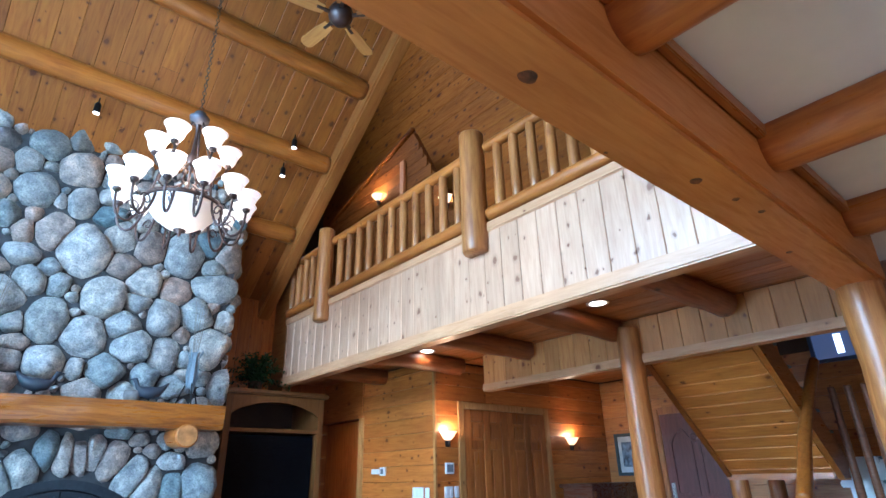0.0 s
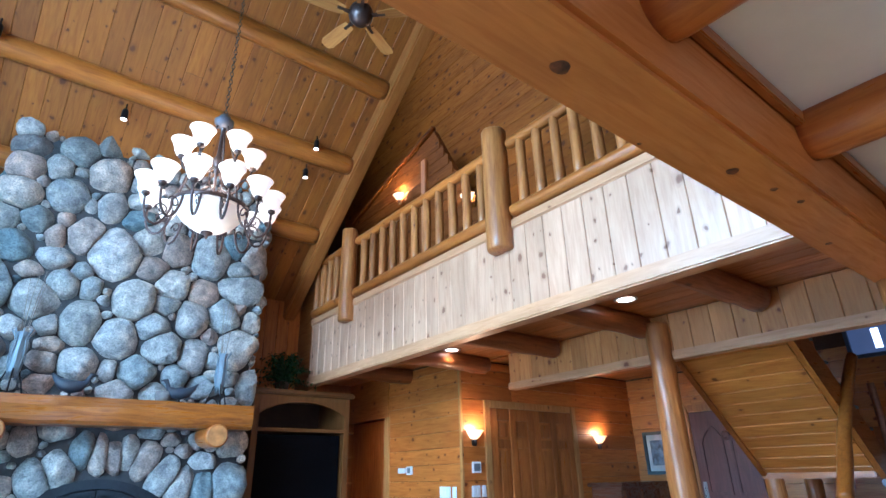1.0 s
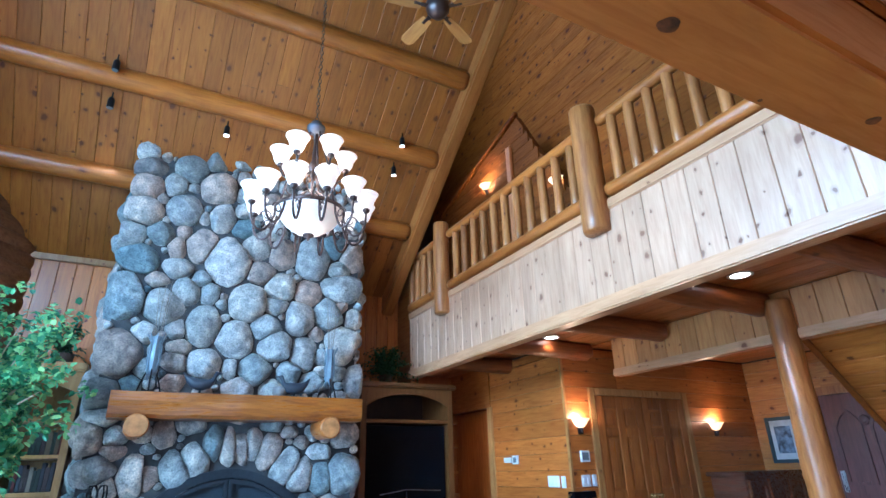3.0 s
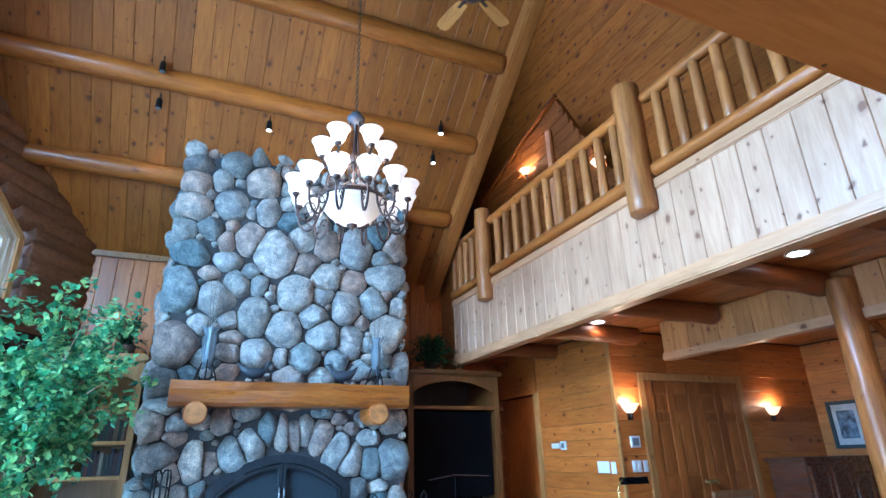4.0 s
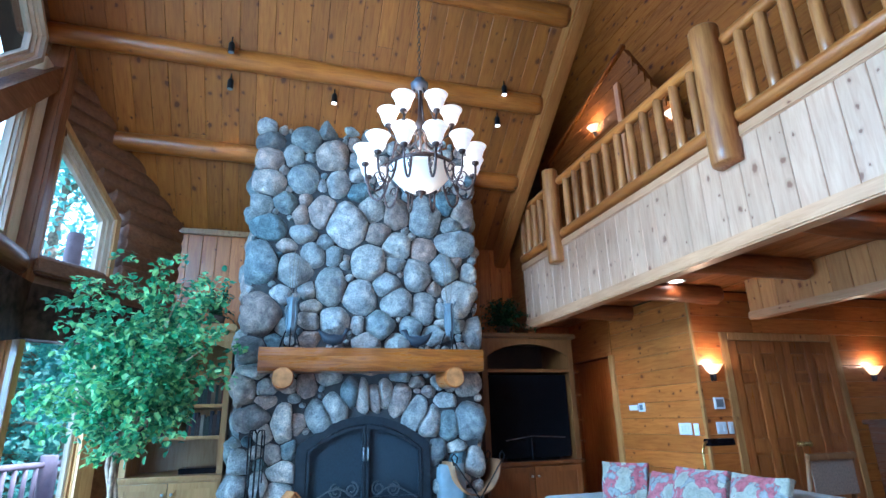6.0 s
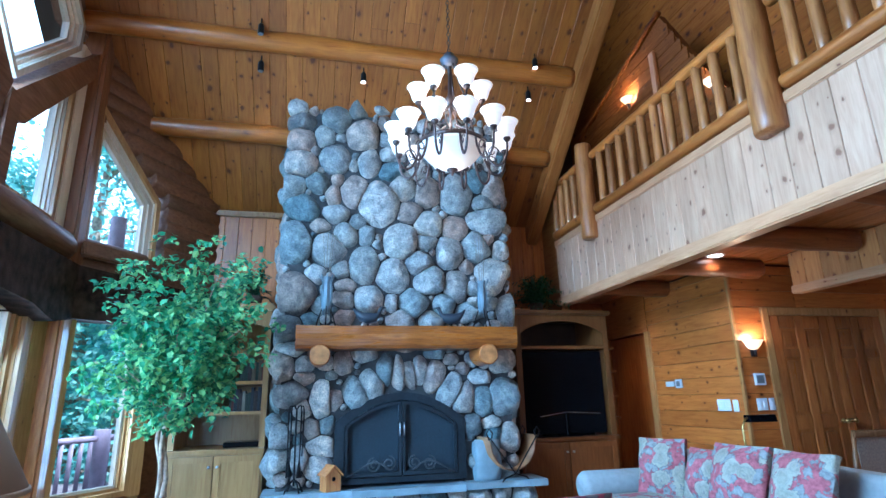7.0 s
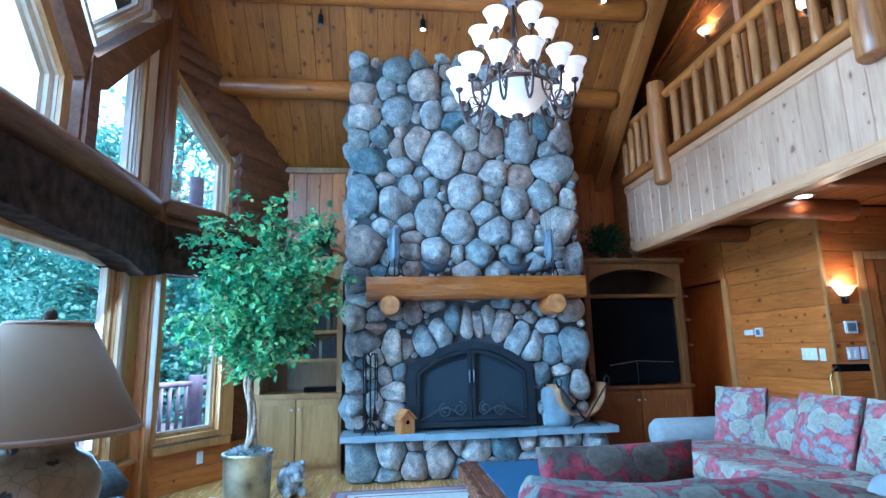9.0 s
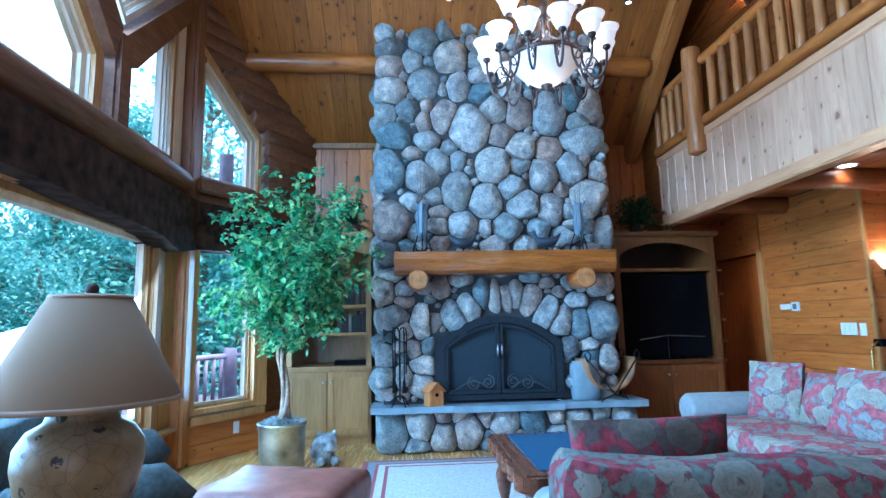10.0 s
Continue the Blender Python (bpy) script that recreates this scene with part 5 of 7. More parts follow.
part("stem", tube(bmesh.new(), [(0, 0, 0), (0, 0, 0.275)], 0.006, 8), M_IRON, ant, m=Matrix())
part("arm", tube(bmesh.new(), [(-0.33, 0, 0.23), (0.0, 0, 0.275), (0.45, 0, 0.25)], 0.005, 6), M_STEEL, ant, m=Matrix())
side_sh = thing("corner_shelves", "narrow pine corner shelves beside the television cabinet", "shelf", place=(3.7, 6.5, 0))
for z in (1.0, 1.25, 1.55, 1.83):
    part("shelf", boxm(3.65, 6.18, z, 3.73, 6.7, z + 0.025, bevel=0.004), M_DOOR, side_sh)
part("side", boxm(3.63, 6.3, 0.0, 3.65, 6.72, 2.2), M_DOOR, side_sh)

# ---------------------------------------------------------------- doors, sconces and fittings in the hall


def panel_door(name, label, m, w, h, mat, panels, hinge_side=1, metal=M_BRASS):
    d = thing(name, label, "door")
    d.matrix_basis = m
    bm = bmesh.new()
    box(bm, 0, 0.020, 0, w, 0.034, h)
    part("leaf", bm, mat, d, m=Matrix())
    xs = sorted({0, w} | {p[0] for p in panels} | {p[1] for p in panels})
    cols = sorted({(p[0], p[1]) for p in panels})
    edges = [0] + [v for c in cols for v in c] + [w]
    for a, b in zip(edges[::2], edges[1::2]):
        part("stile", boxm(a, 0, 0, b, 0.020, h, bevel=0.006), mat, d, m=Matrix())
    for c in cols:
        zs = sorted((p[2], p[3]) for p in panels if (p[0], p[1]) == c)
        ed = [0] + [v for q in zs for v in q] + [h]
        for a, b in zip(ed[::2], ed[1::2]):
            part("rail", boxm(c[0], 0.0005, a, c[1], 0.020, b, bevel=0.005), mat, d, m=Matrix())
        for a, b in zs:
            part("panel", boxm(c[0] + 0.028, 0.004, a + 0.028, c[1] - 0.028, 0.022, b - 0.028, bevel=0.012), mat, d, m=Matrix())
    return d


PAN = [(a, b, c, e) for a, b in ((0.11, 0.32), (0.43, 0.64)) for c, e in ((0.22, 0.88), (1.02, 1.60), (1.70, 1.92))]
for i, x in enumerate((4.83, 5.585)):
    d = panel_door("panelled_door", "stained six panel wooden door of a double pair", pose(x, 4.838, 0.01), 0.75, 2.06, M_DOOR, PAN)
    kx = 0.70 if i == 0 else 0.05
    k = part("door_knob", lathe(bmesh.new(), [(0.026, 0), (0.026, 0.006), (0.009, 0.01), (0.009, 0.04), (0.026, 0.05), (0.028, 0.065), (0.016, 0.075)], 16), M_BRASS, d, "brass knob", True, pose(kx, 0.0, 0.95, 90, 0, 0))
M_CASE = M_TRIM
structure("door_casing_left", boxm(4.73, 4.835, 0.0, 4.83, 4.875, 2.16, bevel=0.008), M_CASE, "pine casing beside the double doors", "trim")
structure("door_casing_right", boxm(6.34, 4.835, 0.0, 6.44, 4.875, 2.16, bevel=0.008), M_CASE, "pine casing beside the double doors", "trim")
structure("door_casing_top", boxm(4.83, 4.838, 2.075, 6.34, 4.876, 2.16, bevel=0.008), M_CASE, "pine casing above the double doors", "trim")

M_SHADE = glow("sconce_glass", (1.0, 0.60, 0.24), 1.9)


def sconce(place, facing, power=6.5):
    """A half bowl of frosted glass on a metal bracket; facing: degrees about z, 0 looks towards -y."""
    s = thing("wall_sconce", "lit wall sconce with a frosted flared glass bowl", "wall lamp", "wall sconces")
    s.matrix_basis = pose(*place, 0, 0, facing)
    bm = bmesh.new()
    prof = [(0.028, 0.0), (0.05, 0.012), (0.082, 0.045), (0.098, 0.075), (0.122, 0.10)]
    rows = [[bm.verts.new((-r * math.cos(math.pi * k / 14), -r * math.sin(math.pi * k / 14), h)) for k in range(15)] for r, h in prof]
    for a, b in zip(rows, rows[1:]):
        for k in range(14):
            bm.faces.new((a[k], a[k + 1], b[k + 1], b[k]))
    bm.faces.new(rows[0])
    part("glass_bowl", bm, M_SHADE, s, "glowing frosted glass", True, Matrix())
    part("wall_plate", boxm(-0.04, -0.012, -0.07, 0.04, 0.0, 0.06, bevel=0.005), M_BRONZE, s, m=Matrix())
    part("finial", lathe(bmesh.new(), [(0.004, -0.05), (0.016, -0.035), (0.01, -0.02), (0.028, 0.0)], 12, pose(0, -0.03, 0)), M_BRONZE, s, m=Matrix(), smooth=True)
    p = Matrix(s.matrix_basis) @ Vector((0, -0.07, 0.13))
    point_light("sconce_bulb", p, power, WARM, 0.03)


sconce((4.56, 4.848, 1.70), 0, 12)
sconce((6.90, 4.848, 1.69), 0, 9)
sconce((4.56, 6.42, 5.50), -90, 42)
sconce((4.56, 4.74, 4.76), -90, 18)


def plate(name, label, cat, m, w, h, d, face=None, buttons=()):
    e = thing(name, label, cat)
    e.matrix_basis = m
    part("plate", boxm(-w / 2, -d, -h / 2, w / 2, 0, h / 2, bevel=0.003), M_PLASTIC, e, m=Matrix())
    if face:
        part("display", boxm(-face[0] / 2 + face[2], -d - 0.002, -face[1] / 2, face[0] / 2 + face[2], -d + 0.002, face[1] / 2), M_GREYP, e, "dark display", m=Matrix())
    for b in buttons:
        part("switch", boxm(b - 0.016, -d - 0.006, -0.033, b + 0.016, -d + 0.002, 0.033, bevel=0.002), M_PLASTIC, e, m=Matrix())
    return e


plate("thermostat", "white thermostat with a dark display on the pine wall", "thermostat", pose(4.368, 5.86, 1.39, 0, 0, -90), 0.11, 0.10, 0.025, (0.06, 0.06, 0.0))
plate("temperature_sensor", "flat white sensor plate beside the thermostat", "sensor", pose(4.368, 6.03, 1.39, 0, 0, -90), 0.16, 0.06, 0.02)
plate("light_switch", "white triple rocker switch plate on the pine wall", "light switch", pose(4.368, 5.16, 1.145, 0, 0, -90), 0.20, 0.12, 0.008, None, (-0.06, 0, 0.06))
plate("light_switch", "single white rocker switch plate on the pine wall", "light switch", pose(4.368, 4.99, 1.14, 0, 0, -90), 0.075, 0.12, 0.008, None, (0,))
plate("control_panel", "grey framed touch panel on the wall", "control panel", pose(4.575, 4.848, 1.40), 0.13, 0.12, 0.02, (0.09, 0.08, 0))
plate("light_switch", "double switch plate beside the double doors", "light switch", pose(4.56, 4.848, 1.15), 0.13, 0.12, 0.008, None, (-0.03, 0.03))
plate("light_switch", "single switch plate beside the double doors", "light switch", pose(4.68, 4.848, 1.15), 0.07, 0.12, 0.008, None, (0,))
plate("wall_outlet", "white double outlet on the log wall", "outlet", W2 @ pose(0.62, -0.022, 0.27), 0.075, 0.12, 0.008, None, (0,))

# framed picture on the hall wall
pic = thing("framed_picture", "snowy landscape picture in a dark teal frame", "picture")
pic.matrix_basis = facing_west(7.778, 0) @ pose(-4.48, 0, 1.56)
part("frame", ring(bmesh.new(), [(-0.21, -0.29), (0.21, -0.29), (0.21, 0.29), (-0.21, 0.29)], [(-0.165, -0.245), (0.165, -0.245), (0.165, 0.245), (-0.165, 0.245)], -0.03, 0), plain("teal_frame", (0.02, 0.045, 0.06), 0.4), pic, m=Matrix())
part("mat_board", boxm(-0.17, -0.012, -0.25, 0.17, -0.002, 0.25), plain("mat_white", (0.55, 0.58, 0.6), 0.8), pic, m=Matrix())
part("print", boxm(-0.11, -0.015, -0.17, 0.11, -0.011, 0.17), plain("print_blue", (0.16, 0.22, 0.30), 0.6, spots=0.5, scale=14), pic, "blue and white print", m=Matrix())

# entrance door
ent = thing("entrance_door", "dark reddish entrance door with carved arched panels", "door")
ent.matrix_basis = facing_west(7.756, 0) @ pose(-3.92, 0, 0.01)
part("leaf", boxm(0, 0, 0, 0.92, 0.045, 2.04, bevel=0.004), M_REDOOR, ent, m=Matrix())
for a, b in ((0.10, 0.42), (0.50, 0.82)):
    out = [(a, 1.0), (b, 1.0)] + [(b + (a - b) * k / 10, 1.68 + 0.18 * math.sin(math.pi * k / 10)) for k in range(11)]
    c = ((a + b) / 2, 1.35)
    inn = [(c[0] + (p[0] - c[0]) * 0.8, c[1] + (p[1] - c[1]) * 0.9) for p in out]
    part("moulding", arch_ring(out, inn, -0.018, 0.002), M_REDOOR, ent, m=Matrix(), smooth=False)
    part("moulding", ring(bmesh.new(), [(a, 0.2), (b, 0.2), (b, 0.85), (a, 0.85)], [(a + 0.04, 0.24), (b - 0.04, 0.24), (b - 0.04, 0.81), (a + 0.04, 0.81)], -0.018, 0.002), M_REDOOR, ent, m=Matrix())
part("rosette", lathe(bmesh.new(), [(0.06, 0), (0.06, 0.012), (0.035, 0.022), (0.03, 0.012), (0.01, 0.02)], 18), M_REDOOR, ent, "carved round rosette", True, pose(0.46, 0, 1.72, 90, 0, 0))
part("lock_plate", boxm(0.03, -0.012, 0.92, 0.085, 0.0, 1.16, bevel=0.004), M_STEEL, ent, "metal lock plate", m=Matrix())
structure("entrance_casing", boxm(7.75, 3.93, 0.0, 7.80, 4.06, 2.14, bevel=0.01), M_LOG_Z, "pale log casing beside the entrance door", "trim")
structure("entrance_head", boxm(7.755, 2.96, 2.06, 7.80, 3.93, 2.16, bevel=0.01), M_LOG_Z, "pale pine casing over the entrance door", "trim")

# stairs with a boarded underside
stair = thing("staircase", "wooden staircase with a boarded pine underside", "staircase", place=(5.6, 1.95, 0))
def sz(x):
    return 2.25 - 0.80 * (x - 4.98)
M_SOFFIT = wood("stair_pine", (0.54, 0.205, 0.034), (0.37, 0.115, 0.014), 1, False, 0.6, vary=0.12)
x = 4.88
while x < 6.2:
    e = min(x + 0.115, 6.2)
    bm = prism(bmesh.new(), [(x + 0.006, sz(x) - 0.012), (e - 0.004, sz(e) - 0.002), (e + 0.012, sz(e) + 0.018), (x + 0.012, sz(x) + 0.018)], 1, 1.50, 2.42)
    part("soffit_board", bm, M_SOFFIT, stair)
    x += 0.115
for y in (1.46, 2.42):
    bm = prism(bmesh.new(), [(4.87, sz(4.87) - 0.03), (6.24, sz(6.24) - 0.03), (6.5, sz(6.24) + 0.1), (4.87, sz(4.87) + 0.3)], 1, y - 0.025, y + 0.025)
    part("stringer", bm, M_LOG_X, stair)
M_CARPET = plain("teal_carpet", (0.16, 0.24, 0.25), 0.95, relief=0.8, scale=40)
for k in range(7):
    x = 4.9 + 0.225 * k
    z = 2.72 - 0.18 * k
    part("tread", boxm(x, 1.5, z - 0.03, x + 0.26, 2.4, z, bevel=0.006), M_CARPET, stair, "carpeted tread")
    part("riser", boxm(x + 0.235, 1.5, z - 0.18, x + 0.25, 2.4, z - 0.03), M_LOG_Y, stair)
part("landing", boxm(6.2, 1.5, 1.22, 7.4, 2.45, 1.30, bevel=0.01), M_LOG_Y, stair, "stair landing")
for yy in (1.02, 2.40):
    part("landing_post", log((7.3, yy, -0.02), (7.3, yy, 1.2), 0.09, 0.085, seed=int(yy * 9)), M_LOG_Z, stair, smooth=True)
part("landing_post", log((6.3, 2.38, -0.02), (6.3, 2.38, 1.25), 0.085, 0.085, seed=77), M_LOG_Z, stair, smooth=True)
part("handrail", log((4.95, 1.38, 1.10), (6.15, 1.40, 2.24), 0.055, 0.045, seed=78, n=10, wob=0.2, bend=0.03), M_LOG_X, stair, smooth=True)
for k in range(8):
    y0 = 1.35 - 0.13 * k
    part("baluster", log((6.24, y0, 1.0), (6.24, y0, 2.0), 0.035, 0.03, seed=100 + k, n=5, seg=10), M_LOG_DARK, stair, smooth=True)
lower = thing("lower_steps", "short flight of carpeted steps below the landing", "steps", place=(6.8, 0.6, 0))
M_OFFW = plain("riser_white", (0.7, 0.72, 0.72), 0.6, spots=0.03)
for k in range(4):
    z = 1.40 - 0.2 * k
    part("tread", boxm(6.62 - 0.1 * k, 0.35, z - 0.03, 7.3, 1.24, z, bevel=0.01), M_CARPET, lower, "teal carpeted tread")
    part("riser", boxm(6.645 - 0.1 * k, 0.35, z - 0.2, 6.68 - 0.1 * k, 1.5, z - 0.03), M_OFFW, lower, "white painted riser")
    part("tread_end", boxm(6.60 - 0.1 * k, 1.24, z - 0.06, 7.3, 1.56, z, bevel=0.01), M_OFFW, lower, "white tread end")
part("base", boxm(6.7, 0.36, 0.0, 7.3, 1.5, 0.77), M_LOG_DARK, lower)
structure("wall_stairwell", boxm(7.42, -0.4, 0.0, 7.5, 1.0, 2.05), M_LOG_DARK, "dark wall beside the lower steps", "wall")
hw = new("hall_window")
tagged(hw, "small bright window high on the stair wall", "window", kind="structure")
hw.matrix_basis = facing_west(7.765, 0) @ pose(-1.60, 0, 2.60)
part("frame", ring(bmesh.new(), [(-0.24, -0.15), (0.30, -0.15), (0.30, 0.24), (-0.24, 0.24)], [(-0.20, -0.11), (0.26, -0.11), (0.26, 0.2), (-0.20, 0.2)], -0.03, 0.02), plain("blue_frame", (0.05, 0.09, 0.17), 0.5), hw, m=Matrix())
part("pane", boxm(-0.2, 0.002, -0.11, 0.26, 0.008, 0.2), glow("daylight_pane", (0.35, 0.5, 0.9), 0.12, (0.15, 0.2, 0.35)), hw, "pane with daylight behind", m=Matrix())
part("bright_pane", boxm(0.03, -0.004, -0.06, 0.1, 0.001, 0.16), glow("bright_daylight", (0.85, 0.95, 1.0), 4.0), hw, "narrow bright pane", m=Matrix())

# sideboard, chair and desk lamp in the hall
sb = thing("sideboard", "dark carved wooden sideboard against the board wall", "sideboard", place=(7.1, 4.55, 0))
part("body", boxm(-0.55, -0.22, 0.1, 0.62, 0.25, 1.14, bevel=0.01), M_MAHOG, sb, m=Matrix())
part("top", boxm(-0.6, -0.26, 1.14, 0.66, 0.28, 1.19, bevel=0.012), M_MAHOG, sb, m=Matrix())
for k in range(3):
    x = -0.5 + 0.38 * k
    part("door", ring(bmesh.new(), [(x, 0.2), (x + 0.33, 0.2), (x + 0.33, 1.08), (x, 1.08)], [(x + 0.05, 0.26), (x + 0.28, 0.26), (x + 0.28, 1.02), (x + 0.05, 1.02)], -0.245, -0.22), M_MAHOG, sb, m=Matrix())
    part("column", tube(bmesh.new(), [(x - 0.025, -0.24, 0.15), (x - 0.025, -0.25, 0.6), (x - 0.025, -0.24, 1.1)], [0.02, 0.028, 0.02], 10), M_MAHOG, sb, m=Matrix(), smooth=True)
for sx in (-0.5, 0.56):
    for sy in (-0.18, 0.2):
        part("foot", lathe(bmesh.new(), [(0.02, 0), (0.035, 0.04), (0.025, 0.1)], 10, pose(sx, sy, 0)), M_MAHOG, sb, m=Matrix())

ch = thing("cane_chair", "wooden chair with a woven cane back", "chair", place=(5.07, 4.2, 0))
M_CHW = wood("chair_wood", (0.36, 0.2, 0.09), (0.22, 0.1, 0.035), 2, False, 0.0)
M_CANE = plain("woven_cane", (0.30, 0.22, 0.17), 0.8, relief=0.8, scale=60)
for sx in (-0.27, 0.25):
    part("back_post", tube(bmesh.new(), [(sx, 0.0, 0.0), (sx, -0.02, 0.45), (sx * 1.05, -0.10, 0.92)], [0.022, 0.024, 0.018], 10), M_CHW, ch, m=Matrix(), smooth=True)
    part("leg", tube(bmesh.new(), [(sx, 0.45, 0.0), (sx, 0.45, 0.44)], [0.018, 0.024], 10), M_CHW, ch, m=Matrix(), smooth=True)
part("seat", boxm(-0.29, -0.02, 0.43, 0.27, 0.48, 0.48, bevel=0.015), M_CANE, ch, m=Matrix())
part("top_rail", boxm(-0.31, -0.125, 0.86, 0.29, -0.085, 0.92, bevel=0.012), M_CHW, ch, m=Matrix())
part("cane_panel", boxm(-0.27, -0.10, 0.56, 0.25, -0.09, 0.87), M_CANE, ch, "woven cane panel", m=Matrix())

dl = thing("desk_lamp", "black pharmacy lamp with a curved brass arm", "lamp", place=(3.72, 4.2, 0))
part("base", lathe(bmesh.new(), [(0.12, 0), (0.12, 0.02), (0.02, 0.03)], 20), M_BRASS, dl, m=Matrix(), smooth=True)
part("pole", tube(bmesh.new(), [(0, 0, 0.02), (0, 0, 0.85), (0.0, 0, 0.98), (0.04, 0, 1.05), (0.1, 0, 1.07)], 0.01, 10), M_BRASS, dl, m=Matrix(), smooth=True)
part("shade", prism(bmesh.new(), [(-0.05, 0.0), (0.05, 0.0), (0.035, 0.06), (-0.035, 0.06)], 0, 0.06, 0.33), M_BLACK, dl, m=pose(0, 0, 1.02))

# recessed lights under the loft
M_CAN = glow("downlight_lens", (1.0, 0.86, 0.66), 14.0)
for i, (x, y) in enumerate(((4.05, 4.58), (4.05, 2.28), (3.70, 6.42))):
    c = thing("recessed_light", "lit recessed ceiling light with a white rim", "ceiling light", "recessed lights under the loft", (x, y, 2.64))
    part("rim", lathe(bmesh.new(), [(0.07, -0.004), (0.095, -0.006), (0.098, 0.0), (0.07, 0.0)], 24, caps=False), M_PLASTIC, c, m=Matrix(), smooth=True)
    part("lens", lathe(bmesh.new(), [(0.0005, -0.003), (0.07, -0.003), (0.07, 0.0)], 24), M_CAN, c, "glowing lens", m=Matrix())
    lamp = new("downlight", bpy.data.lights.new("downlight", "SPOT"))
    lamp.data.energy, lamp.data.color, lamp.data.spot_size, lamp.data.spot_blend, lamp.data.shadow_soft_size = 44 * LEVEL, (1.0, 0.74, 0.46), radians(120), 0.6, 0.05
    lamp.location = (x, y, 2.62)

# ---------------------------------------------------------------- chandelier
chan = thing("chandelier", "bronze chandelier with an alabaster bowl and two tiers of frosted shades", "chandelier", place=(1.106, 3.95, 3.07))
M_FROST = glow("frosted_shade", (1.0, 0.82, 0.68), 0.75)
M_BOWL = glow("alabaster_bowl", (1.0, 0.70, 0.50), 0.30)
bm = lathe(bmesh.new(), [(0.03, 0.02), (0.11, 0.05), (0.20, 0.115), (0.26, 0.19), (0.28, 0.225), (0.265, 0.225), (0.18, 0.13)], 30)
part("bowl", bm, M_BOWL, chan, "glowing alabaster bowl", True, Matrix())
part("finial", lathe(bmesh.new(), [(0.004, -0.03), (0.014, -0.015), (0.012, 0.0), (0.045, 0.015), (0.045, 0.03)], 14), M_BRONZE, chan, m=Matrix(), smooth=True)
part("rim_band", lathe(bmesh.new(), [(0.28, 0.215), (0.29, 0.225), (0.29, 0.245), (0.28, 0.25)], 30, caps=False), M_BRONZE, chan, m=Matrix(), smooth=True)
part("stem", lathe(bmesh.new(), [(0.012, 0.2), (0.03, 0.26), (0.012, 0.36), (0.012, 0.55), (0.03, 0.60), (0.045, 0.66), (0.02, 0.72), (0.012, 0.9), (0.02, 0.98), (0.045, 1.03), (0.05, 1.07), (0.02, 1.11), (0.008, 1.13)], 14), M_BRONZE, chan, m=Matrix(), smooth=True)


def shade(m):
    prof = [(0.022, 0.0), (0.042, 0.010), (0.060, 0.045), (0.070, 0.085), (0.082, 0.115), (0.100, 0.142), (0.096, 0.142), (0.058, 0.06)]
    part("glass_shade", lathe(bmesh.new(), prof, 16), M_FROST, chan, "glowing frosted glass shade", True, m)
    part("cup", lathe(bmesh.new(), [(0.012, -0.03), (0.03, -0.012), (0.03, 0.004)], 12), M_BRONZE, chan, m=m, smooth=True)


for k in range(12):
    a = 2 * math.pi * k / 12
    c, s = math.cos(a), math.sin(a)
    R = 0.465
    pts = [(0.27, 0.24), (0.285, 0.14), (0.315, 0.06), (0.345, 0.015), (0.375, 0.0), (0.41, 0.01), (0.44, 0.045), (0.458, 0.095), (0.463, 0.15), (R, 0.21)]
    part("arm", tube(bmesh.new(), [(r * c, r * s, z) for r, z in pts], 0.010, 8), M_BRONZE, chan, m=Matrix(), smooth=True)
    sp = [(0.34 + 0.05 * math.cos(t) * (1 - t / 9), 0.13 + 0.05 * math.sin(t) * (1 - t / 9)) for t in [q * 0.45 for q in range(15)]]
    part("scroll", tube(bmesh.new(), [(r * c, r * s, z) for r, z in sp], 0.006, 6), M_BRONZE, chan, m=Matrix(), smooth=True)
    shade(pose(R * c, R * s, 0.232))
for k in range(6):
    a = math.radians(45.6 + 60 * k)
    c, s = math.cos(a), math.sin(a)
    R = 0.27
    pts = [(0.03, 0.60), (0.10, 0.52), (0.19, 0.515), (0.25, 0.56), (R, 0.63)]
    part("arm", tube(bmesh.new(), [(r * c, r * s, z) for r, z in pts], 0.009, 8), M_BRONZE, chan, m=Matrix(), smooth=True)
    shade(pose(R * c, R * s, 0.655))
for k in range(3):
    a = 2 * math.pi * (k + 0.5) / 3
    c, s = math.cos(a), math.sin(a)
    part("brace", tube(bmesh.new(), [(0.26 * c, 0.26 * s, 0.23), (0.22 * c, 0.22 * s, 0.42), (0.19 * c, 0.19 * s, 0.58), (0.11 * c, 0.11 * s, 0.80), (0.04 * c, 0.04 * s, 1.02)], 0.009, 8), M_BRONZE, chan, m=Matrix(), smooth=True)
for k in range(5):
    a = 2 * math.pi * (k + 0.4) / 5
    c, s = math.cos(a), math.sin(a)
    part("scroll", tube(bmesh.new(), [(r * c, r * s, z) for r, z in ((0.04, 0.42), (0.10, 0.37), (0.17, 0.36), (0.21, 0.40), (0.20, 0.45), (0.165, 0.455), (0.15, 0.42))], 0.008, 8), M_BRONZE, chan, m=Matrix(), smooth=True)
part("crown_hub", lathe(bmesh.new(), [(0.02, 0.985), (0.05, 1.0), (0.075, 1.03), (0.08, 1.06), (0.05, 1.085), (0.045, 1.11), (0.012, 1.13)], 20), plain("grey_blue_metal", (0.11, 0.11, 0.13), 0.5, 0.5), chan, "grey-blue metal crown", True, Matrix())
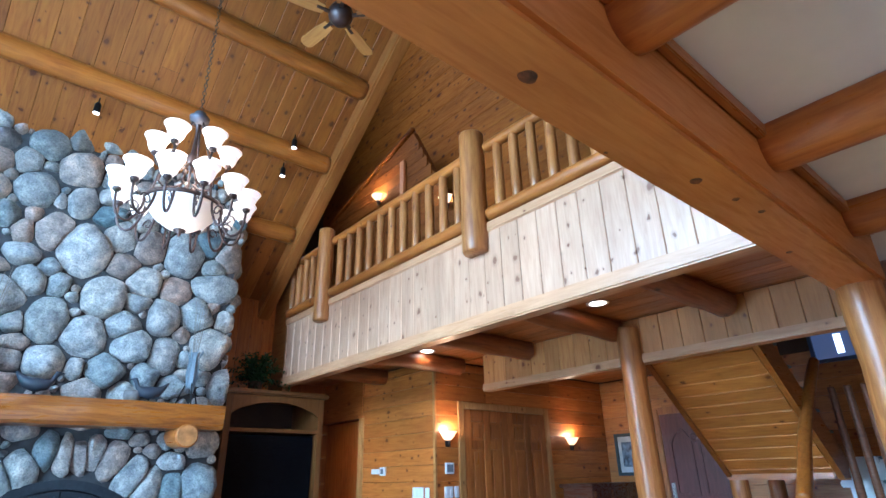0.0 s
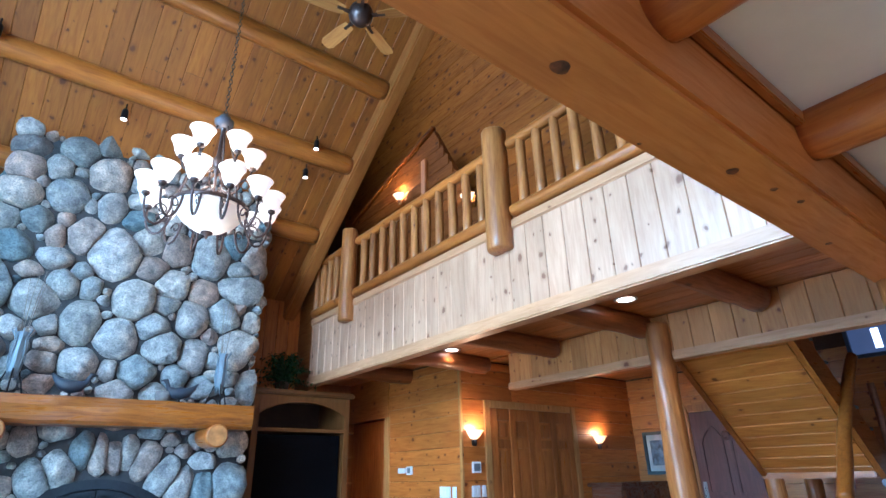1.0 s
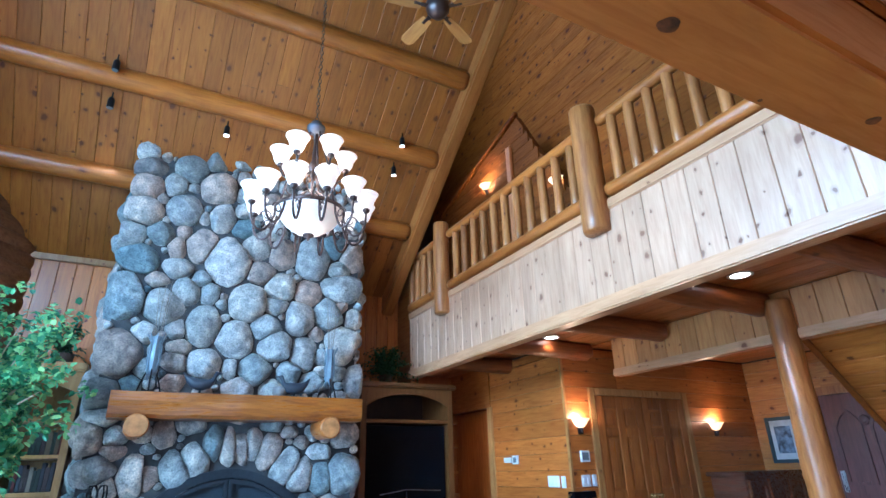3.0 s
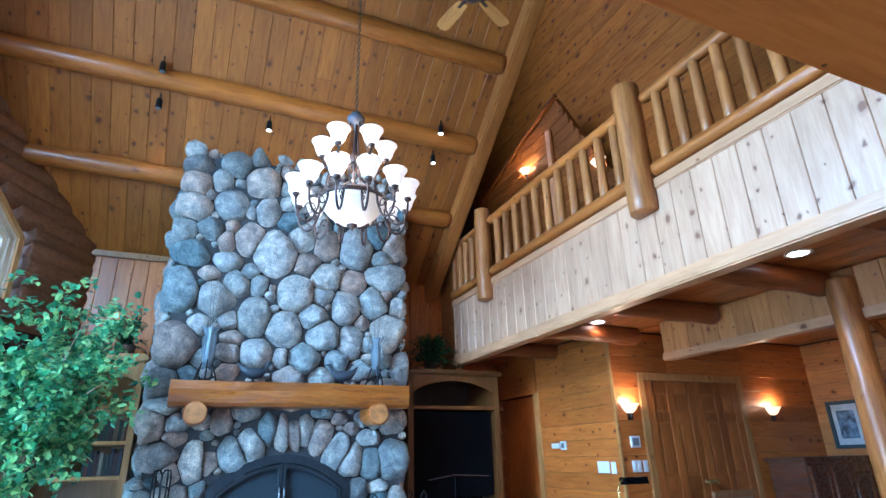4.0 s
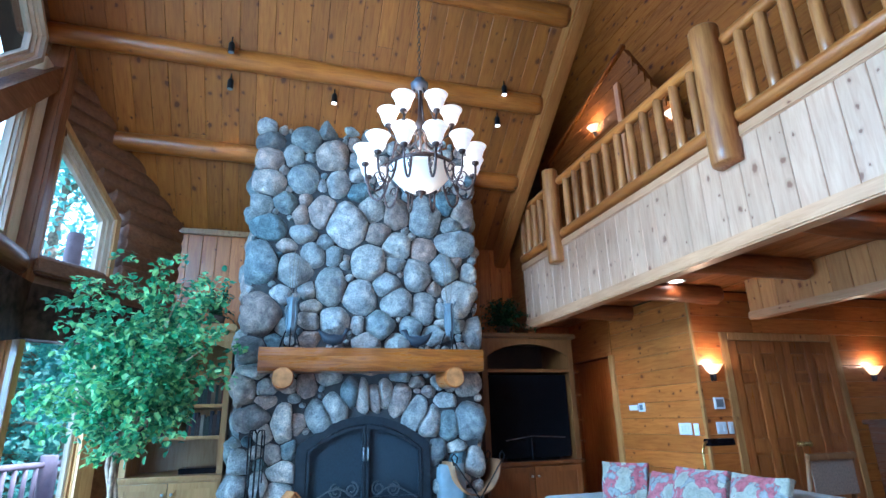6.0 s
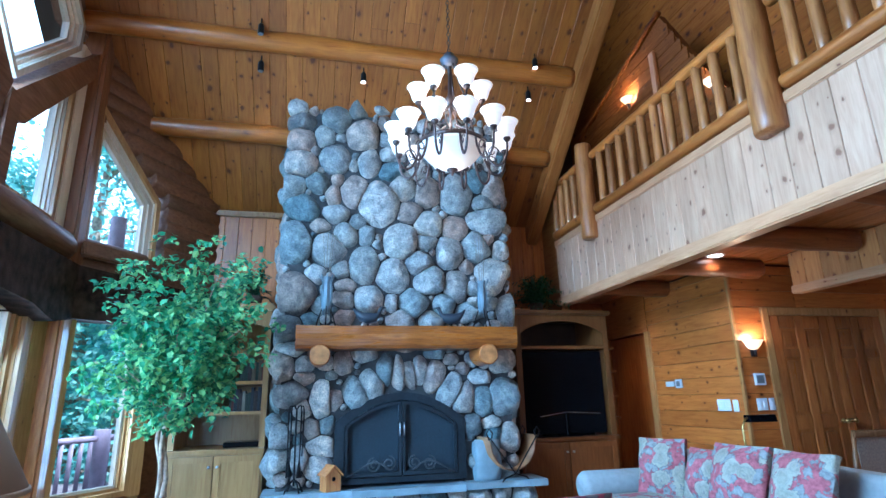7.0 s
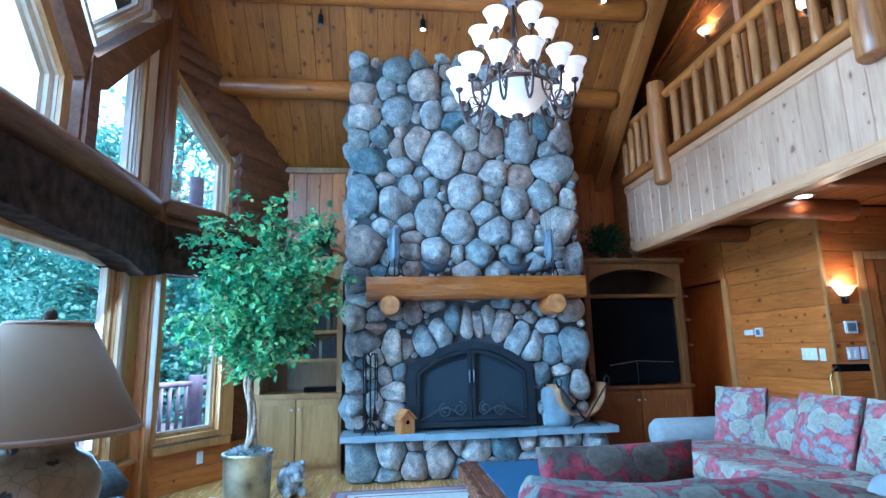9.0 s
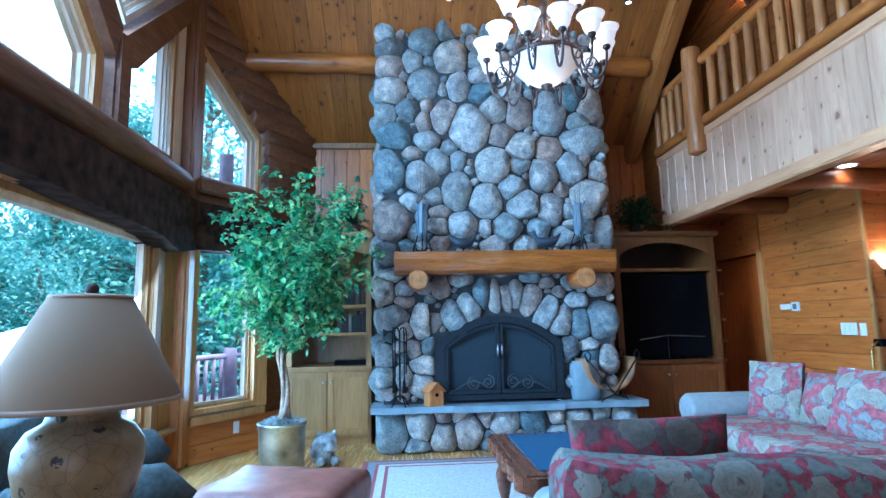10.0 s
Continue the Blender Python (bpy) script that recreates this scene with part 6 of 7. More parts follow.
# chain of links up to the ceiling
lk = tube(bmesh.new(), [(0.014 * math.cos(t), 0, 0.026 * math.sin(t)) for t in [2 * math.pi * q / 10 for q in range(11)]], 0.0035, 6, caps=False)
lkm = mesh_of("chain_link", lk, M_BRONZE, True)
n_links = 42
top = roof(3.95) - 0.06 - 3.07
for k in range(n_links):
    z = 1.15 + (top - 1.15) * k / (n_links - 1)
    share("chain_link", lkm, chan, pose(0, 0, z, 0, 0, 90 * (k % 2)))
part("canopy", lathe(bmesh.new(), [(0.01, -0.05), (0.05, -0.03), (0.065, 0.06)], 18), M_BRONZE, chan, m=pose(0, 0, roof(3.95) - 3.07 - 0.03), smooth=True)
point_light("chandelier_bulbs", (1.106, 3.95, 3.62), 44, (1.0, 0.78, 0.52), 0.25)
point_light("chandelier_low", (1.106, 3.95, 2.98), 5, (1.0, 0.78, 0.55), 0.15)

# ---------------------------------------------------------------- ceiling fan
fan = thing("ceiling_fan", "ceiling fan with pine blades and a bronze motor", "ceiling fan", place=(1.885, 3.08, 5.10))
part("motor", lathe(bmesh.new(), [(0.02, -0.11), (0.06, -0.10), (0.10, -0.05), (0.11, 0.02), (0.09, 0.07), (0.03, 0.10), (0.02, 0.14)], 22), M_BRONZE, fan, m=Matrix(), smooth=True)
part("down_rod", tube(bmesh.new(), [(0, 0, 0.1), (0, 0, roof(3.08) - 5.12)], 0.015, 10), M_BRONZE, fan, m=Matrix())
part("canopy", lathe(bmesh.new(), [(0.015, -0.08), (0.07, -0.05), (0.08, 0.06)], 18), M_BRONZE, fan, m=pose(0, 0, roof(3.08) - 5.10), smooth=True)
M_BLADE = wood("fan_blade", (0.50, 0.24, 0.06), (0.36, 0.14, 0.028), 0, False, 0.0)
for k in range(5):
    m = pose(0, 0, -0.02, 0, 0, 72 * k + 28)
    pts = [(0.15, -0.045), (0.26, -0.06), (0.47, -0.065), (0.51, -0.045), (0.52, 0.0), (0.51, 0.045), (0.47, 0.065), (0.26, 0.06), (0.15, 0.045)]
    part("blade", prism(bmesh.new(), pts, 2, -0.004, 0.004), M_BLADE, fan, m=m @ pose(0, 0, 0, 11, 0, 0))
    part("blade_iron", boxm(0.08, -0.02, -0.006, 0.22, 0.02, 0.006, bevel=0.003), M_BRONZE, fan, m=m)

# spotlights on the second purlin
M_SPOT = glow("spot_lens", (1.0, 0.95, 0.85), 8.0)
for x, up, lit in ((-0.60, 1, False), (-0.61, 0, False), (0.48, 0, True), (2.42, 1, True), (2.44, 0, True)):
    y = 5.03 if up else 5.33
    z = roof(y) - 0.05
    s = thing("spotlight", "small black spotlight fixed beside the log purlin", "spotlight", "spotlights on the purlin", (x, y, z))
    tl = pose(0, 0, -0.06, 0, 0, 0)
    part("housing", lathe(bmesh.new(), [(0.03, -0.07), (0.032, -0.06), (0.03, 0.03), (0.018, 0.05), (0.01, 0.06)], 14), M_IRON, s, m=tl, smooth=True)
    part("stem", tube(bmesh.new(), [(0, 0, -0.01), (0, 0, 0.06)], 0.007, 8), M_IRON, s, m=Matrix())
    part("lens", lathe(bmesh.new(), [(0.0005, -0.072), (0.028, -0.072), (0.028, -0.069)], 14), M_SPOT if lit else M_GREYP, s, m=tl)
bl = new("purlin_spot", bpy.data.lights.new("purlin_spot", "SPOT"))
bl.data.energy, bl.data.color, bl.data.spot_size, bl.data.spot_blend = 22 * LEVEL, (1, 0.85, 0.6), radians(28), 0.8
bl.matrix_world = look((-0.55, 5.3, 4.70), (-0.6, 6.0, 4.3))

# ---------------------------------------------------------------- furniture


def puff(w, d, h, bulge=0.25, n=8, seed=0, crease=0.012):
    """A stuffed cushion w x d x h about the origin, thick in the middle and thin at its seams."""
    bm = bmesh.new()
    bmesh.ops.create_cube(bm, size=1)
    bmesh.ops.subdivide_edges(bm, edges=bm.edges[:], cuts=n, use_grid_fill=True)
    for v in bm.verts:
        x, y, z = v.co * 2
        rx, ry, rz = 1 - 0.10 * abs(x) ** 6, 1 - 0.1 * abs(y) ** 6, 1
        rz = (1 - bulge * (1 - (1 - abs(x) ** 2.6) * (1 - abs(y) ** 2.6)))
        corner = 1 + 0.03 * (abs(x) * abs(y)) ** 3
        nz = crease * noise.noise(Vector((x * 2.3 + seed, y * 2.3, z * 1.2)))
        v.co = Vector((x * w / 2 * (1 - 0.06 * abs(z) ** 4) * corner, y * d / 2 * (1 - 0.06 * abs(z) ** 4) * corner, z * h / 2 * rz + nz))
    return bm


def floral(name, ground, petal, leaf, scale=5.0):
    """Printed cotton: large pale blossoms with scalloped petals, grey-green leaves and thin dark outlines."""
    m, t, b = nodes_of(name)
    v, rnd = coords(t, (scale,) * 3)

    def wavy(amount, size):
        n = nd(t, "ShaderNodeTexNoise", Scale=size, Detail=4.0, Roughness=0.6)
        t.links.new(v, n.inputs["Vector"])
        w = nd(t, "ShaderNodeVectorMath", operation="MULTIPLY_ADD")
        t.links.new(n.outputs["Color"], w.inputs[0])
        w.inputs[1].default_value = (amount,) * 3
        t.links.new(v, w.inputs[2])
        return w.outputs[0]

    def cells(vector, size, share_of):
        c = nd(t, "ShaderNodeTexVoronoi", Scale=size)
        t.links.new(vector, c.inputs["Vector"])
        sep = t.nodes.new("ShaderNodeSeparateColor")
        t.links.new(c.outputs["Color"], sep.inputs[0])
        on = nd(t, "ShaderNodeMath", operation="LESS_THAN")
        t.links.new(sep.outputs[0], on.inputs[0])
        on.inputs[1].default_value = share_of
        return c.outputs["Distance"], on.outputs[0]

    def both(a, k):
        n = nd(t, "ShaderNodeMath", operation="MULTIPLY")
        t.links.new(a, n.inputs[0]), t.links.new(k, n.inputs[1])
        return n.outputs[0]

    shade_n = nd(t, "ShaderNodeTexNoise", Scale=4.5, Detail=5.0, Roughness=0.65)
    t.links.new(v, shade_n.inputs["Vector"])
    col = mix(t, 0.5, ground, ramp(t, shade_n.outputs["Fac"], [(0.35, tuple(c * 0.6 for c in ground)), (0.65, tuple(min(1, c * 1.35 + 0.03) for c in ground))]))
    dark = tuple(c * 0.35 for c in leaf)
    ld, lon = cells(wavy(0.75, 2.6), 2.1, 0.72)
    leafc = ramp(t, ld, [(0.0, tuple(c * 0.55 for c in leaf)), (0.10, leaf), (0.34, tuple(min(1, c * 1.35) for c in leaf)), (0.52, leaf), (0.58, dark)])
    col = mix(t, both(ramp(t, ld, [(0.54, (1, 1, 1)), (0.60, (0, 0, 0))]), lon), col, leafc)
    fd, fon = cells(wavy(0.45, 3.4), 1.0, 0.66)
    mid = tuple((p + q) / 2 for p, q in zip(petal, leaf))
    petc = ramp(t, fd, [(0.02, tuple(c * 0.3 for c in ground)), (0.09, mid), (0.13, petal), (0.20, tuple(c * 0.72 for c in petal)), (0.23, petal), (0.33, tuple(c * 0.8 for c in petal)), (0.36, petal), (0.41, mid), (0.43, petal), (0.52, tuple(min(1, c * 1.08) for c in petal)), (0.55, dark)])
    col = mix(t, both(ramp(t, fd, [(0.53, (1, 1, 1)), (0.57, (0, 0, 0))]), fon), col, petc)
    fade = ramp(t, shade_n.outputs["Fac"], [(0.3, (0.66, 0.66, 0.68)), (0.5, (1, 1, 1)), (0.7, (1.12, 1.1, 1.08))])
    col = mix(t, 0.8, col, fade, "MULTIPLY")
    t.links.new(col, b.inputs["Base Color"])
    b.inputs["Roughness"].default_value = 0.9
    weave = nd(t, "ShaderNodeTexNoise", Scale=90.0, Detail=2.0)
    t.links.new(v, weave.inputs["Vector"])
    fold = nd(t, "ShaderNodeTexNoise", Scale=2.6, Detail=3.0, Distortion=1.2)
    t.links.new(v, fold.inputs["Vector"])
    hgt = nd(t, "ShaderNodeMath", operation="MULTIPLY_ADD")
    t.links.new(fold.outputs["Fac"], hgt.inputs[0])
    hgt.inputs[1].default_value = 5.0
    t.links.new(weave.outputs["Fac"], hgt.inputs[2])
    bump(t, b, hgt.outputs[0], 0.35, 0.008)
    return m


# same print twice: shade is mixed into the loveseat's colours, the sofa's stay lit
M_FLORAL_SHADED = floral("floral_cotton", (0.20, 0.026, 0.040), (0.19, 0.175, 0.14), (0.105, 0.115, 0.10), 6.2)
M_FLORAL_LIT = floral("floral_cotton_lit", (0.38, 0.10, 0.115), (0.36, 0.335, 0.26), (0.22, 0.225, 0.215), 6.4)
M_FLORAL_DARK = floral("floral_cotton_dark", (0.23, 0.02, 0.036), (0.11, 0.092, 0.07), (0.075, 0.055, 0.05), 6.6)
M_SOFA = plain("grey_green_upholstery", (0.28, 0.29, 0.285), 0.9, spots=0.06, relief=0.3, scale=20)

sofa = thing("sofa", "grey sofa with pink floral seat cushions under the balcony", "sofa", place=(2.9, 3.7, 0))
part("base", boxm(2.34, 2.5, 0.08, 3.42, 4.86, 0.28, bevel=0.02), M_SOFA, sofa)
part("back", puff(0.26, 2.3, 0.52, 0.1), M_SOFA, sofa, smooth=True, m=pose(3.32 - 2.9, 3.68 - 3.7, 0.54, 0, 6, 0))
for yy in (4.74, 2.50):
    bm = bmesh.new()
    tube(bm, [(2.32, yy, 0.50), (2.36, yy, 0.50), (2.9, yy, 0.50), (3.38, yy, 0.50)], [0.10, 0.13, 0.13, 0.12], 18)
    part("arm", bm, M_SOFA, sofa, smooth=True)
    part("arm_panel", boxm(2.36, yy - 0.11, 0.08, 3.36, yy + 0.11, 0.50, bevel=0.03), M_SOFA, sofa)
for k in range(3):
    yy = 4.27 - 0.70 * k
    part("seat_cushion", puff(0.78, 0.69, 0.20, 0.18, seed=k), M_FLORAL_LIT, sofa, "floral seat cushion", True, pose(2.68 - 2.9, yy - 3.7, 0.37))
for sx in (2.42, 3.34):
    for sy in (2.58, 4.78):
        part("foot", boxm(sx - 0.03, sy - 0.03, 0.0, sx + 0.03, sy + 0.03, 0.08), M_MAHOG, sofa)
for i, (x, y, w, h, rz, ry, mt) in enumerate(((2.94, 4.42, 0.42, 0.46, -62, 14, M_FLORAL_LIT), (3.06, 4.02, 0.38, 0.40, -84, 20, M_FLORAL_LIT), (2.97, 3.56, 0.50, 0.47, -88, 20, M_FLORAL_LIT), (2.99, 3.04, 0.50, 0.46, -95, 18, M_FLORAL_LIT))):
    p = thing("throw_pillow", "pink floral throw pillow leaning on the sofa", "pillow", "pillows on the sofa")
    p.matrix_basis = pose(x, y, 0.46 + h * 0.46, 0, 0, rz) @ pose(0, 0, 0, 90 - ry, 0, 0)
    part("pillow", puff(w, h, 0.26, 0.78, seed=i * 3, n=9, crease=0.02), mt, p, smooth=True, m=Matrix())
    q = []
    for k in range(40):
        f = k / 40 * 4
        e, r = int(f), f - int(f)
        c = [(-1, -1), (1, -1), (1, 1), (-1, 1)]
        a, b = c[e], c[(e + 1) % 4]
        q.append(((a[0] + (b[0] - a[0]) * r) * w * 0.475, (a[1] + (b[1] - a[1]) * r) * h * 0.475, 0))
    part("piping", tube(bmesh.new(), q + [q[0]], 0.006, 6), M_FLORAL_DARK, p, m=Matrix(), smooth=True)

for ob in list(scene.collection.objects):
    if ob.parent is None and ob.name.split(".")[0] in ("sofa", "throw_pillow"):
        ob.matrix_basis = Matrix.Translation((0.09, 0, 0)) @ ob.matrix_basis

love = thing("loveseat", "floral loveseat seen over its curved back", "loveseat", place=(1.2, 2.1, 0))
part("base", boxm(0.56, 1.78, 0.08, 1.95, 2.62, 0.30, bevel=0.02), M_SOFA, love)
bm = puff(1.34, 0.26, 0.50, 0.12, n=10, seed=4, crease=0.02)
for v in bm.verts:
    if v.co.z > 0:
        v.co.z += (0.06 * (-v.co.x / 0.67) ** 4 if v.co.x < 0 else -0.05 * (v.co.x / 0.67) ** 3) - 0.02 + 0.02 * noise.noise(v.co * 5)
part("back", bm, M_FLORAL_SHADED, love, "floral padded back", True, pose(1.20 - 1.2, 1.92 - 2.1, 0.55, -4, 0, -4))
part("seat_cushion", puff(1.2, 0.62, 0.18, 0.15, seed=6), M_FLORAL_SHADED, love, "floral seat cushion", True, pose(0.05, 0.22, 0.37))
part("arm", tube(bmesh.new(), [(1.86, 1.82, 0.54), (1.88, 2.1, 0.56), (1.88, 2.6, 0.52)], [0.11, 0.14, 0.12], 16), M_FLORAL_SHADED, love, smooth=True)
part("arm", tube(bmesh.new(), [(0.66, 1.95, 0.46), (0.64, 2.2, 0.46), (0.64, 2.56, 0.44)], [0.08, 0.10, 0.09], 16), M_SOFA, love, smooth=True)
for sx in (0.62, 1.9):
    for sy in (1.84, 2.56):
        part("foot", boxm(sx - 0.03, sy - 0.03, 0.0, sx + 0.03, sy + 0.03, 0.08), M_MAHOG, love)
p = thing("throw_pillow", "dark red floral pillow standing on the loveseat", "pillow", "pillows on the sofa")
p.matrix_basis = pose(1.00, 2.27, 0.66, 0, 0, 3) @ pose(0, 0, 0, 80, 0, 0)
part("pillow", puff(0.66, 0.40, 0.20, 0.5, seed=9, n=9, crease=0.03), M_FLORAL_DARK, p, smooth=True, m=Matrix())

# low carved table with a blue top
tb = thing("carved_table", "carved mahogany table with a blue cloth top", "table", place=(0.95, 3.25, 0))
part("top", boxm(-0.40, -0.55, 0.49, 0.42, 0.50, 0.535, bevel=0.015), M_MAHOG, tb, m=Matrix())
part("cloth", boxm(-0.30, -0.46, 0.535, 0.36, 0.44, 0.539), plain("blue_felt", (0.015, 0.06, 0.12), 0.85, relief=0.3, scale=50), tb, "dark blue cloth inset", m=Matrix())
for s, ax in ((-1, 0), (1, 0), (-1, 1), (1, 1)):
    pts = []
    n = 40
    for k in range(n + 1):
        f = k / n
        w = 0.028 * abs(math.sin(f * math.pi * 6)) + 0.006
        u = -0.55 + 1.05 * f if ax == 0 else -0.40 + 0.82 * f
        pts.append((u, w))
    bm = bmesh.new()
    if ax == 0:
        base = -0.40 if s < 0 else 0.42
        prism(bm, [(base, -0.55)] + [(base + s * w, u) for u, w in pts] + [(base, 0.50)], 2, 0.455, 0.53)
    else:
        base = -0.55 if s < 0 else 0.50
        prism(bm, [(-0.40, base)] + [(u, base + s * w) for u, w in pts] + [(0.42, base)], 2, 0.455, 0.53)
    part("carved_edge", bm, M_MAHOG, tb, "scalloped carved edge", m=Matrix())
part("apron", boxm(-0.35, -0.50, 0.38, 0.37, 0.45, 0.49), M_MAHOG, tb, m=Matrix())
for sx in (-0.33, 0.35):
    for sy in (-0.48, 0.43):
        part("leg", lathe(bmesh.new(), [(0.03, 0), (0.045, 0.03), (0.03, 0.07), (0.022, 0.12), (0.045, 0.22), (0.055, 0.30), (0.035, 0.35), (0.05, 0.38), (0.05, 0.46)], 14), M_MAHOG, tb, m=pose(sx, sy, 0), smooth=True)

# rug with a striped border
rug = thing("rug", "cream rug with a red and grey striped border", "rug", place=(0.8, 4.2, 0))
M_RUGC = plain("rug_cream", (0.52, 0.50, 0.45), 0.95, relief=0.6, scale=40)
M_RUGR = plain("rug_red", (0.28, 0.07, 0.08), 0.95, relief=0.6, scale=40)
M_RUGG = plain("rug_grey", (0.22, 0.25, 0.28), 0.95, relief=0.6, scale=40)
def rect(x0, y0, x1, y1):
    return [(x0, y0), (x1, y0), (x1, y1), (x0, y1)]
o = rect(-0.42, 2.4, 2.15, 5.36)
for k, (w, mt) in enumerate(((0.05, M_RUGR), (0.07, M_RUGG), (0.03, M_RUGR), (0.06, M_RUGC), (0.03, M_RUGR))):
    i = inset(o, w)
    bm = bmesh.new()
    v = [[bm.verts.new((p[0], p[1], z)) for p in q] for z in (0.0015, 0.013) for q in (o, i)]
    for a in range(4):
        b = (a + 1) % 4
        for q in ((v[2][a], v[2][b], v[3][b], v[3][a]), (v[0][a], v[0][b], v[2][b], v[2][a]), (v[1][a], v[3][a], v[3][b], v[1][b])):
            bm.faces.new(q)
    part("border_stripe", bm, mt, rug)
    o = i
part("field", boxm(o[0][0], o[0][1], 0.0015, o[2][0], o[2][1], 0.012), M_RUGC, rug)

# leather ottoman and the dark wicker armchair
ott = thing("ottoman", "reddish brown leather ottoman with rounded edges", "ottoman", place=(-0.70, 3.22, 0))
M_OX = plain("oxblood_leather", (0.24, 0.085, 0.06), 0.38, spots=0.18, relief=0.35, scale=10)
part("cushion", puff(0.80, 0.62, 0.22, 0.14, seed=12), M_OX, ott, smooth=True, m=pose(0, 0, 0.33, 0, 0, -14))
part("skirt", boxm(-0.37, -0.28, 0.06, 0.37, 0.28, 0.26, bevel=0.03), M_OX, ott, m=pose(0, 0, 0, 0, 0, -14))
for sx in (-0.3, 0.3):
    for sy in (-0.22, 0.22):
        part("foot", lathe(bmesh.new(), [(0.02, 0), (0.03, 0.06)], 10), M_MAHOG, ott, m=pose(0, 0, 0, 0, 0, -14) @ pose(sx, sy, 0))
M_TWEED = plain("dark_tweed", (0.07, 0.085, 0.085), 0.95, spots=0.2, relief=1.0, scale=45)
arm = thing("armchair", "dark woven armchair beside the lamp", "armchair", place=(-1.45, 3.0, 0))
part("seat", puff(0.62, 0.6, 0.26, 0.14, seed=15), M_TWEED, arm, smooth=True, m=pose(0.0, 0.0, 0.30, 0, 0, 15))
part("arm", tube(bmesh.new(), [(-1.88, 3.45, 0.56), (-1.72, 3.45, 0.57), (-1.45, 3.42, 0.57), (-1.36, 3.41, 0.5)], [0.09, 0.12, 0.125, 0.09], 16), M_TWEED, arm, "rolled woven arm", True)
part("arm_panel", boxm(-1.9, 3.32, 0.05, -1.36, 3.54, 0.52, bevel=0.04), M_TWEED, arm)
part("arm", tube(bmesh.new(), [(-1.62, 2.55, 0.52), (-1.4, 2.6, 0.54), (-1.05, 2.68, 0.54), (-0.93, 2.70, 0.46)], [0.09, 0.12, 0.125, 0.08], 16), M_TWEED, arm, "rolled woven arm", True)
part("arm_panel", boxm(-1.6, 2.50, 0.05, -1.0, 2.72, 0.50, bevel=0.04), M_TWEED, arm)
part("back", puff(0.24, 0.9, 0.62, 0.1, seed=16), M_TWEED, arm, smooth=True, m=pose(-0.42, 0.0, 0.55, 0, -10, 12))
for sx in (-0.3, 0.3):
    for sy in (-0.3, 0.3):
        part("foot", boxm(sx - 0.03, sy - 0.03, 0.0, sx + 0.03, sy + 0.03, 0.2), M_MAHOG, arm, m=Matrix())
th = thing("throw_blanket", "pale grey throw folded over the armchair", "blanket", place=(-1.3, 3.42, 0.70))
part("cloth", puff(0.34, 0.30, 0.035, 0.3, seed=18, crease=0.02), plain("throw_grey", (0.42, 0.46, 0.48), 0.95), th, smooth=True, m=pose(-0.62, -0.2, 0.0, 0, 8, 0))

arm.location.x -= 0.09

# table lamp
lt = thing("lamp_table", "round dark wooden side table", "side table", place=(-1.11, 2.0, 0))
part("top", lathe(bmesh.new(), [(0.29, 0.57), (0.30, 0.58), (0.30, 0.60), (0.29, 0.61)], 32), M_MAHOG, lt, m=Matrix(), smooth=False)
part("column", lathe(bmesh.new(), [(0.05, 0.05), (0.04, 0.2), (0.06, 0.35), (0.035, 0.45), (0.06, 0.57)], 16), M_MAHOG, lt, m=Matrix(), smooth=True)
part("foot", lathe(bmesh.new(), [(0.2, 0.0), (0.2, 0.03), (0.06, 0.06)], 24), M_MAHOG, lt, m=Matrix())
lamp = thing("table_lamp", "crackled ceramic jar lamp with a beige cone shade", "table lamp", place=(-1.11, 2.0, 0.61))
mJ, tJ, bJ = nodes_of("crackle_jar")
vJ, _ = coords(tJ, (1, 1, 1))
n1 = nd(tJ, "ShaderNodeTexNoise", Scale=9.0, Detail=5.0, Roughness=0.65)
vv = nd(tJ, "ShaderNodeTexVoronoi", Scale=11.0)
n2 = nd(tJ, "ShaderNodeTexNoise", Scale=48.0, Detail=3.0, Distortion=1.0)
dst = nd(tJ, "ShaderNodeTexVoronoi", Scale=14.0, feature="DISTANCE_TO_EDGE")
for q in (n1, vv, n2, dst):
    tJ.links.new(vJ, q.inputs["Vector"])
cJ = ramp(tJ, n1.outputs["Fac"], [(0.3, (0.17, 0.11, 0.055)), (0.55, (0.25, 0.175, 0.095)), (0.75, (0.31, 0.23, 0.135))])
crk = ramp(tJ, dst.outputs["Distance"], [(0.0, (0.35, 0.3, 0.25)), (0.02, (1, 1, 1))])
cJ = mix(tJ, 0.7, cJ, crk, "MULTIPLY")
blot = ramp(tJ, vv.outputs["Distance"], [(0.20, (1, 1, 1)), (0.25, (0, 0, 0))])
bl2 = ramp(tJ, n2.outputs["Fac"], [(0.44, (0, 0, 0)), (0.48, (1, 1, 1))])
fac = nd(tJ, "ShaderNodeMath", operation="MULTIPLY")
tJ.links.new(blot, fac.inputs[0]), tJ.links.new(bl2, fac.inputs[1])
cJ = mix(tJ, fac.outputs[0], cJ, (0.03, 0.025, 0.022))
tJ.links.new(cJ, bJ.inputs["Base Color"])
bJ.inputs["Roughness"].default_value = 0.3
bJ.inputs["Specular IOR Level"].default_value = 0.3
part("jar", lathe(bmesh.new(), [(0.12, 0.0), (0.14, 0.03), (0.178, 0.14), (0.194, 0.22), (0.19, 0.28), (0.160, 0.33), (0.115, 0.355), (0.105, 0.385), (0.125, 0.41), (0.12, 0.42), (0.03, 0.425)], 40), mJ, lamp, m=Matrix(), smooth=True)
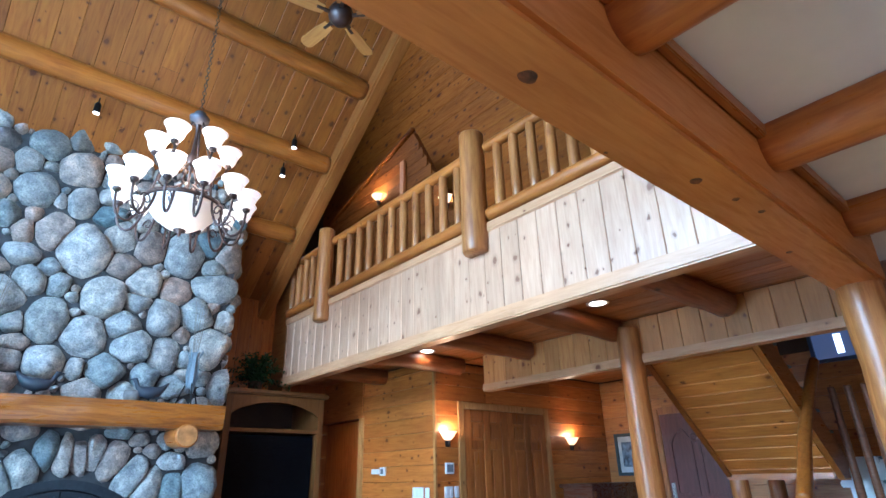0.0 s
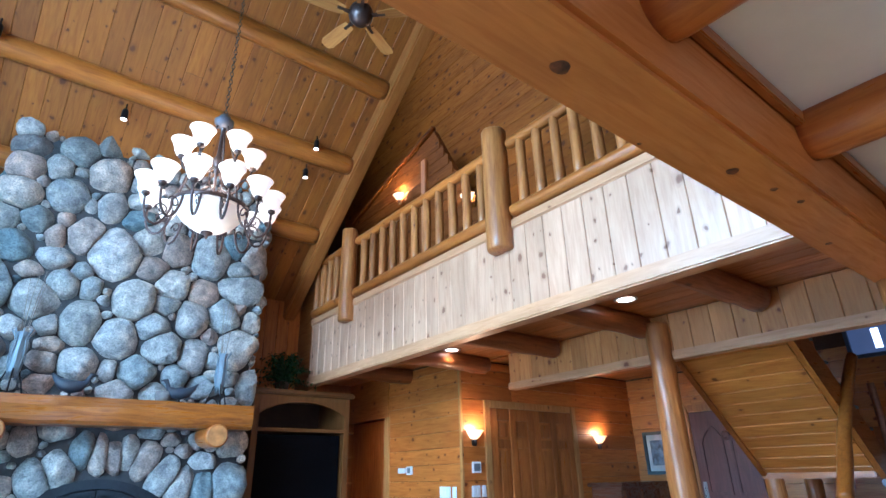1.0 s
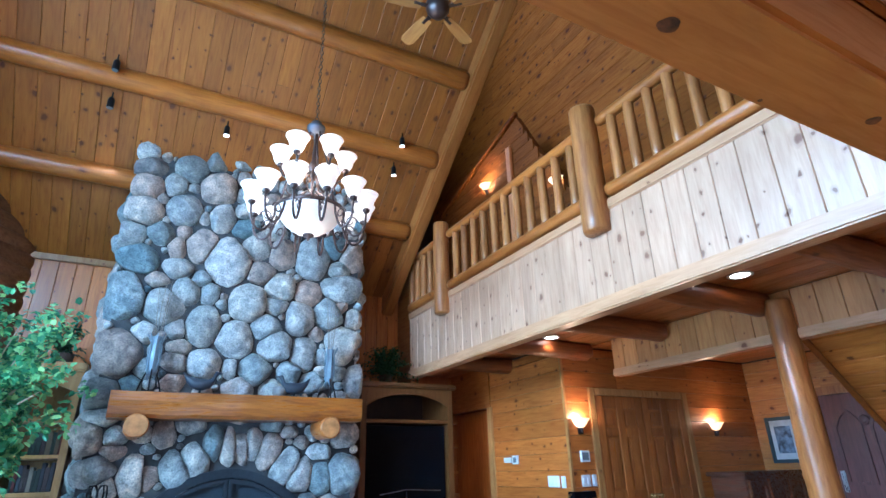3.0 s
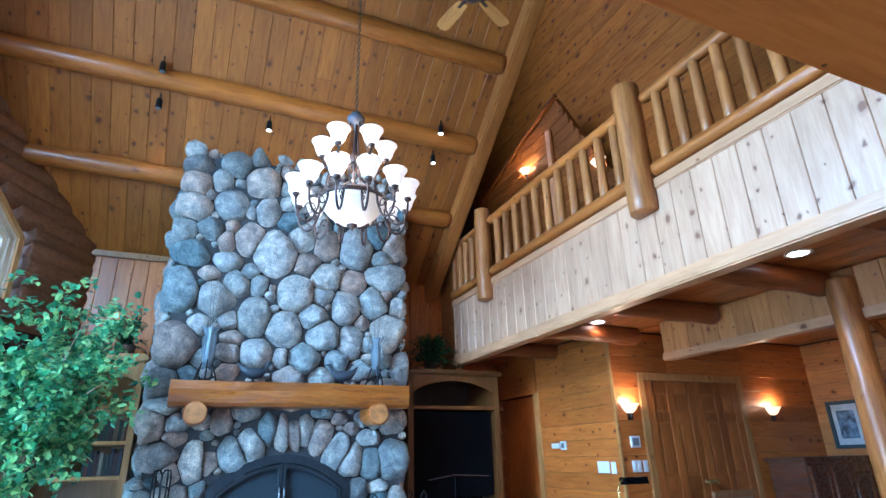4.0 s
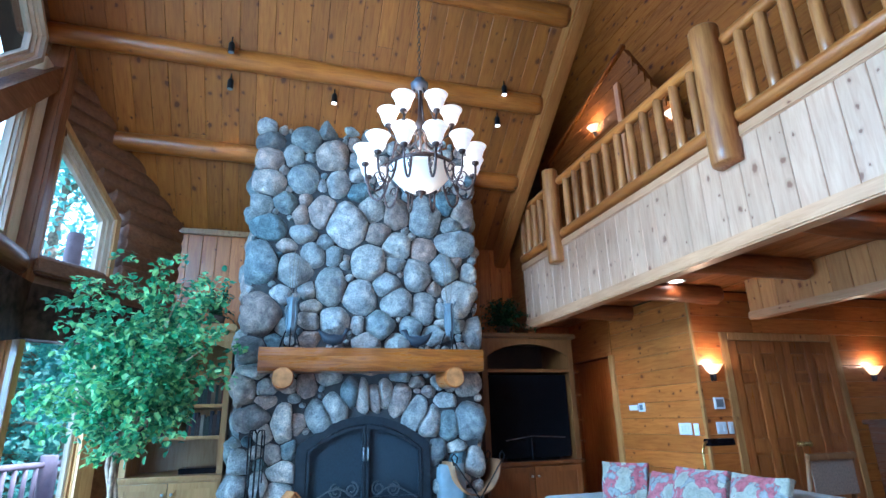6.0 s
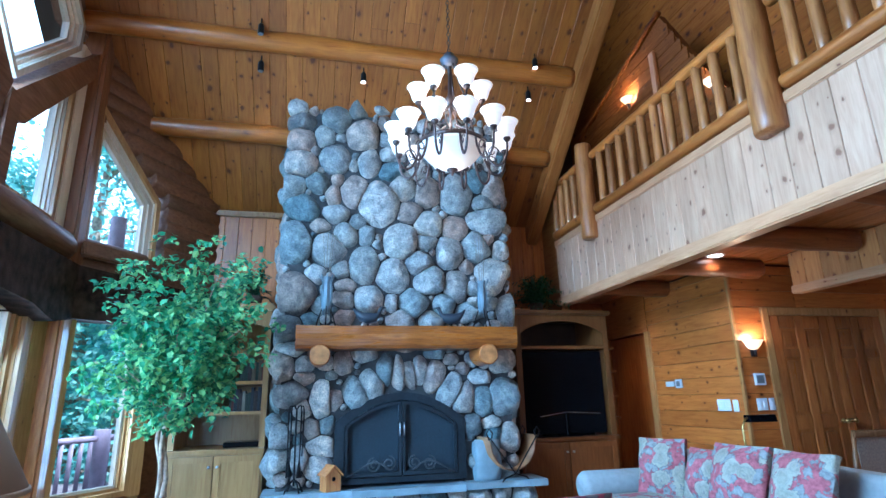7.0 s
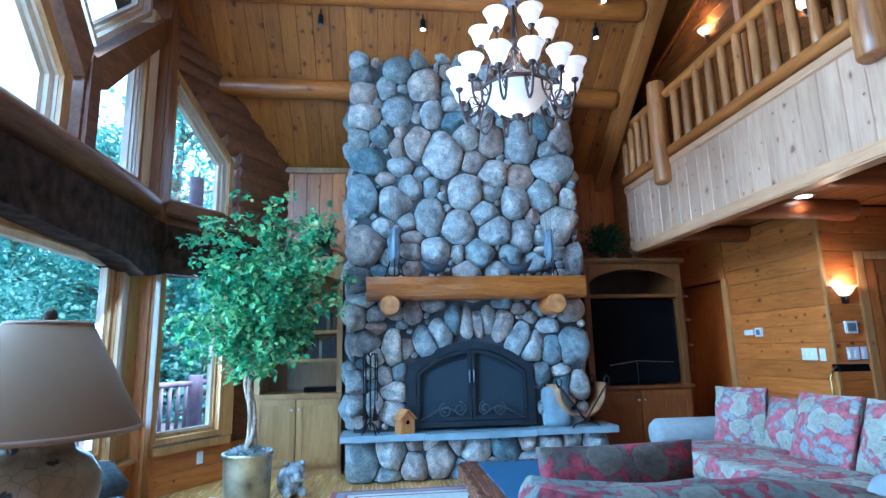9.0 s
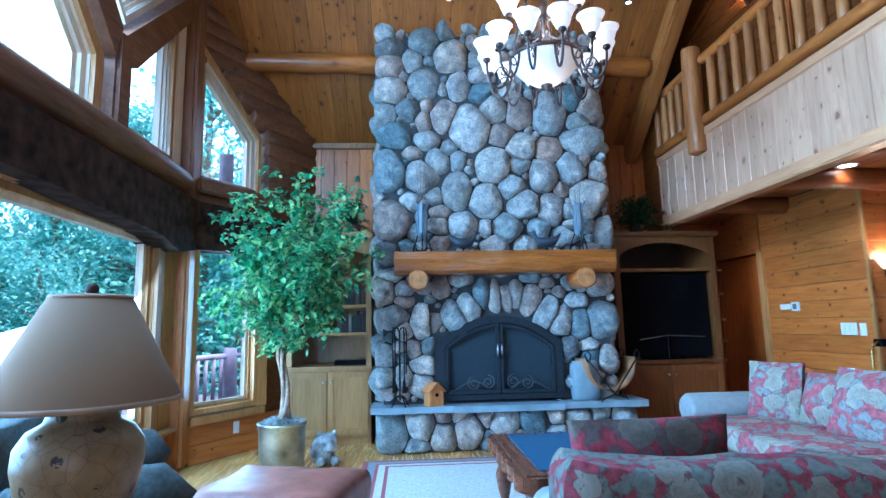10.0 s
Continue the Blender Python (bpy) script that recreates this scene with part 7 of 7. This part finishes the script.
part("collar", lathe(bmesh.new(), [(0.125, 0.408), (0.13, 0.42), (0.10, 0.428), (0.04, 0.435)], 30), plain("olive_glaze", (0.30, 0.28, 0.14), 0.3), lamp, "olive glazed rim", True, Matrix())
M_LSHADE, tS, bS = nodes_of("linen_shade")
bS.inputs["Base Color"].default_value = (0.19, 0.105, 0.05, 1)
bS.inputs["Roughness"].default_value = 0.9
bS.inputs["Subsurface Weight"].default_value = 0.0
vS, _ = coords(tS, (1, 1, 1))
nS = nd(tS, "ShaderNodeTexNoise", Scale=160.0, Detail=2.0)
tS.links.new(vS, nS.inputs["Vector"])
bump(tS, bS, nS.outputs["Fac"], 0.12, 0.002)
part("shade", lathe(bmesh.new(), [(0.305, 0.42), (0.128, 0.775), (0.124, 0.775), (0.298, 0.423), (0.305, 0.42)], 56, caps=False), M_LSHADE, lamp, "beige fabric cone shade", True, Matrix())
part("shade_trim", lathe(bmesh.new(), [(0.303, 0.412), (0.309, 0.416), (0.305, 0.43), (0.30, 0.43)], 56, caps=False), plain("shade_trim", (0.3, 0.2, 0.13), 0.8), lamp, m=Matrix(), smooth=True)
part("shade_top", lathe(bmesh.new(), [(0.129, 0.766), (0.132, 0.772), (0.127, 0.782), (0.123, 0.776)], 40, caps=False), plain("shade_trim_top", (0.3, 0.2, 0.13), 0.8), lamp, m=Matrix(), smooth=True)
part("harp", tube(bmesh.new(), [(0, 0, 0.42), (0, 0, 0.79)], 0.006, 8), M_BRASS, lamp, m=Matrix())
part("spider", tube(bmesh.new(), [(-0.125, 0, 0.768), (0.125, 0, 0.768)], 0.003, 6), M_BRASS, lamp, m=Matrix())
part("finial", lathe(bmesh.new(), [(0.007, 0.775), (0.013, 0.782), (0.021, 0.796), (0.022, 0.808), (0.015, 0.822), (0.003, 0.827)], 18), M_DARKIN, lamp, "dark wooden ball finial", True, Matrix())

# ---------------------------------------------------------------- plants


def leaf_mat(name, a, b, c):
    m, t, p = nodes_of(name)
    g = t.nodes.new("ShaderNodeNewGeometry")
    col = ramp(t, g.outputs["Random Per Island"], [(0.0, a), (0.5, b), (1.0, c)])
    t.links.new(col, p.inputs["Base Color"])
    p.inputs["Roughness"].default_value = 0.4
    p.inputs["Transmission Weight"].default_value = 0.0
    tr = t.nodes.new("ShaderNodeBsdfTranslucent")
    t.links.new(col, tr.inputs["Color"])
    mx = t.nodes.new("ShaderNodeMixShader")
    mx.inputs[0].default_value = 0.45
    t.links.new(p.outputs[0], mx.inputs[1]), t.links.new(tr.outputs[0], mx.inputs[2])
    t.links.new(mx.outputs[0], t.nodes["Material Output"].inputs[0])
    return m


def leaf(verts, faces, p, d, up, ln, w):
    """Adds one folded leaf: six points, four faces."""
    d = d.normalized()
    s = d.cross(up)
    if s.length < 1e-3:
        s = d.orthogonal()
    s = s.normalized()
    n = s.cross(d)
    i = len(verts)
    verts += [p, p + d * ln * 0.35 + s * w * 0.5 + n * w * 0.14, p + d * ln * 0.75 + s * w * 0.4 + n * w * 0.10, p + d * ln - n * ln * 0.10,
              p + d * ln * 0.75 - s * w * 0.4 + n * w * 0.10, p + d * ln * 0.35 - s * w * 0.5 + n * w * 0.14, p + d * ln * 0.5]
    faces += [(i, i + 1, i + 6), (i + 1, i + 2, i + 6), (i + 2, i + 3, i + 6), (i + 3, i + 4, i + 6), (i + 4, i + 5, i + 6), (i + 5, i, i + 6)]


def leaves_object(name, verts, faces, mat, parent, m=None):
    me = bpy.data.meshes.new(name)
    me.from_pydata([tuple(v) for v in verts], [], faces)
    me.materials.append(mat)
    ob = new(name, me)
    ob.parent = parent
    ob.matrix_basis = m or Matrix()
    return ob


rs = random.Random(77)
fic = thing("ficus_tree", "artificial ficus tree with dense small green leaves", "tree", place=(-1.13, 5.14, 0))
M_BARK = plain("ficus_bark", (0.46, 0.33, 0.23), 0.8, spots=0.3, relief=0.6, scale=18)
for k in range(3):
    a = k * 2.1
    pts = [(0.06 * math.cos(a), 0.05 * math.sin(a), 0.40)] + [(0.026 * math.cos(a + z * 5.5) + 0.03 * math.sin(z * 7), 0.026 * math.sin(a + z * 5.5), 0.40 + z) for z in (0.16, 0.3, 0.45, 0.6, 0.75, 0.9)]
    part("trunk", tube(bmesh.new(), pts, [0.032, 0.022, 0.019, 0.018, 0.018, 0.016, 0.014], 10, wob=0.15), M_BARK, fic, m=Matrix(), smooth=True)
verts, faces = [], []
limbs = []
for k in range(24):
    a = k * 2.399 + 0.4
    el = rs.uniform(0.35, 1.2)
    ln = rs.uniform(0.5, 0.92)
    z0 = rs.uniform(1.1, 1.4)
    base = Vector((0.05, 0, z0))
    d = Vector((math.cos(a) * math.cos(el) * 0.80 + 0.05, math.sin(a) * math.cos(el) * 0.58, math.sin(el) * 1.35))
    pts = [base, base + d * ln * 0.4 + Vector((0, 0, 0.04)), base + d * ln * 0.8 + Vector((0, 0, 0.03)), base + d * ln * 1.08]
    limbs.append(pts)
    part("limb", tube(bmesh.new(), pts, [0.013, 0.010, 0.006, 0.003], 7), M_BARK, fic, m=Matrix(), smooth=True)
for pts in limbs:
    for q in range(15):
        f = rs.uniform(0.25, 1.05)
        i = min(2, int(f * 3))
        p = pts[i].lerp(pts[i + 1], min(1.15, f * 3 - i))
        p = p + Vector((rs.gauss(0, 0.12), rs.gauss(0, 0.09), rs.gauss(0, 0.12)))
        tw = Vector((rs.gauss(0, 1), rs.gauss(0, 1), rs.gauss(-0.25, 0.6))).normalized()
        for j in range(19):
            s = p + tw * rs.uniform(0, 0.16) + Vector((rs.gauss(0, 0.025), rs.gauss(0, 0.025), rs.gauss(0, 0.03)))
            d = (tw * 0.6 + Vector((rs.gauss(0, 0.7), rs.gauss(0, 0.7), rs.gauss(-0.45, 0.5)))).normalized()
            leaf(verts, faces, s, d, Vector((rs.gauss(0, .35), rs.gauss(0, .35), 1)), rs.uniform(0.042, 0.076), rs.uniform(0.036, 0.056))
for q in range(90):
    a, u, w = rs.uniform(0, 6.28), rs.uniform(-1, 1), rs.uniform(0.5, 1.22) ** 0.5
    k = math.sqrt(1 - u * u)
    p = Vector((0.10 + 0.66 * w * k * math.cos(a), 0.50 * w * k * math.sin(a), 1.93 + 0.78 * w * u))
    tw = Vector((rs.gauss(0, 1), rs.gauss(0, 1), rs.gauss(-0.2, 0.6))).normalized()
    for j in range(17):
        s = p + tw * rs.uniform(0, 0.15) + Vector((rs.gauss(0, 0.03), rs.gauss(0, 0.03), rs.gauss(0, 0.035)))
        d = (tw * 0.6 + Vector((rs.gauss(0, 0.7), rs.gauss(0, 0.7), rs.gauss(-0.45, 0.5)))).normalized()
        leaf(verts, faces, s, d, Vector((rs.gauss(0, .35), rs.gauss(0, .35), 1)), rs.uniform(0.042, 0.076), rs.uniform(0.036, 0.056))
leaves_object("crown", verts, faces, leaf_mat("ficus_leaf", (0.035, 0.15, 0.07), (0.12, 0.36, 0.16), (0.42, 0.62, 0.22)), fic)
pot = thing("plant_pot", "dull brass bucket planter holding the ficus", "plant pot", place=(-1.13, 5.14, 0))
M_POT = plain("aged_brass", (0.42, 0.40, 0.31), 0.35, 0.85, spots=0.35, scale=5, relief=0.3)
part("bucket", lathe(bmesh.new(), [(0.18, 0.0), (0.19, 0.01), (0.20, 0.2), (0.205, 0.40), (0.215, 0.41), (0.215, 0.43), (0.195, 0.43), (0.19, 0.38)], 36), M_POT, pot, m=Matrix(), smooth=True)
verts, faces = [], []
for k in range(500):
    a, r = rs.uniform(0, 6.28), 0.19 * math.sqrt(rs.random())
    leaf(verts, faces, Vector((r * math.cos(a), r * math.sin(a), 0.39 + 0.06 * (1 - r / 0.2) + rs.uniform(0, 0.02))), Vector((rs.gauss(0, 1), rs.gauss(0, 1), rs.gauss(0.4, 0.4))), Vector((0, 0, 1)), 0.06, 0.02)
leaves_object("moss", verts, faces, leaf_mat("grey_moss", (0.25, 0.27, 0.26), (0.36, 0.38, 0.37), (0.48, 0.49, 0.47)), pot)
part("soil", lathe(bmesh.new(), [(0.19, 0.36), (0.15, 0.40), (0.02, 0.42)], 24), plain("moss_base", (0.2, 0.2, 0.19), 0.9), pot, m=Matrix())


def bushy(name, label, place, spread, n, seed, mat, pot_h=0.12):
    r = random.Random(seed)
    e = thing(name, label, "potted plant", place=place)
    part("pot", lathe(bmesh.new(), [(0.07, 0), (0.09, pot_h), (0.08, pot_h), (0.06, 0.02)], 16), M_DARKIN, e, m=Matrix(), smooth=True)
    v, f = [], []
    for k in range(n):
        a, el = r.uniform(0, 6.28), r.uniform(0.1, 1.45)
        d = Vector((math.cos(a) * math.cos(el), math.sin(a) * math.cos(el) * 0.5, math.sin(el)))
        L = r.uniform(0.6, 1.0)
        for j in range(9):
            t = j / 8
            p = Vector((0, 0, pot_h)) + Vector((d.x * spread[0], d.y * spread[1], d.z * spread[2])) * L * t - Vector((0, 0, 0.22 * t * t * L))
            for s in (-1, 1):
                q = Vector((-d.y * s + d.x * 0.3, d.x * s + d.y * 0.3, r.uniform(-0.5, 0.2)))
                leaf(v, f, p, q, Vector((0, 0, 1)), r.uniform(0.04, 0.075), 0.022)
    leaves_object("foliage", v, f, mat, e)


M_FERN = leaf_mat("fern_leaf", (0.012, 0.05, 0.022), (0.022, 0.085, 0.03), (0.05, 0.14, 0.045))
bushy("fern", "dark green fern on top of the television cabinet", (2.80, 6.36, 2.30), (0.52, 0.42, 0.62), 95, 5, M_FERN)
bushy("trailing_plant", "blue-green plant on top of the bookcase", (-0.62, 6.42, 2.34), (0.35, 0.3, 0.6), 30, 6, M_FERN)

# ceramic hippo on the floor
hip = thing("ceramic_hippo", "small grey and white ceramic animal figure on the floor", "figurine", place=(-0.80, 5.36, 0))
bm = bmesh.new()
bmesh.ops.create_icosphere(bm, subdivisions=3, radius=1)
for v in bm.verts:
    x, y, z = v.co
    v.co = Vector((x * 0.12, y * 0.11, max(0.0, z * 0.14 + 0.13)))
for (cx, cy, cz, r) in ((0.03, -0.07, 0.215, 0.088), (0.035, -0.145, 0.185, 0.048), (0.075, -0.13, 0.165, 0.036), (0.0, -0.13, 0.165, 0.036), (-0.045, -0.05, 0.285, 0.026), (0.10, -0.05, 0.285, 0.026), (-0.04, -0.10, 0.045, 0.045), (0.09, -0.10, 0.045, 0.045)):
    bmesh.ops.create_icosphere(bm, subdivisions=2, radius=r, matrix=Matrix.Translation((cx, cy, cz)))
part("figure", bm, plain("glazed_grey", (0.44, 0.46, 0.47), 0.2, spots=0.35, scale=14), hip, smooth=True, m=pose(0, 0, 0, 0, 0, 20))

# ---------------------------------------------------------------- outside
structure("ground", boxm(-400, -400, -1.6, -2.6, 400, -1.5), plain("meadow", (0.05, 0.09, 0.04), 0.95, scale=0.5, spots=0.3), "grass outside the windows", "ground")
structure("deck", boxm(-6.2, 0.2, -0.3, -2.62, 12.5, -0.12), plain("deck_boards", (0.30, 0.24, 0.22), 0.8, relief=0.5), "weathered timber deck outside", "deck")
structure("deck_north", boxm(-2.6, 10.6, -0.3, 3.0, 12.5, -0.12), plain("deck_boards_north", (0.30, 0.24, 0.22), 0.8), "weathered timber deck round the corner", "deck")
dr = thing("deck_railing", "purplish stained log railing on the deck", "railing", place=(-2.7, 9.0, -0.12))
M_RAILP = plain("stained_rail", (0.40, 0.31, 0.36), 0.6, spots=0.15, scale=5)
ra, rbv, rc = Vector((-4.6, 8.0, 0)), Vector((-2.75, 11.6, 0)), Vector((0.0, 12.3, 0))
for a, b in ((ra, rbv), (rbv, rc)):
    for z, r in ((0.78, 0.05), (-0.02, 0.05)):
        part("rail", log(a + Vector((0, 0, z)), b + Vector((0, 0, z)), r, r, seed=3, n=6), M_RAILP, dr, smooth=True)
    n = int((b - a).length / 0.17)
    for k in range(1, n):
        p = a.lerp(b, k / n)
        part("baluster", tube(bmesh.new(), [p + Vector((0, 0, -0.02)), p + Vector((0, 0, 0.78))], 0.035, 8), M_RAILP, dr, smooth=True)
for p in (ra, Vector((-3.30, 10.53, 0)), rbv, rc):
    part("post", log(p + Vector((0, 0, -0.12)), p + Vector((0, 0, 0.92)), 0.12, 0.12, seed=5, n=4), M_RAILP, dr, smooth=True)
structure("outer_ledge", boxm(0.25, 0.2, 2.44, 1.25, 0.78, 2.6, bevel=0.02, m=W2), M_LOG_DARK, "log ledge outside above the corner window", "ledge")
structure("outer_post", log((-2.10, 6.35, 2.58), (-2.10, 6.35, 3.30), 0.085, 0.08, seed=7), M_RAILP, "pale log post end standing outside the corner window", "post", True)

M_CONIF = leaf_mat("woodland_leaf", (0.17, 0.42, 0.39), (0.28, 0.56, 0.50), (0.46, 0.74, 0.56))


def wood_tree(seed, h, r):
    rr = random.Random(seed)
    e = thing("woodland_tree", "leafy green tree beyond the deck", "tree", "trees outside")
    part("trunk", tube(bmesh.new(), [(0, 0, 0), (0.1, 0, h * 0.5), (0, 0.1, h * 0.95)], [0.22, 0.14, 0.03], 10, wob=0.15), M_BARK, e, m=Matrix(), smooth=True)
    v, f = [], []
    for k in range(95):
        z = h * rr.uniform(0.06, 1.0)
        w = r * (1.05 - z / h) ** 0.6 * rr.uniform(0.35, 1.0)
        a = rr.uniform(0, 6.28)
        c = Vector((w * math.cos(a), w * math.sin(a), z))
        if k < 22:
            part("limb", tube(bmesh.new(), [(0, 0, z * 0.92), tuple(c)], [0.05, 0.015], 6), M_BARK, e, m=Matrix())
        for j in range(75):
            p = c + Vector((rr.gauss(0, 0.36), rr.gauss(0, 0.36), rr.gauss(0, 0.28)))
            leaf(v, f, p, Vector((rr.gauss(0, 1), rr.gauss(0, 1), rr.gauss(-0.4, 0.5))), Vector((rr.gauss(0, .4), rr.gauss(0, .4), 1)), rr.uniform(0.08, 0.18), rr.uniform(0.06, 0.11))
    leaves_object("crown", v, f, M_CONIF, e)
    return e


t1, t2 = wood_tree(1, 7.2, 2.4), wood_tree(2, 6.0, 2.2)
t1.matrix_basis = pose(-9.5, 9.0, -1.5)
t2.matrix_basis = pose(-8.2, 13.0, -1.5)
rs = random.Random(5)
for k, (x, y, s) in enumerate(((-11.5, 12.5, 1.1), (-10.5, 16.5, 1.1), (-6.8, 16.8, 1.0), (-5.0, 18.5, 1.15), (-12.5, 8.0, 0.85), (-8.4, 20.5, 1.3), (-15, 17, 1.2), (-3.2, 20.5, 1.2), (-14, 12.0, 1.0), (-11, 22, 1.4), (-1.0, 20, 1.2), (-9.0, 5.2, 0.62), (-10.5, 6.6, 0.72), (-7.0, 10.9, 0.7), (-5.6, 15.5, 1.45), (-4.2, 14.6, 1.1), (-7.6, 15.8, 1.25), (-9.6, 12.2, 0.95))):
    copy_thing((t1, t2)[k % 2], pose(x, y, -1.5, 0, 0, rs.uniform(0, 360)) @ Matrix.Scale(s, 4))
mB, tB, bB = nodes_of("far_woods_glow")
vB, _ = coords(tB, (1, 1, 1))
nB = nd(tB, "ShaderNodeTexNoise", Scale=1.6, Detail=8.0, Roughness=0.75)
tB.links.new(vB, nB.inputs["Vector"])
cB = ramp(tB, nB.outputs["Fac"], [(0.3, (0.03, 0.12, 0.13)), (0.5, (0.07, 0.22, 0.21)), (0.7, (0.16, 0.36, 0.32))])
tB.links.new(cB, bB.inputs["Base Color"])
bB.inputs["Roughness"].default_value = 0.9
bm = bmesh.new()
cols = []
for k in range(60):
    a = radians(60 + 140 * k / 59)
    rr = 32
    hgt = 6.5 + 2.5 * noise.noise(Vector((k * 0.4, 0, 0))) + 1.2 * noise.noise(Vector((k * 1.3, 4, 0)))
    cols.append([bm.verts.new((rr * math.cos(a) * (1 + 0.1 * j), rr * math.sin(a) * (1 + 0.1 * j), z)) for j, z in ((0, -1.5), (0, hgt * 0.6), (1, hgt), (3, -1.5))])
for a, b in zip(cols, cols[1:]):
    for j in range(3):
        bm.faces.new((a[j], b[j], b[j + 1], a[j + 1]))
# the hillside emits its own colour in place of daylight falling on it
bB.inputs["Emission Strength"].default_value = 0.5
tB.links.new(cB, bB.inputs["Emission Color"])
tagged(part("backdrop", bm, mB), "wooded hillside in the distance with a glow of its own", "backdrop", kind="structure")

bm = bmesh.new()
rows_s = []
for k in range(41):
    a = radians(40 + 180 * k / 40)
    rows_s.append([bm.verts.new((90 * math.cos(a), 90 * math.sin(a), z)) for z in (-3, 30, 80)])
for a, b in zip(rows_s, rows_s[1:]):
    for j in range(2):
        bm.faces.new((a[j], b[j], b[j + 1], a[j + 1]))
tagged(part("sky_backdrop", bm, glow("bright_sky", (0.80, 0.92, 1.0), 5.0, (0.0, 0.0, 0.0))), "bright overcast sky beyond the trees", "backdrop", kind="structure")

# ---------------------------------------------------------------- floor boards
fl = structure("floor", boxm(-2.2, -4.0, -0.0215, 7.8, 1.9, -0.001), M_FLOOR, "honey coloured oak strip floor", "floor")
structure("floor_hall", boxm(3.32, 1.9, -0.0215, 7.8, 10.3, -0.001), M_FLOOR, "oak floor of the hall", "floor")
fm = {}
rs = random.Random(9)
M_STRIP = wood("oak_strip", (0.66, 0.40, 0.13), (0.50, 0.26, 0.07), 0, False, 0.0, rough=0.22, coat=0.4)
x = -2.15
while x < 3.3:
    y = 1.9
    while y < 6.9:
        ln = rs.choice((1.2, 1.6, 2.0))
        ln = min(ln, 6.9 - y)
        key = round(ln, 3)
        if key not in fm:
            b = boxm(0.0008, 0.0008, -0.0205, ln - 0.0008, 0.0822, -0.001, bevel=0.0)
            fm[key] = mesh_of("floor_strip", b, M_STRIP)
        share("floor_strip", fm[key], fl, pose(x + 0.083, y, 0, 0, 0, 90))
        y += ln
    x += 0.083

# the floor nearer the windows opposite, as one joined field of strips
verts, faces = [], []
x = -2.15
while x < 7.7:
    y = -3.95
    while y < 1.88:
        e = min(1.898, y + rs.choice((1.2, 1.6, 2.0)))
        i = len(verts)
        verts += [(x + 0.001, y + 0.001, 0.0), (x + 0.082, y + 0.001, 0.0), (x + 0.082, e - 0.001, 0.0), (x + 0.001, e - 0.001, 0.0)]
        faces.append((i, i + 1, i + 2, i + 3))
        y = e
    x += 0.083
ob = leaves_object("floor_field", verts, faces, wood("oak_field", (0.66, 0.40, 0.13), (0.50, 0.26, 0.07), 1, True, 0.0, rough=0.22, coat=0.4), fl)
tagged(ob, "joined oak strips", kind="stuff")
